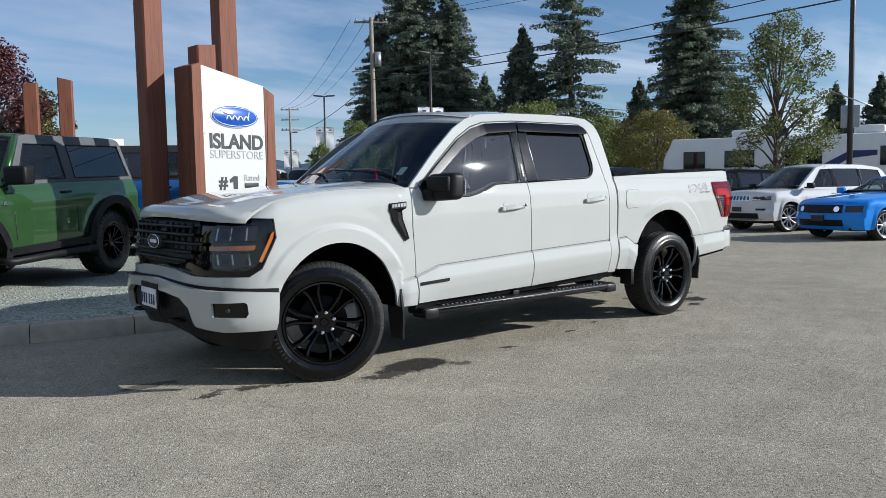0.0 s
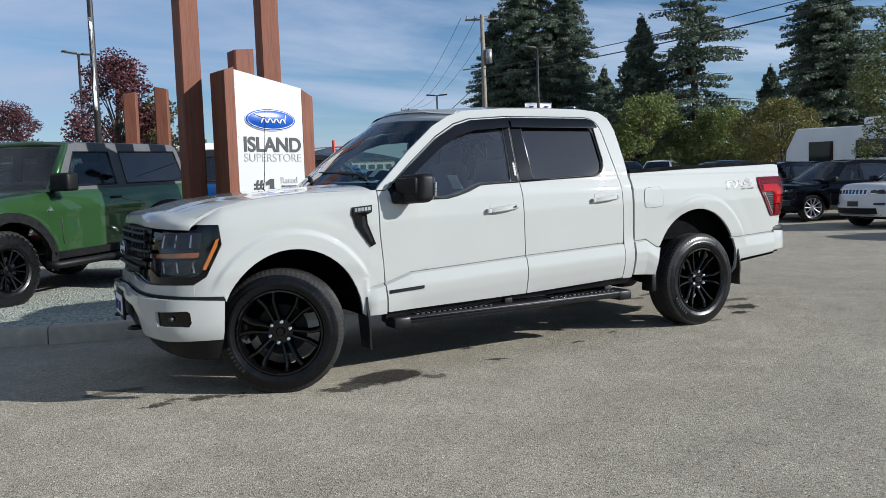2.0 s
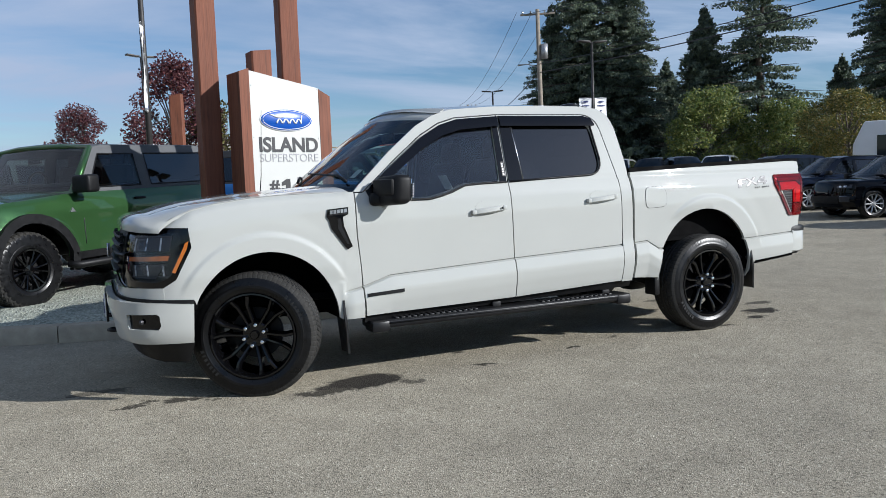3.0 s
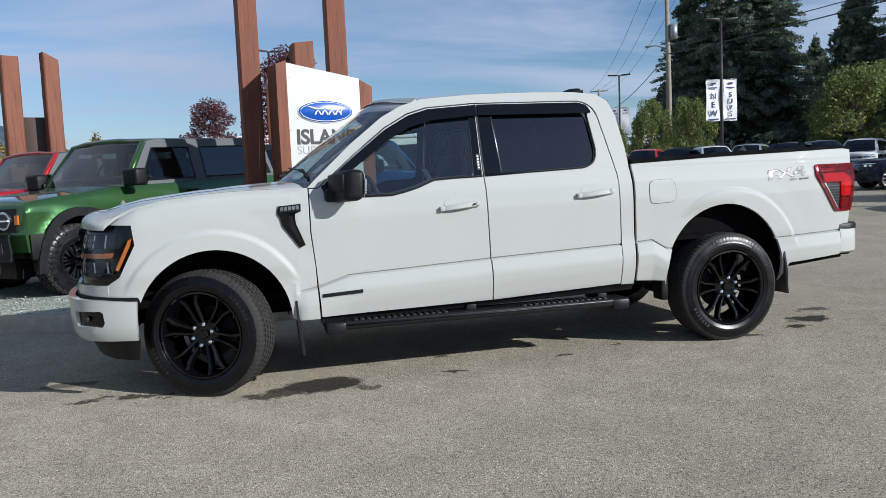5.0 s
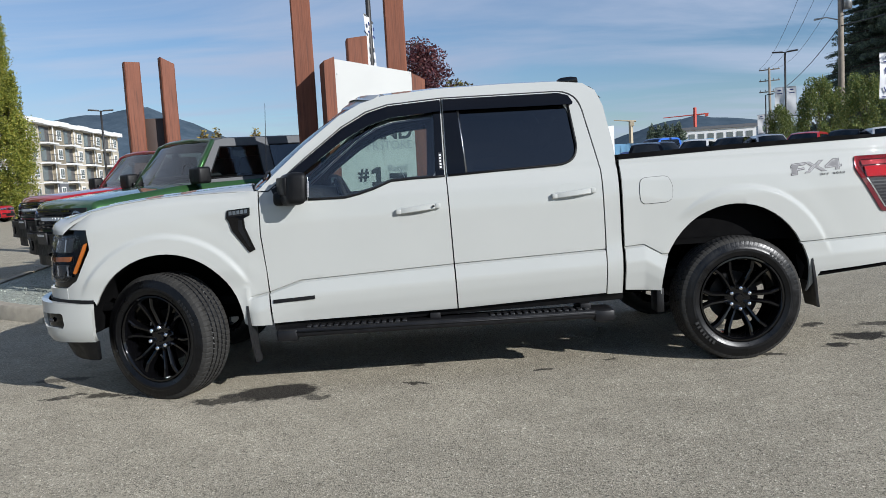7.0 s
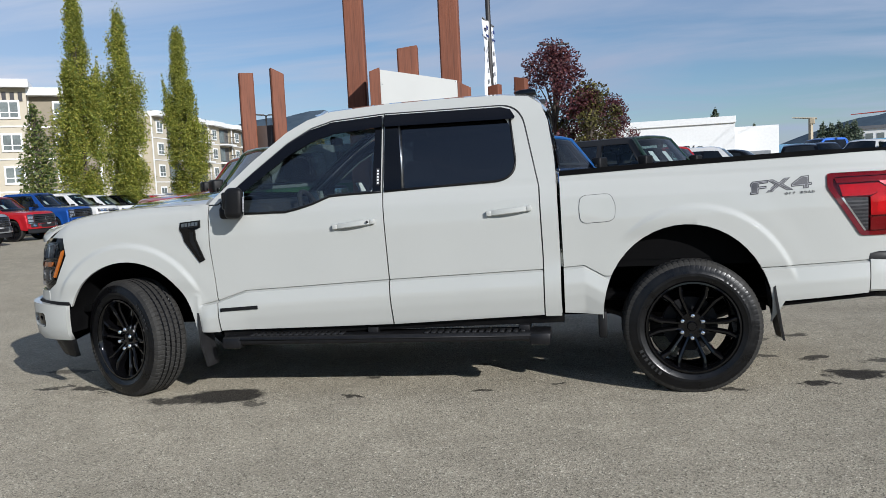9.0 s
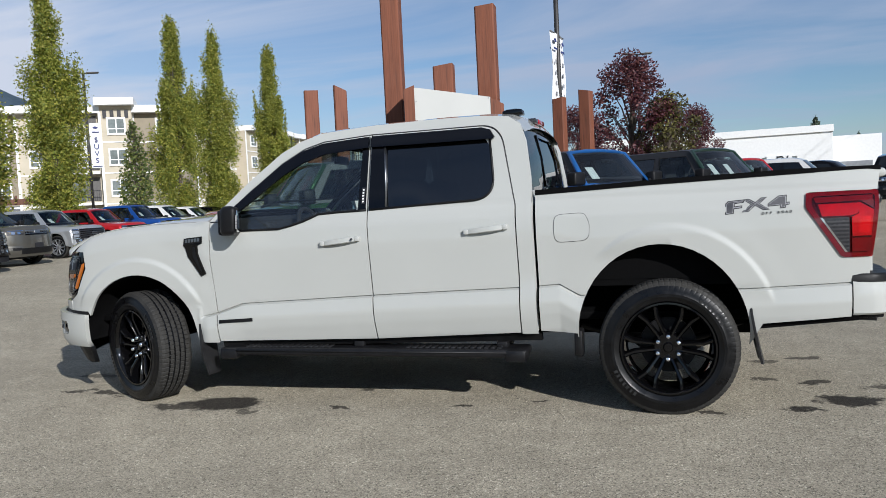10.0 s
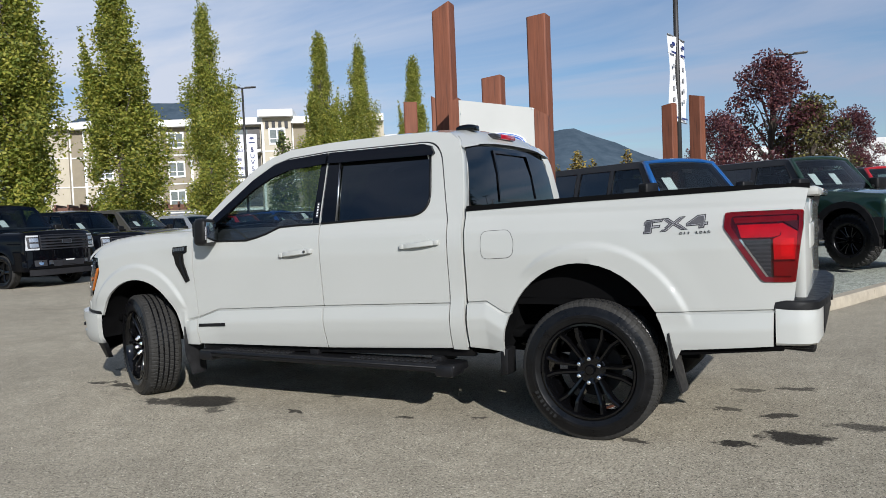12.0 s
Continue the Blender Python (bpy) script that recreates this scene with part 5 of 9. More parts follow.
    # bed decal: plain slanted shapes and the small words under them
    for sg in (1, -1):
        fb = (lambda b: b.copy()) if sg > 0 else mirrored
        shapes = [[(0, 0), (0.053, 0), (0.056, 0.034), (0.106, 0.036), (0.108, 0.056), (0.060, 0.055), (0.062, 0.072), (0.118, 0.074), (0.124, 0.098), (0.020, 0.098), (0.004, 0.080)],
                  [(0.10, 0.004), (0.145, 0.004), (0.185, 0.042), (0.235, 0.004), (0.275, 0.004), (0.215, 0.055), (0.262, 0.098), (0.222, 0.098), (0.188, 0.068), (0.152, 0.098), (0.112, 0.098), (0.158, 0.056)],
                  [(0.335, 0.004), (0.37, 0.004), (0.373, 0.024), (0.392, 0.024), (0.394, 0.046), (0.376, 0.046), (0.38, 0.098), (0.33, 0.098), (0.262, 0.048), (0.262, 0.026), (0.338, 0.026)]]
        dec = None
        for sh in shapes:
            o1 = [(4.055 + u * 0.86, 1.188 + v * 0.76 + u * 0.062) for u, v in sh]
            a = part("decal", fb(sheet(o1, side_out(0.002), cell=0, thick=0.0)), M_INK, dec or t, "" if dec else "black and silver slanted decal shapes")
            dec = dec or a
            part("decal_line", fb(sheet(inset_poly(o1, 0.0050), side_out(0.0028), cell=0, thick=0.0)), M_GREYINK, dec)
            part("decal_fill", fb(sheet(inset_poly(o1, 0.0075), side_out(0.0036), cell=0, thick=0.0)), M_DECAL, dec)
    sp = side(4.326, 1.190, 0.004)
    for k_, ch_ in enumerate("OFF ROAD"):
        if ch_ != " ":
            lettering("letter", ch_, 0.0185, Matrix.Translation(sp + Vector((-0.072 + 0.0205 * k_, 0, 0.0008 * (k_ - 3.5)))) @ Matrix.Rotation(radians(2), 4, "Y") @ Matrix.Rotation(radians(90), 4, "X"), M_INK, dec, 0.0006, 1.35, 0.0004)
    # mirrors
    for sg in (1, -1):
        fb = (lambda b: b) if sg > 0 else mirrored
        hm = bmesh.new()
        add_box(hm, (0.925, -1.045, 1.280), (0.125, 0.215, 0.195), 0.04, seg=4)
        for v in hm.verts:
            v.co.x += 0.42 * (-1.045 - v.co.y) + 0.06 * (v.co.z - 1.28)
            v.co.z += 0.05 * (-1.045 - v.co.y)
        mr = part("door_mirror", fb(hm), M_BLACK, t, "large black door mirror with turn signal")
        am = bmesh.new()
        add_box(am, (0.850, -0.945, 1.225), (0.115, 0.12, 0.085), 0.024, seg=3)
        part("mirror_arm", fb(am), M_BLACK, mr)
        part("mirror_foot", fb(box((0.835, -0.905, 1.215), (0.15, 0.03, 0.115), 0.012)), M_BLACK, mr)

        def on_back(y0, y1, z0, z1, deep, off):
            g_ = box((0.9885 + off, (y0 + y1) / 2, (z0 + z1) / 2), (deep, y1 - y0, z1 - z0), 0.004)
            for v in g_.verts:
                v.co.x += 0.42 * (-1.045 - v.co.y) + 0.06 * (v.co.z - 1.28)
            return g_
        part("mirror_glass", fb(on_back(-1.128, -0.962, 1.208, 1.352, 0.006, 0.0015)), M_CHROME, mr)
        ts = part("turn_signal", fb(on_back(-1.147, -1.131, 1.228, 1.322, 0.012, 0.000)), M_CLEARLENS, mr, "ribbed clear turn signal lens")
        for k in range(5):
            part("lens_rib", fb(on_back(-1.148, -1.130, 1.240 + k * 0.018, 1.243 + k * 0.018, 0.014, 0.0)), M_GREYLENS, ts)
        cap = box((0.862, -1.045, 1.30), (0.03, 0.165, 0.11), 0.012)
        for v in cap.verts:
            v.co.x += 0.42 * (-1.045 - v.co.y)
        part("mirror_cap", fb(cap), M_BLACK, mr)
    # running boards
    for sg in (1, -1):
        fb = (lambda b: b) if sg > 0 else mirrored
        rbm = bmesh.new()
        add_box(rbm, (1.82, -0.895, 0.385), (2.14, 0.21, 0.055), 0.018, seg=3)
        for x in (0.82, 2.82):
            add_box(rbm, (x, -0.925, 0.372), (0.13, 0.165, 0.075), 0.016, seg=2)
        ob = part("running_board", fb(rbm), M_BOARD, t, "black ribbed running board")
        for k in [*range(15), *range(27, 42)]:
            part("tread_rib", fb(box((0.95 + k * 0.043, -0.928, 0.4155), (0.026, 0.085, 0.010), 0.002)), M_FLAP, ob)
        part("board_edge", fb(tube([(0.80, -0.999, 0.392), (2.84, -0.999, 0.392)], 0.007, 6)), M_DARKSTEEL, ob)
        for x in (0.80, 1.75, 2.72):
            part("bracket", fb(box((x, -0.80, 0.42), (0.07, 0.22, 0.05), 0.008)), M_DARKSTEEL, ob)
    # mud flaps
    for sg in (1, -1):
        fb = (lambda b: b) if sg > 0 else mirrored
        for x0_, z1_, z0_, yo_, yi_, rake in ((0.572, 0.57, 0.205, -0.972, -0.79, 0.030), (4.165, 0.735, 0.330, -0.980, -0.78, 0.062)):
            fl_ = bmesh.new()
            prev_ = None
            for i_ in range(9):
                s_ = i_ / 8
                z_ = z1_ + (z0_ - z1_) * s_
                xb_ = x0_ + rake * s_ ** 1.5
                out_ = yo_ + 0.012 * (1 - smooth01(s_ / 0.4)) + 0.035 * smooth01((s_ - 0.5) / 0.5)
                row_ = [fl_.verts.new(p_) for p_ in ((xb_, out_, z_), (xb_ + 0.014, out_ - 0.002, z_), (xb_ + 0.026, (out_ + yi_) / 2, z_), (xb_ + 0.014, yi_, z_), (xb_, yi_, z_), (xb_ + 0.012, (out_ + yi_) / 2, z_))]
                if prev_:
                    for k_ in range(6):
                        fl_.faces.new((prev_[k_], prev_[(k_ + 1) % 6], row_[(k_ + 1) % 6], row_[k_]))
                else:
                    fl_.faces.new(row_)
                prev_ = row_
            fl_.faces.new(prev_[::-1])
            bmesh.ops.recalc_face_normals(fl_, faces=fl_.faces)
            part("mud_flap", fb(fl_), M_FLAP, t)
        part("rear_guard", fb(box((3.20, -0.875, 0.44), (0.05, 0.13, 0.16), 0.01)), M_BLACK, t)
        # wheel housings
        for cx, cz, rx, rz in ((0.085, 0.44, 0.49, 0.50), (3.69, 0.50, 0.505, 0.55)):
            hb = bmesh.new()
            pr = None
            for i in range(19):
                a = math.pi * i / 18
                x, z = cx + rx * math.cos(a), cz + rz * math.sin(a)
                rr = [hb.verts.new((x, -0.93, z)), hb.verts.new((x, -0.55, z)), hb.verts.new((cx, -0.55, 0.45))]
                if pr:
                    hb.faces.new((pr[0], pr[1], rr[1], rr[0]))
                    if (pr[1].co - rr[1].co).length > 1e-4:
                        hb.faces.new((pr[1], pr[2], rr[1]))
                pr = rr
            part("wheel_housing", fb(hb), M_LINER, t)
    # chassis
    ch = bmesh.new()
    for y in (-0.42, 0.42):
        add_box(ch, (1.8, y, 0.50), (4.9, 0.09, 0.15), 0.01)
    add_box(ch, (1.9, 0, 0.59), (5.2, 1.55, 0.05), 0.01)
    add_box(ch, (2.2, 0.1, 0.42), (1.2, 0.5, 0.2), 0.04)
    part("chassis", ch, M_LINER, t)
    part("rear_axle", tube([(3.693, -0.75, 0.41), (3.693, -0.1, 0.41), (3.693, 0.1, 0.41), (3.693, 0.75, 0.41)], [0.05, 0.06, 0.06, 0.05], 12), M_DARKSTEEL, t)
    part("differential", box((3.693, 0.0, 0.40), (0.28, 0.26, 0.26), 0.09, seg=4), M_DARKSTEEL, t)
    part("front_axle", tube([(0, -0.75, 0.41), (0, 0.75, 0.41)], 0.04, 10), M_DARKSTEEL, t)
    for y in (-0.52, 0.52):
        part("leaf_spring", tube([(3.15, y, 0.50), (3.45, y, 0.40), (3.693, y, 0.36), (3.95, y, 0.42), (4.25, y, 0.55)], 0.025, 6), M_DARKSTEEL, t)
    steer = Matrix.Rotation(radians(-25), 4, "Z")
    put_wheel(t, Matrix.Translation((0.034, -0.812, 0.393)) @ steer @ Matrix.Rotation(radians(11), 4, "Y"))
    put_wheel(t, Matrix.Translation((0.034, 0.812, 0.393)) @ steer @ Matrix.Rotation(math.pi, 4, "Z"))
    put_wheel(t, Matrix.Translation((3.722, -0.842, 0.418)) @ Matrix.Rotation(radians(2), 4, "Y"))
    put_wheel(t, Matrix.Translation((3.722, 0.842, 0.418)) @ Matrix.Rotation(math.pi, 4, "Z"))
    return t


build_truck()

# ---- other vehicles ----
def eased(line, r, n=4):
    """An open outline with its inner corners rounded off."""
    out = [tuple(line[0])]
    for a, p, b in zip(line, line[1:], line[2:]):
        a, p, b = Vector(a), Vector(p), Vector(b)
        u = p + (a - p).normalized() * min(r, (a - p).length * 0.42)
        w = p + (b - p).normalized() * min(r, (b - p).length * 0.42)
        for i in range(n + 1):
            f = i / n
            q = u * (1 - f) ** 2 + p * 2 * f * (1 - f) + w * f * f
            out.append((q.x, q.y))
    return out + [tuple(line[-1])]


def small_wheel(r, width, rim, spokes, spoke_mat, name, slim=1.0):
    h = width / 2
    ty = tyre_mesh(r, width, rim, 0.016 if name == "offroad" else 0.005, 34 if name == "offroad" else 16, 1.0 if name == "offroad" else 0.4)
    rm = add_lathe(bmesh.new(), [(rim + 0.004, -h + 0.01), (rim - 0.014, -h + 0.012), (rim - 0.025, -0.02), (rim - 0.03, h - 0.03)], 40)
    sb = bmesh.new()
    pr = None
    for rr, wd, y in ((0.03, 0.030, -h + 0.05), (0.10, 0.022, -h + 0.035), (rim - 0.02, 0.030, -h + 0.02)):
        wd *= slim
        ring = [sb.verts.new(p) for p in ((rr, y, -wd), (rr, y - 0.008, 0), (rr, y, wd), (rr, y + 0.035, wd), (rr, y + 0.035, -wd))]
        if pr:
            for i in range(5):
                sb.faces.new((pr[i], ring[i], ring[(i + 1) % 5], pr[(i + 1) % 5]))
        pr = ring
    if name == "offroad":
        # each spoke forks into two thin prongs before the rim
        sb = bmesh.new()
        for sd in (-1, 1):
            pr = None
            for rr, off, wd, y in ((0.05, 0.008, 0.012, -h + 0.045), (0.10, 0.018, 0.011, -h + 0.030), (0.16, 0.030, 0.010, -h + 0.024), (rim - 0.012, 0.046, 0.012, -h + 0.016)):
                ring = [sb.verts.new((rr, y_, sd * off + w_)) for w_, y_ in ((-wd, y), (-wd * 0.4, y - 0.006), (wd * 0.4, y - 0.006), (wd, y), (wd, y + 0.035), (-wd, y + 0.035))]
                if pr:
                    for i in range(6):
                        sb.faces.new((pr[i], ring[i], ring[(i + 1) % 6], pr[(i + 1) % 6]))
                pr = ring
    hub = add_lathe(bmesh.new(), [(0.0, -h + 0.028), (0.055, -h + 0.034), (0.065, -h + 0.05), (0.065, 0.0)], 20)
    dk = add_lathe(bmesh.new(), [(0.0, -0.01), (rim - 0.03, -0.01)], 32)
    return dict(tyre=to_mesh("tyre", ty, (M_RUBBER, M_TREAD), 24), rim=to_mesh("rim", rm, spoke_mat), hub=to_mesh("hub", hub, spoke_mat), brake_disc=to_mesh("brake_disc", dk, M_BLACK), spokes=[to_mesh("spoke", sb, spoke_mat)], count=spokes)


W_OFF = small_wheel(0.415, 0.29, 0.225, 6, M_GLOSS, "offroad")
W_SILVER = small_wheel(0.37, 0.25, 0.265, 10, M_ALU, "silver", 0.5)
W_BLACK = small_wheel(0.37, 0.25, 0.25, 5, M_GLOSS, "black")


def build_car(name, label, spec, m, group="parked cars"):
    """A vehicle heading along +x with its middle between the axles at the origin. spec holds its outlines in metres."""
    g = spec.get
    t = thing(name, label, spec["category"], m, group)
    paint_m, top_m = spec["paint"], g("top", spec["paint"])
    w2, wb = spec["width"] / 2, spec["wheelbase"]
    xf, xr, r = wb / 2, -wb / 2, spec["wheel_r"]
    ar = r + g("gap", 0.07)
    sill = spec["sill"]
    top = eased(spec["upper"], g("ease", 0.14))   # from the front bumper's foot over hood and belt to the rear bumper's foot
    belt = spec["belt"]
    x_front, x_back = max(p[0] for p in top), min(p[0] for p in top)
    nose, tail_c = g("nose", 0.22), g("tail", 0.12)

    roll = g("roll", 0.07)

    def ridge(x):
        """The height of the body's upper edge at x."""
        best = 0.0
        for (xa, za), (xb, zb) in zip(top, top[1:]):
            if min(xa, xb) <= x <= max(xa, xb):
                f = (x - xa) / (xb - xa) if abs(xb - xa) > 1e-6 else 0.0
                best = max(best, za + (zb - za) * f, max(za, zb) if abs(xb - xa) <= 1e-6 else 0.0)
        return best

    def half(x, z):
        wdt = w2 - 0.05 * max(0, (0.62 - z) / 0.4) ** 2 - g("shoulder", 0.05) * smooth01((z - 0.85) / max(0.1, belt - 0.8))
        wdt += 0.018 * math.exp(-((z - belt + 0.20) / 0.07) ** 2)
        for cx in (xf, xr):
            far = math.hypot(x - cx, z - r)
            wdt += 0.03 * smooth01((ar + 0.16 - far) / 0.12) * (z > sill)
        near = max(0.0, 1 - max(0.0, ridge(x) - z) / (roll * 1.6))
        return wdt - roll * (1 - math.sqrt(max(0.0, 1 - near * near)))

    def warp(x, b, z, extra=0.0):
        sx = 0.0
        if x > 0:
            sx = -nose * abs(b) ** 3.2 * smooth01((x - (x_front - 0.75)) / 0.75)
        else:
            sx = tail_c * abs(b) ** 3.5 * smooth01(((x_back + 0.6) - x) / 0.6)
        hw = half(x, z) + extra
        return Vector((x + sx, b * hw, z))

    lower = []
    for cx in (xr, xf):
        a0 = math.asin(max(-0.95, min(0.95, (sill - r) / ar)))
        n = 14
        lower += [(cx + ar * math.cos(math.pi - a0 - (math.pi - 2 * a0) * i / n), r + ar * math.sin(math.pi - a0 - (math.pi - 2 * a0) * i / n)) for i in range(n + 1)]
    outline = top + lower
    for sgn in (1, -1):
        bm = sheet(outline, lambda u, v, d: warp(u, -1, v, d), cell=0.055 if g("clear") else 0.11, thick=0.03)
        # inner wheel housings drawn from the arches
        part("body_side", bm if sgn > 0 else mirrored(bm), paint_m, t)
    # hood, deck, nose and tail drawn across from side to side
    bm = bmesh.new()
    nb = 19
    pts = []
    for (xa, za), (xb, zb) in zip(top, top[1:]):
        k = max(1, int(math.hypot(xb - xa, zb - za) / 0.09))
        pts += [(xa + (xb - xa) * i / k, za + (zb - za) * i / k) for i in range(k)]
    pts.append(top[-1])
    prev = None
    crown = g("crown", 0.03)
    for x, z in pts:
        row = []
        for j in range(nb):
            b = -1 + 2 * j / (nb - 1)
            p = warp(x, b, z)
            p.z += crown * (1 - abs(b) ** 2.5) * smooth01((z - 0.7) / 0.25)
            row.append(bm.verts.new(p))
        if prev:
            for j in range(nb - 1):
                bm.faces.new((prev[j], row[j], row[j + 1], prev[j + 1]))
        prev = row
    bmesh.ops.recalc_face_normals(bm, faces=bm.faces)
    part("hood_and_deck", bm, paint_m, t, angle=48)
    part("underbody", box((0, 0, sill + 0.06), ((x_front - x_back) * 0.9, w2 * 1.5, 0.12), 0.02), M_BLACK, t)
    for cx in (xf, xr):
        part("wheel_housing", box((cx, 0, r + 0.2), (2 * ar, w2 * 1.1, 0.7)), M_BLACK, t)
    # cabin
    cab = spec["cabin"]                       # closed outline in x, z
    tum = g("tumble", 0.16)
    zc = max(p[1] for p in cab)
    clear = g("clear", False)
    soft_cab = eased(cab, g("cab_ease", 0.16))

    def cabin(x, b, z, extra=0.0):
        hw = w2 - g("shoulder", 0.05) - 0.045 - tum * max(0, z - belt) / (zc - belt) + extra
        return Vector((x + g("bow", 0.08) * (-1 if x > 0 else 1) * abs(b) ** 2.5 * (1 if abs(x - (cab[0][0] + cab[-1][0]) / 2) > 0.2 else 0) * smooth01((abs(x - (cab[0][0] + cab[-1][0]) / 2) - 0.4) / 0.6), b * hw, z))

    for sgn in (1, -1):
        bm = sheet(soft_cab, lambda u, v, d: cabin(u, -1, v, d), [[tuple(p_) for p_ in w_] for w_ in spec["windows"]] if clear else (), cell=0.25, thick=0.02)
        part("cabin_side", bm if sgn > 0 else mirrored(bm), top_m, t)
    bm = bmesh.new()
    pts, prev = [], None
    strip = [p_ for p_ in soft_cab if p_[0] < cab[1][0] + 0.10 or p_[1] > cab[1][1] - 0.05] if clear else soft_cab
    for (xa, za), (xb, zb) in zip(strip, strip[1:]):
        k = max(1, int(math.hypot(xb - xa, zb - za) / 0.2))
        pts += [(xa + (xb - xa) * i / k, za + (zb - za) * i / k) for i in range(k)]
    pts.append(cab[-1])
    for x, z in pts:
        row = []
        for j in range(nb):
            b = -1 + 2 * j / (nb - 1)
            p = cabin(x, b, z)
            p.z += 0.04 * (1 - abs(b) ** 2.2) * smooth01((z - belt) / 0.3)
            row.append(bm.verts.new(p))
        if prev:
            for j in range(nb - 1):
                bm.faces.new((prev[j], row[j], row[j + 1], prev[j + 1]))
        prev = row
    bmesh.ops.recalc_face_normals(bm, faces=bm.faces)
    part("roof", bm, top_m, t, angle=35)
    for kw, win in enumerate(spec["windows"]):
        wm_ = (M_CLEAR if kw == 0 else M_TINTED) if clear else M_CARGLASS
        bm = sheet(win, lambda u, v, d: cabin(u, -1, v, (-0.006 if clear else 0.007) + d), cell=0.3, thick=0.0 if clear else 0.006)
        part("side_window", bm.copy(), wm_, t).visible_shadow = not clear
        part("side_window", mirrored(bm), wm_, t).visible_shadow = not clear
        bm.free()
        if clear:
            sl = tube([cabin(u, -1, v, 0.002) for u, v in (*win, win[0])], 0.009, 4)
            part("window_seal", sl.copy(), M_BLACK, t)
            part("window_seal", mirrored(sl), M_BLACK, t)
            sl.free()

    for wa, wb_ in zip(spec["windows"], spec["windows"][1:]):
        if g("doors"):
            break
        xa_, xb_ = min(p_[0] for p_ in wa), max(p_[0] for p_ in wb_)
        za_, zb_ = min(p_[1] for p_ in wa), min(max(p_[1] for p_ in wa), max(p_[1] for p_ in wb_))
        bm = sheet([(xa_ + 0.012, za_), (xb_ - 0.012, za_), (xb_ - 0.012, zb_), (xa_ + 0.012, zb_)], lambda u, v, d: cabin(u, -1, v, 0.006 + d), cell=0.3, thick=0.006)
        part("pillar_trim", bm.copy(), M_GLOSS, t)
        part("pillar_trim", mirrored(bm), M_GLOSS, t)
        bm.free()

    def across(i, j, name_, lo=0.06, hi=0.94, wid=0.90, mat=None):
        (xa, za), (xb, zb) = cab[i], cab[j]
        nx, nz = -(zb - za), (xb - xa)
        ln = math.hypot(nx, nz) or 1
        sg = 1 if nz >= 0 else -1
        nx, nz = nx / ln * 0.008, nz / ln * 0.008
        if (name_ == "windscreen") != (nx > 0):
            nx, nz = -nx, -nz

        def pl(u, v, d):
            x, z = xa + (xb - xa) * v, za + (zb - za) * v
            p = cabin(x, u, z)
            p.z += 0.04 * (1 - abs(u) ** 2.2) * smooth01((z - belt) / 0.3)
            return p + Vector((nx, 0, abs(nz))) * (1 + d * 60)
        if clear and name_ == "windscreen":
            part(name_, sheet([(-wid, lo), (wid, lo), (wid, hi), (-wid, hi)], pl, cell=0.25, thick=0.0), M_CLEAR, t).visible_shadow = False
            part("windscreen_surround", sheet([(-1, -0.02), (1, -0.02), (1, 1), (-1, 1)], pl, [[(-wid, lo), (wid, lo), (wid, hi), (-wid, hi)]], cell=0.25, thick=0.03), g("pillar", top_m), t)
        else:
            part(name_, sheet([(-wid, lo), (wid, lo), (wid, hi), (-wid, hi)], pl, cell=0.25, thick=0.004), mat or M_CARGLASS, t)

    across(0, 1, "windscreen", *((0.03, 0.955, 0.93) if clear else ()))
    if clear:
        x0_, x1_ = cab[-1][0] + 0.10, cab[0][0] - 0.12
        part("cabin_floor", box(((x0_ + x1_) / 2, 0, belt + 0.055), (x1_ - x0_, w2 * 1.66, 0.04), 0.01), M_LINER, t)
        part("dashboard", box((x1_ - 0.22, 0, belt + 0.06), (0.42, w2 * 1.60, 0.10), 0.04), M_INT, t)
        ring_ = [Vector((x1_ - 0.52, -0.38 + 0.18 * math.cos(a_), belt + 0.09 + 0.17 * math.sin(a_))) for a_ in [2 * math.pi * k_ / 18 for k_ in range(19)]]
        part("steering_wheel", add_tube(bmesh.new(), ring_, 0.016, 6, False), M_INT, t)
        part("interior_mirror", box((cab[1][0] + 0.10, 0, zc - 0.17), (0.03, 0.22, 0.06), 0.012), M_BLACK, t)
        for xs_ in ((x1_ - 1.08,) if g("doors") == 2 else (x1_ - 1.08, x1_ - 1.95)):
            for ys_ in (-0.38, 0.38):
                sb_ = box((xs_, ys_, belt + 0.14), (0.13, 0.48, 0.34), 0.05, Matrix.Rotation(radians(-12), 4, "Y"), 2)
                add_box(sb_, (xs_ - 0.06, ys_, belt + 0.385), (0.09, 0.26, 0.17), 0.035, Matrix.Rotation(radians(-8), 4, "Y"), 2)
                part("seat", sb_, M_INT, t)
    if g("frame"):
        fr = bmesh.new()
        a0, a1 = cabin(*[(cab[0][0]), -1, cab[0][1]]), cabin(cab[1][0], -1, cab[1][1])
        b0, b1 = Vector((a0.x, -a0.y, a0.z)), Vector((a1.x, -a1.y, a1.z))
        mid = (a1 + b1) / 2 + Vector((0.05, 0, 0.035))
        add_tube(fr, [a0 + Vector((-0.02, 0, 0)), a1, mid + Vector((0, a1.y * 0.5, -0.008)), mid, mid + Vector((0, b1.y * 0.5, -0.008)), b1, b0 + Vector((-0.02, 0, 0))], 0.036, 8)
        part("windscreen_frame", fr, paint_m, t)
    if g("rear_glass", True):
        across(len(cab) - 1, len(cab) - 2, "rear_window", 0.2, 0.92, 0.8)

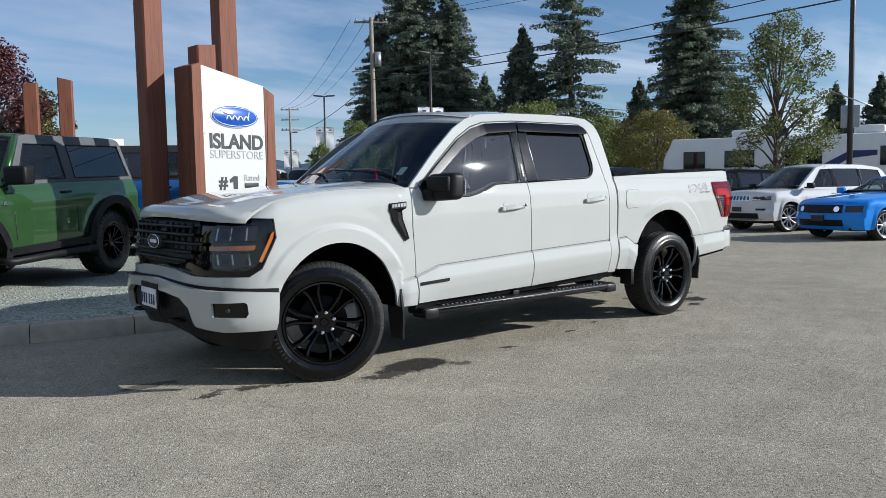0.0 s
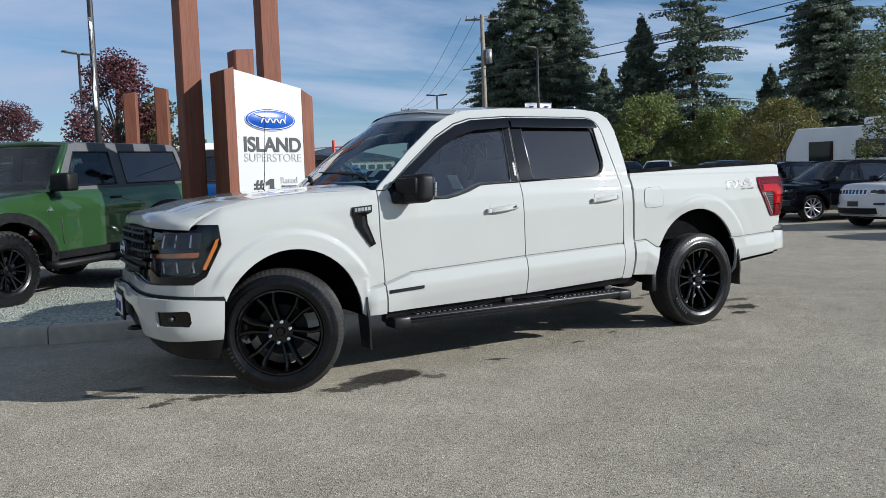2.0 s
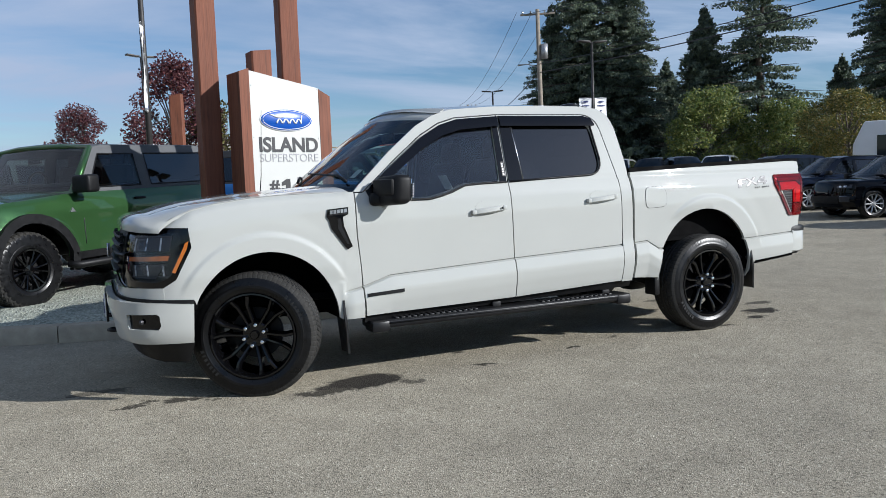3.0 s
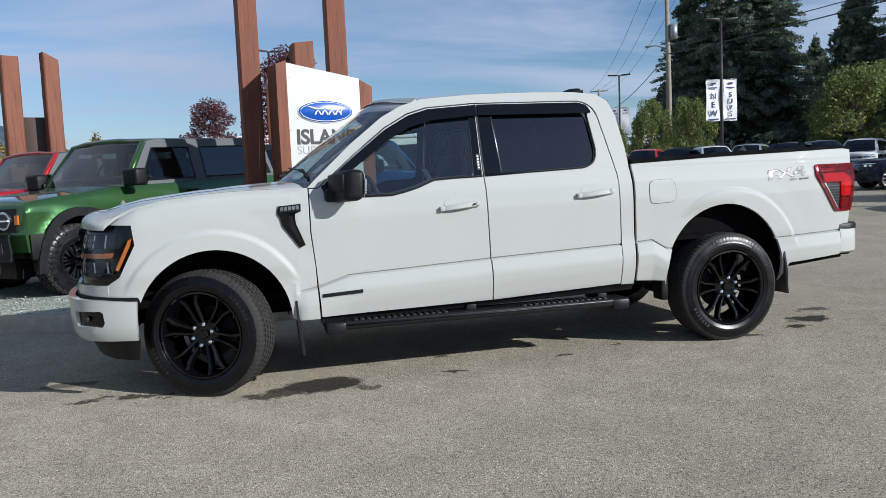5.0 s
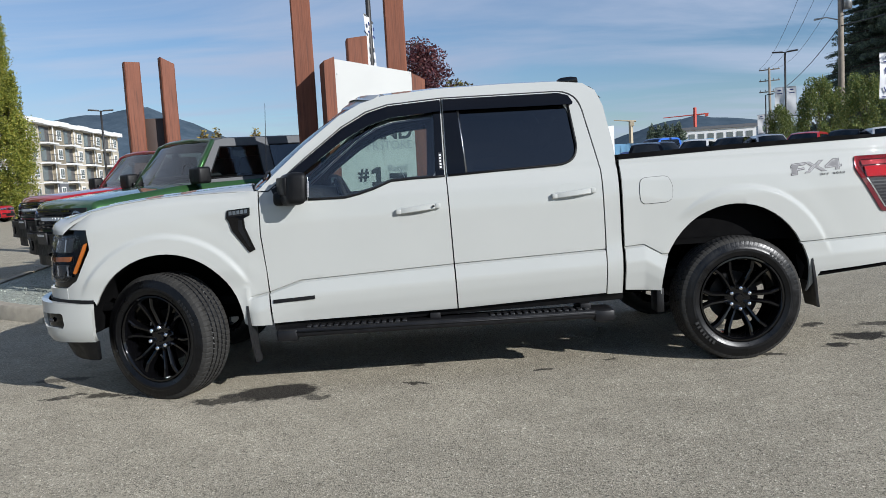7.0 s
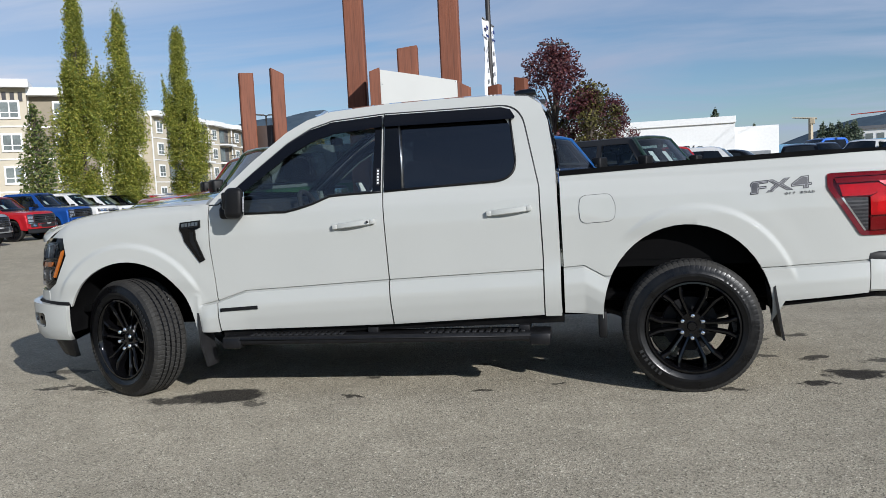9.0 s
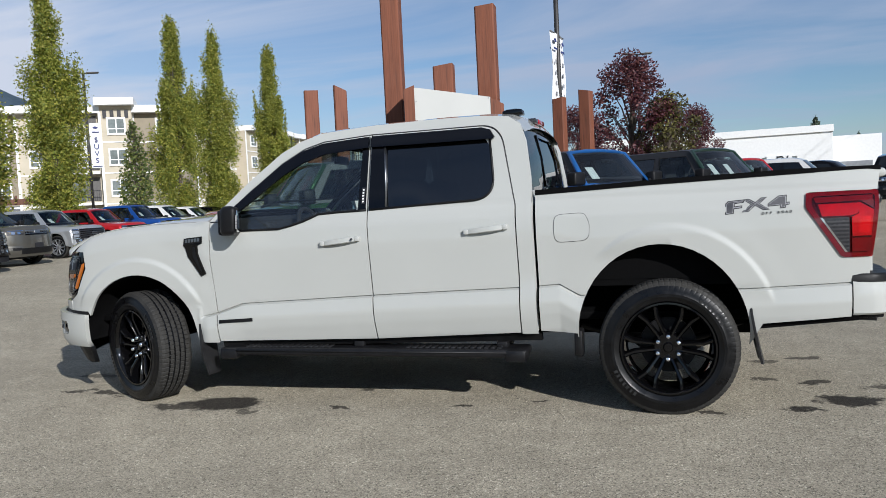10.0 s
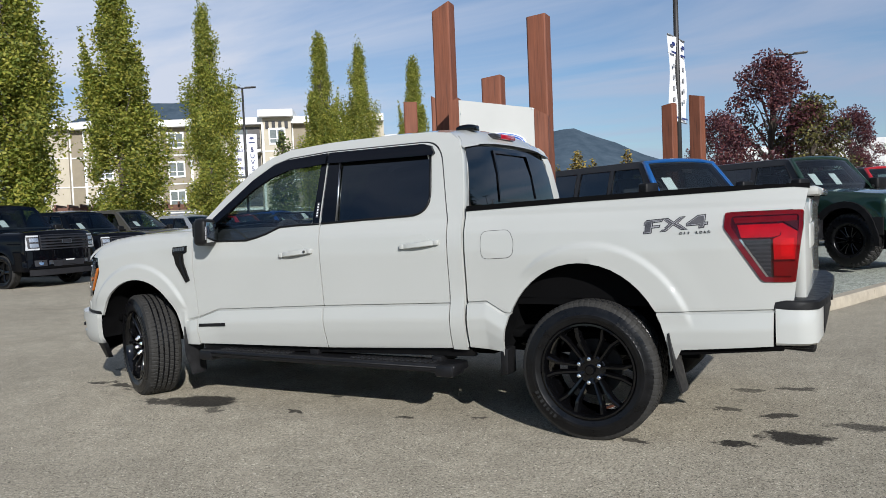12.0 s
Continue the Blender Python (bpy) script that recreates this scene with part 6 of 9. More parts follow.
    def nosep(y, z, out=0.0):
        """A point on the nose at half-breadth y and height z."""
        best = x_front
        for (xa, za), (xb, zb) in zip(top, top[1:]):
            if xa > 0 and min(za, zb) - 1e-6 <= z <= max(za, zb) + 1e-6 and abs(zb - za) > 1e-6:
                best = xa + (xb - xa) * (z - za) / (zb - za)
                break
        b = max(-1, min(1, y / half(best, z)))
        p = warp(best, b, z)
        p.x += out
        return p

    def tailp(y, z, out=0.0):
        best = x_back
        for (xa, za), (xb, zb) in zip(top, top[1:]):
            if xa < 0 and min(za, zb) - 1e-6 <= z <= max(za, zb) + 1e-6 and abs(zb - za) > 1e-6:
                best = xa + (xb - xa) * (z - za) / (zb - za)
        b = max(-1, min(1, y / half(best, z)))
        p = warp(best, b, z)
        p.x -= out
        return p

    for nm, y0, y1, z0, z1, mt_, out in spec["front"]:
        for sgn in ((1, -1) if y0 > 0 else (1,)):
            shape = [(y0, z0), (y1, z0), (y1, z1), (y0, z1)]
            if nm in ("fog_lamp", "headlamp") and abs((y1 - y0) - (z1 - z0)) < 0.05:
                shape = arc((y0 + y1) / 2, (z0 + z1) / 2, (y1 - y0) / 2, (y1 - y0) / 2, 0, 360, 20)[:-1]
            bm = sheet(shape, lambda u, v, d: nosep(u * sgn, v, out + d), cell=0.12, thick=0.02, flip=True)
            part(nm, bm, mt_, t)
    for nm, y0, y1, z0, z1, mt_, out in spec["rear"]:
        for sgn in ((1, -1) if y0 > 0 else (1,)):
            bm = sheet([(y0, z0), (y1, z0), (y1, z1), (y0, z1)], lambda u, v, d: tailp(u * sgn, v, out + d), cell=0.12, thick=0.02)
            part(nm, bm, mt_, t)
    for nm, poly, mt_, out in g("side_bits", ()):
        bm = sheet(poly, lambda u, v, d: warp(u, -1, v, out + d), cell=0.2, thick=abs(out) + 0.004)
        part(nm, bm.copy(), mt_, t)
        part(nm, mirrored(bm), mt_, t)
        bm.free()
    if g("flare"):
        for cx in (xf, xr):
            a0, a1 = -8, 188
            ring = arc(cx, r, ar + 0.09, ar + 0.09, a0, a1, 16) + arc(cx, r, ar - 0.01, ar - 0.01, a1, a0, 16)
            bm = sheet(ring, lambda u, v, d: warp(u, -1, v, 0.05 + d), cell=0, thick=0.06)
            part("fender_flare", bm.copy(), M_BLACK, t)
            part("fender_flare", mirrored(bm), M_BLACK, t)
            bm.free()
    mx, mz = cab[0][0] - g("mirror_back", 0.32), belt + 0.06
    for sgn in (1, -1):
        mk = g("mirror_big", 1.0)
        mb = box((mx, sgn * (w2 + 0.10), mz + 0.03), (0.13 * mk, 0.20 * mk, 0.15 * mk), 0.035, seg=3)
        add_box(mb, (mx, sgn * (w2 - 0.03), mz - 0.02), (0.06, 0.14, 0.05), 0.01)
        part("door_mirror", mb, g("mirror", M_BLACK), t)
    for x in g("handles", (0.1, -0.75)):
        for sgn in (1, -1):
            part("door_handle", box((x, sgn * (half(x, belt - 0.12) + 0.012), belt - 0.12), (0.17, 0.03, 0.028), 0.008), g("handle_mat", paint_m), t)
    for x in g("seams", ()):
        for sgn in (1, -1):
            part("door_seam", tube([(x, sgn * (half(x, z) + 0.001), z) for z in (sill + 0.12, 0.7, 0.9, belt - 0.01)], 0.006, 4), M_INK, t)
    meshes = spec["wheel"]
    sc = r / g("mesh_r", 0.37)
    for cx in (xf, xr):
        for sgn in (1, -1):
            wm = Matrix.Translation((cx, sgn * (w2 - 0.15), r)) @ (Matrix.Rotation(math.pi, 4, "Z") if sgn > 0 else Matrix.Identity(4)) @ Matrix.Diagonal((sc, 1, sc, 1))
            put_wheel(t, wm, meshes)
    if g("sticker"):
        (xa, za), (xb, zb) = cab[0], cab[1]
        for u, wd in g("sticker"):
            p = cabin(xa + (xb - xa) * 0.36, u, za + (zb - za) * 0.36)
            ang = math.atan2(zb - za, xb - xa)
            sb = box(p + Vector((-0.02, 0, 0.0)), (0.24, wd, 0.004), 0.0, Matrix.Rotation(-ang, 4, "Y"))
            part("price_sheet", sb, M_WHITEPLATE, t, "white price sheet behind the windscreen")
    return t


M_SKID = plain("grey_valance_plastic", (0.020, 0.020, 0.022), 0.7, vary=0.15, spec=0.08)


def offroader(paint_m, roof_m, doors):
    wb = 2.95 if doors == 4 else 2.52
    f, b = wb / 2, -wb / 2
    wins = [[(f - 0.88, 1.26), (f - 1.74, 1.26), (f - 1.74, 1.655), (f - 1.15, 1.655)]]
    if doors == 4:
        wins += [[(f - 1.84, 1.26), (f - 2.56, 1.26), (f - 2.56, 1.655), (f - 1.84, 1.655)], [(f - 2.68, 1.26), (b - 0.62, 1.26), (b - 0.55, 1.655), (f - 2.68, 1.655)]]
    else:
        wins += [[(f - 1.92, 1.26), (b - 0.60, 1.26), (b - 0.52, 1.655), (f - 1.92, 1.655)]]
    return dict(category="off-road car", ease=0.06, cab_ease=0.06, roll=0.04, clear=True, doors=doors, mirror_back=0.08, mirror_big=1.35, pillar=paint_m, paint=paint_m, top=roof_m, width=1.92, wheelbase=wb, wheel_r=0.415, mesh_r=0.415, gap=0.10, sill=0.50, belt=1.22, shoulder=0.03, nose=0.10, tail=0.06, crown=0.035, tumble=0.14, bow=0.05,
                upper=[(f + 0.68, 0.58), (f + 0.70, 0.80), (f + 0.68, 1.06), (f + 0.62, 1.115), (f - 0.56, 1.205), (b - 0.70, 1.22), (b - 0.72, 0.80), (b - 0.70, 0.55)],
                cabin=[(f - 0.64, 1.21), (f - 1.05, 1.735), (f - 1.24, 1.765), (b - 0.50, 1.755), (b - 0.60, 1.715), (b - 0.68, 1.21)],
                windows=wins, wheel=W_OFF, flare=True, frame=True, handles=(f - 1.62,) if doors == 2 else (f - 1.62, f - 2.45), handle_mat=M_BLACK, seams=(f - 0.74, f - 1.80) if doors == 2 else (f - 0.74, f - 1.80, f - 2.62),
                front=[("grille", -0.86, 0.86, 0.80, 1.05, M_BLACK, 0.012), ("headlamp", 0.60, 0.80, 0.825, 1.025, M_CHROME, 0.03), ("fog_lamp", 0.624, 0.776, 0.849, 1.001, M_INK, 0.036), ("lamp_strip", 0.62, 0.78, 0.917, 0.933, M_WHITEPLATE, 0.044), ("lamp_bar", -0.58, 0.58, 0.917, 0.938, M_STEEL, 0.03)]
                + [("grille_bar", -0.55, 0.55, z_, z_ + 0.02, M_GLOSS, 0.026) for z_ in (0.825, 0.87, 0.965, 1.01)] + [("name_bar", -0.30 + 0.10 * k_, -0.24 + 0.10 * k_, 0.908, 0.948, M_WHITEPLATE, 0.040) for k_ in range(7)]
                + [("bumper", -0.90, 0.90, 0.50, 0.76, M_BLACK, 0.14), ("bumper_lip", -0.86, 0.86, 0.76, 0.785, M_SKID, 0.10), ("fog_recess", 0.54, 0.80, 0.58, 0.70, M_INK, 0.146), ("fog_lamp", 0.62, 0.72, 0.59, 0.69, M_CHROME, 0.16), ("tow_hook", 0.34, 0.42, 0.56, 0.68, M_DARKSTEEL, 0.19), ("skid_plate", -0.60, 0.60, 0.36, 0.49, M_DARKSTEEL, 0.06),
                   ("marker_lamp", 0.845, 0.885, 0.88, 0.98, M_AMBER, 0.02), ("plate_holder", -0.16, 0.16, 0.64, 0.78, M_INK, 0.165), ("plate_bar", -0.11, 0.11, 0.735, 0.76, M_WHITEPLATE, 0.172)],
                rear=[("tail_light", 0.80, 0.90, 0.86, 1.12, M_RED, 0.02), ("bumper", -0.88, 0.88, 0.52, 0.72, M_BLACK, 0.10)],
                side_bits=[("bumper_wrap", [(f + 0.66, 0.50), (f + 0.66, 0.77), (f + 0.40, 0.77), (f + 0.53, 0.50)], M_BLACK, 0.03), ("rock_rail", [(f - 0.55, 0.46), (f - 0.55, 0.54), (b + 0.55, 0.54), (b + 0.55, 0.46)], M_BLACK, 0.05)])


def suv(paint_m, h=1.75, length=4.8, wb=2.9, wheel=None, width=1.94, roof=None, hood=1.08, lights=None, seven=False):
    f, b = wb / 2, -wb / 2
    fo, ro = (length - wb) * 0.46, (length - wb) * 0.54
    bz = h * 0.63
    front = [("headlamp", 0.50, 0.90, hood - 0.24, hood - 0.09, M_INK, 0.012), ("lamp_strip", 0.50, 0.88, hood - 0.125, hood - 0.10, M_CHROME, 0.024), ("projector", 0.60, 0.68, hood - 0.215, hood - 0.14, M_CHROME, 0.022), ("projector", 0.74, 0.82, hood - 0.215, hood - 0.14, M_CHROME, 0.022), ("grille_bar", -0.45, 0.45, hood - 0.13, hood - 0.11, lights or M_STEEL, 0.024), ("grille_bar", -0.45, 0.45, hood - 0.21, hood - 0.195, lights or M_STEEL, 0.024), ("emblem", -0.10, 0.10, hood - 0.20, hood - 0.125, M_STEEL, 0.035), ("grille", -0.46, 0.46, hood - 0.26, hood - 0.08, M_GLOSS, 0.012), ("lower_grille", -0.62, 0.62, 0.38, 0.56, M_BLACK, 0.015), ("plate_holder", -0.17, 0.17, 0.56, 0.70, M_INK, 0.03), ("fog_lamp", 0.62, 0.84, 0.50, 0.58, M_BLACK, 0.012)]
    if paint_m is P_BLACKP and h < 1.7:
        front = [("headlamp", 0.56, 0.88, hood - 0.19, hood - 0.10, M_GREYLENS, 0.010), ("projector", 0.62, 0.67, hood - 0.17, hood - 0.125, M_ALU, 0.018), ("projector", 0.73, 0.78, hood - 0.165, hood - 0.12, M_ALU, 0.018), ("lower_grille", -0.62, 0.62, 0.40, 0.60, M_BLACK, 0.015), ("side_intake", 0.66, 0.88, 0.44, 0.58, M_INK, 0.014), ("intake_bar", 0.66, 0.88, 0.585, 0.60, M_STEEL, 0.018), ("marker_lamp", 0.90, 0.96, 0.60, 0.635, M_AMBER, 0.012)]
    if seven:
        front = [("headlamp", 0.50, 0.88, hood - 0.225, hood - 0.125, M_INK, 0.012), ("lamp_strip", 0.50, 0.70, hood - 0.215, hood - 0.20, M_CHROME, 0.022), ("projector", 0.54, 0.62, hood - 0.195, hood - 0.135, M_GREYLENS, 0.022), ("projector", 0.66, 0.74, hood - 0.195, hood - 0.135, M_GREYLENS, 0.022), ("marker_lamp", 0.80, 0.875, hood - 0.20, hood - 0.14, M_AMBERDIM, 0.02),
                 ("grille", -0.46, 0.46, hood - 0.245, hood - 0.10, paint_m, 0.012), ("lower_grille", -0.66, 0.66, 0.36, 0.50, M_BLACK, 0.02), ("lower_lip", -0.60, 0.60, 0.325, 0.35, M_STEEL, 0.03), ("plate_holder", -0.17, 0.17, 0.54, 0.66, M_INK, 0.03), ("fog_lamp", 0.60, 0.80, 0.575, 0.625, M_INK, 0.016)]
        front += [("grille_slot", -0.43 + k * 0.125, -0.33 + k * 0.125, hood - 0.235, hood - 0.105, M_CHROME, 0.022) for k in range(7)]
        front += [("grille_opening", -0.405 + k * 0.125, -0.355 + k * 0.125, hood - 0.22, hood - 0.12, M_INK, 0.03) for k in range(7)]
    return dict(category="car", paint=paint_m, top=roof or paint_m, width=width, wheelbase=wb, wheel_r=0.37, gap=0.055, sill=0.32, belt=bz, shoulder=0.07, nose=0.32, tail=0.16, crown=0.05, tumble=0.22, bow=0.12,
                upper=[(f + fo - 0.06, 0.30), (f + fo, 0.45), (f + fo, 0.70), (f + fo - 0.05, hood - 0.08), (f + fo - 0.18, hood - 0.01), (f - 0.35, bz - 0.01), (b - ro + 0.14, bz + 0.02), (b - ro + 0.03, 0.85), (b - ro, 0.62), (b - ro + 0.05, 0.34)],
                cabin=[(f - 0.22, bz - 0.01), (f - 1.02, h - 0.07), (f - 1.45, h - 0.005), (b + 0.15, h - 0.02), (b - ro + 0.50, h - 0.10), (b - ro + 0.16, bz)],
                windows=[[(f - 0.66, bz + 0.05), (f - 1.55, bz + 0.05), (f - 1.55, h - 0.12), (f - 1.10, h - 0.14)], [(f - 1.64, bz + 0.05), (f - 2.45, bz + 0.06), (f - 2.50, h - 0.13), (f - 1.64, h - 0.12)], [(f - 2.56, bz + 0.06), (b - ro + 0.48, bz + 0.08), (b - ro + 0.62, h - 0.17), (f - 2.60, h - 0.13)]],
                wheel=wheel or W_SILVER, handles=(f - 1.45, f - 2.35), seams=(f - 0.50, f - 1.60, f - 2.48), front=front,
                rear=[("tail_light", 0.55, 0.90, 0.86, 1.0, M_RED, 0.015), ("plate", -0.16, 0.16, 0.70, 0.80, M_WHITEPLATE, 0.02)],
                side_bits=[("cladding", [(f - 0.46, 0.33), (f - 0.46, 0.42), (b + 0.46, 0.42), (b + 0.46, 0.33)], M_BLACK, 0.012)])


def pickup(paint_m, h=1.9, length=5.5, wb=3.3, width=2.0, wheel=None, hood=1.18, lights=None):
    f, b = wb / 2, -wb / 2
    fo, ro = (length - wb) * 0.44, (length - wb) * 0.56
    bz = h * 0.66
    return dict(category="pickup truck", paint=paint_m, width=width, wheelbase=wb, wheel_r=0.40, gap=0.08, sill=0.42, belt=bz, shoulder=0.06, nose=0.20, tail=0.06, crown=0.045, tumble=0.19, bow=0.08,
                upper=[(f + fo - 0.02, 0.40), (f + fo, 0.55), (f + fo - 0.02, 0.85), (f + fo - 0.05, hood - 0.06), (f + fo - 0.14, hood), (f - 0.40, bz - 0.01), (f - 2.55, bz), (f - 2.60, bz + 0.02), (b - ro, bz + 0.02), (b - ro, 0.70), (b - ro + 0.02, 0.55)],
                cabin=[(f - 0.34, bz - 0.01), (f - 0.98, h - 0.07), (f - 1.25, h - 0.01), (f - 2.30, h - 0.02), (f - 2.46, h - 0.08), (f - 2.55, bz)],
                windows=[[(f - 0.70, bz + 0.05), (f - 1.45, bz + 0.05), (f - 1.45, h - 0.12), (f - 1.05, h - 0.14)], [(f - 1.55, bz + 0.05), (f - 2.38, bz + 0.06), (f - 2.32, h - 0.12), (f - 1.55, h - 0.12)]],
                wheel=wheel or W_BLACK, handles=(f - 1.40, f - 2.25), seams=(f - 0.52, f - 1.50, f - 2.50), mirror=M_BLACK,
                front=[("grille", -0.66, 0.66, hood - 0.42, hood - 0.07, M_INK, 0.02)] + [("grille_bar", -0.64, 0.64, hood - 0.11 - 0.068 * k, hood - 0.085 - 0.068 * k, M_GLOSS, 0.035) for k in range(5)]
                + [("emblem", -0.13, 0.13, hood - 0.29, hood - 0.19, M_STEEL, 0.050), ("emblem_field", -0.115, 0.115, hood - 0.278, hood - 0.202, M_INK, 0.056), ("headlamp", 0.68, 0.97, hood - 0.43, hood - 0.07, M_INK, 0.018),
                   ("lamp_strip", 0.69, 0.955, hood - 0.115, hood - 0.080, lights or M_CHROME, 0.03), ("lamp_strip", 0.69, 0.955, hood - 0.42, hood - 0.385, lights or M_CHROME, 0.03), ("lamp_strip", 0.918, 0.955, hood - 0.385, hood - 0.115, lights or M_CHROME, 0.03),
                   ("projector", 0.70, 0.87, hood - 0.235, hood - 0.145, M_ALU, 0.026), ("projector", 0.70, 0.87, hood - 0.360, hood - 0.270, M_ALU, 0.026),
                   ("bumper", -0.97, 0.97, 0.46, hood - 0.45, paint_m, 0.06), ("bumper_opening", -0.42, 0.42, 0.50, 0.64, M_INK, 0.068), ("plate_holder", -0.17, 0.17, 0.53, 0.66, M_INK, 0.085), ("plate_bar", -0.12, 0.12, 0.625, 0.65, M_WHITEPLATE, 0.092), ("fog_recess", 0.58, 0.84, 0.52, 0.66, M_INK, 0.068), ("fog_lamp", 0.66, 0.76, 0.545, 0.645, M_CHROME, 0.078), ("tow_eye", 0.44, 0.54, 0.55, 0.64, M_STEEL, 0.074), ("valance", -0.92, 0.92, 0.30, 0.455, M_SKID, 0.02)],
                rear=[("tail_light", 0.82, 0.96, 0.85, 1.20, M_RED, 0.015), ("bumper", -0.94, 0.94, 0.50, 0.68, M_DARKSTEEL, 0.08)],
                side_bits=[("running_board", [(f - 0.50, 0.36), (f - 0.50, 0.42), (f - 2.5, 0.42), (f - 2.5, 0.36)], M_BLACK, 0.06)])


def coupe(paint_m):
    f, b = 1.36, -1.36
    return dict(category="sports car", paint=paint_m, width=1.88, wheelbase=2.72, wheel_r=0.345, gap=0.045, sill=0.24, belt=0.98, shoulder=0.08, nose=0.30, tail=0.15, crown=0.05, tumble=0.24, bow=0.15,
                upper=[(f + 0.86, 0.24), (f + 0.94, 0.36), (f + 0.95, 0.60), (f + 0.90, 0.80), (f + 0.72, 0.87), (f - 0.55, 0.99), (b - 0.40, 1.02), (b - 1.0, 1.04), (b - 1.08, 0.95), (b - 1.04, 0.60), (b - 1.0, 0.30)],
                cabin=[(f - 0.55, 0.98), (f - 1.30, 1.34), (f - 1.60, 1.385), (b + 0.60, 1.36), (b - 0.05, 1.22), (b - 0.55, 1.02)],
                windows=[[(f - 1.0, 1.03), (b + 0.70, 1.04), (b + 0.78, 1.28), (f - 1.50, 1.30), (f - 1.36, 1.26)]], wheel=W_SILVER, handles=(b + 0.85,), seams=(f - 0.60, b + 0.62), mirror=paint_m,
                front=[("grille", -0.56, 0.56, 0.60, 0.78, M_BLACK, 0.012), ("fog_lamp", 0.40, 0.52, 0.63, 0.75, M_CHROME, 0.03), ("headlamp", 0.62, 0.88, 0.62, 0.76, M_GREYLENS, 0.012), ("lower_grille", -0.58, 0.58, 0.32, 0.46, M_BLACK, 0.012), ("plate_holder", -0.17, 0.17, 0.42, 0.55, M_INK, 0.03)],
                rear=[("tail_light", 0.35, 0.80, 0.76, 0.92, M_RED, 0.015)])


P_GREEN = paint("leaf_green_paint", (0.038, 0.098, 0.032), 0.55)
P_BLUE = paint("bright_blue_paint", (0.012, 0.080, 0.25), 0.25)
P_DGREEN = paint("dark_green_paint", (0.010, 0.028, 0.018), 0.2)
P_RED = paint("red_paint", (0.36, 0.012, 0.018), 0.2)
P_CWHITE = paint("white_paint", (0.58, 0.58, 0.57))
P_MBLUE = paint("vivid_blue_paint", (0.005, 0.21, 0.68))
P_BLACKP = paint("black_paint", (0.0018, 0.002, 0.003), 0.0, 1.29)
P_GREY = paint("dark_grey_paint", (0.10, 0.095, 0.082), 0.5)
P_SILVER = paint("silver_paint", (0.42, 0.43, 0.44), 0.6)
P_RBLUE = paint("deep_blue_paint", (0.010, 0.06, 0.26), 0.3)
P_NAVY = paint("navy_paint", (0.008, 0.012, 0.025), 0.1, 1.38)
M_SOFTTOP = plain("grey_hardtop", (0.075, 0.078, 0.082), 0.6, vary=0.15, scale=10)
M_BLACKTOP = plain("black_hardtop", (0.020, 0.020, 0.022), 0.55, vary=0.15, scale=10)


def see_through(spec):
    spec["clear"] = True
    return spec


def put(x, y, z, az):
    return pose(x, y, z, 0, 0, az)


s_ = offroader(P_GREEN, M_SOFTTOP, 2)
s_["side_bits"] = s_["side_bits"] + [("fender_badge", [(s_["wheelbase"] / 2 - 0.55, 1.0), (s_["wheelbase"] / 2 - 0.62, 1.0), (s_["wheelbase"] / 2 - 0.585, 1.05)], M_STEEL, 0.012)]
green_car = build_car("off_road_car", "metallic green two-door off-road car with grey hardtop on gravel", s_, pose(-1.207, 5.049, 0.20, 0, 2.0, 222.1), "off-road cars on the island")
for sg in (1, -1):
    reach = s_["wheelbase"] / 2
    part("side_step", tube([(reach - 0.48, sg * 0.94, 0.42), (reach - 0.56, sg * 1.03, 0.40), (0.5 - reach, sg * 1.03, 0.40), (0.42 - reach, sg * 0.94, 0.42)], 0.042, 10), M_BLACK, green_car, "black tubular side step")
s_ = offroader(P_BLUE, M_BLACKTOP, 4); s_["sticker"] = [(-0.62, 0.20)]
build_car("off_road_car", "bright blue four-door off-road car with black top on gravel", s_, put(2.308, 7.70, 0.275, -32), "off-road cars on the island")
s_ = offroader(P_DGREEN, M_BLACKTOP, 4); s_["sticker"] = [(-0.62, 0.18), (0.0, 0.16)]
build_car("off_road_car", "very dark green four-door off-road car on gravel", s_, put(4.238, 9.79, 0.275, -32), "off-road cars on the island")
s_ = offroader(P_RED, M_SOFTTOP, 4)
build_car("off_road_car", "red four-door off-road car with grey hardtop on gravel", s_, put(-2.70, 8.05, 0.22, 222), "off-road cars on the island")
s_ = offroader(P_RED, M_BLACKTOP, 4); s_["sticker"] = [(-0.62, 0.18)]
build_car("off_road_car", "red four-door off-road car behind the dark green one", s_, put(5.4, 15.7, 0.25, -32), "off-road cars on the island")

build_car("white_wagon", "white four-wheel-drive wagon with chrome slotted grille on asphalt", see_through(suv(P_CWHITE, 1.75, 4.82, 2.915, W_SILVER, 1.94, hood=1.06, seven=True)), put(18.54, 5.00, lot_rise(18.54, 5.0), 160.5))
build_car("sports_car", "bright blue low sports coupe parked on asphalt", see_through(coupe(P_MBLUE)), put(16.7, 2.05, 0, 162))
build_car("dark_suv", "glossy black rounded wagon with silver wheels on asphalt", see_through(suv(P_BLACKP, 1.66, 4.85, 2.9, W_SILVER, 1.95, hood=1.0)), put(19.6, 8.35, lot_rise(19.6, 8.35), 160.5))
build_car("dark_suv", "dark navy hatchback with chrome window line on asphalt", see_through(suv(P_NAVY, 1.62, 4.6, 2.75, W_SILVER, 1.86, hood=0.98)), put(21.0, 11.6, lot_rise(21.0, 11.6), 160.5))
build_car("dark_suv", "black wagon in the far row on asphalt", suv(P_NAVY, 1.68, 4.6, 2.75, W_SILVER, 1.86, hood=1.0), put(23.3, 16.2, lot_rise(23.3, 16.2), 160.5))

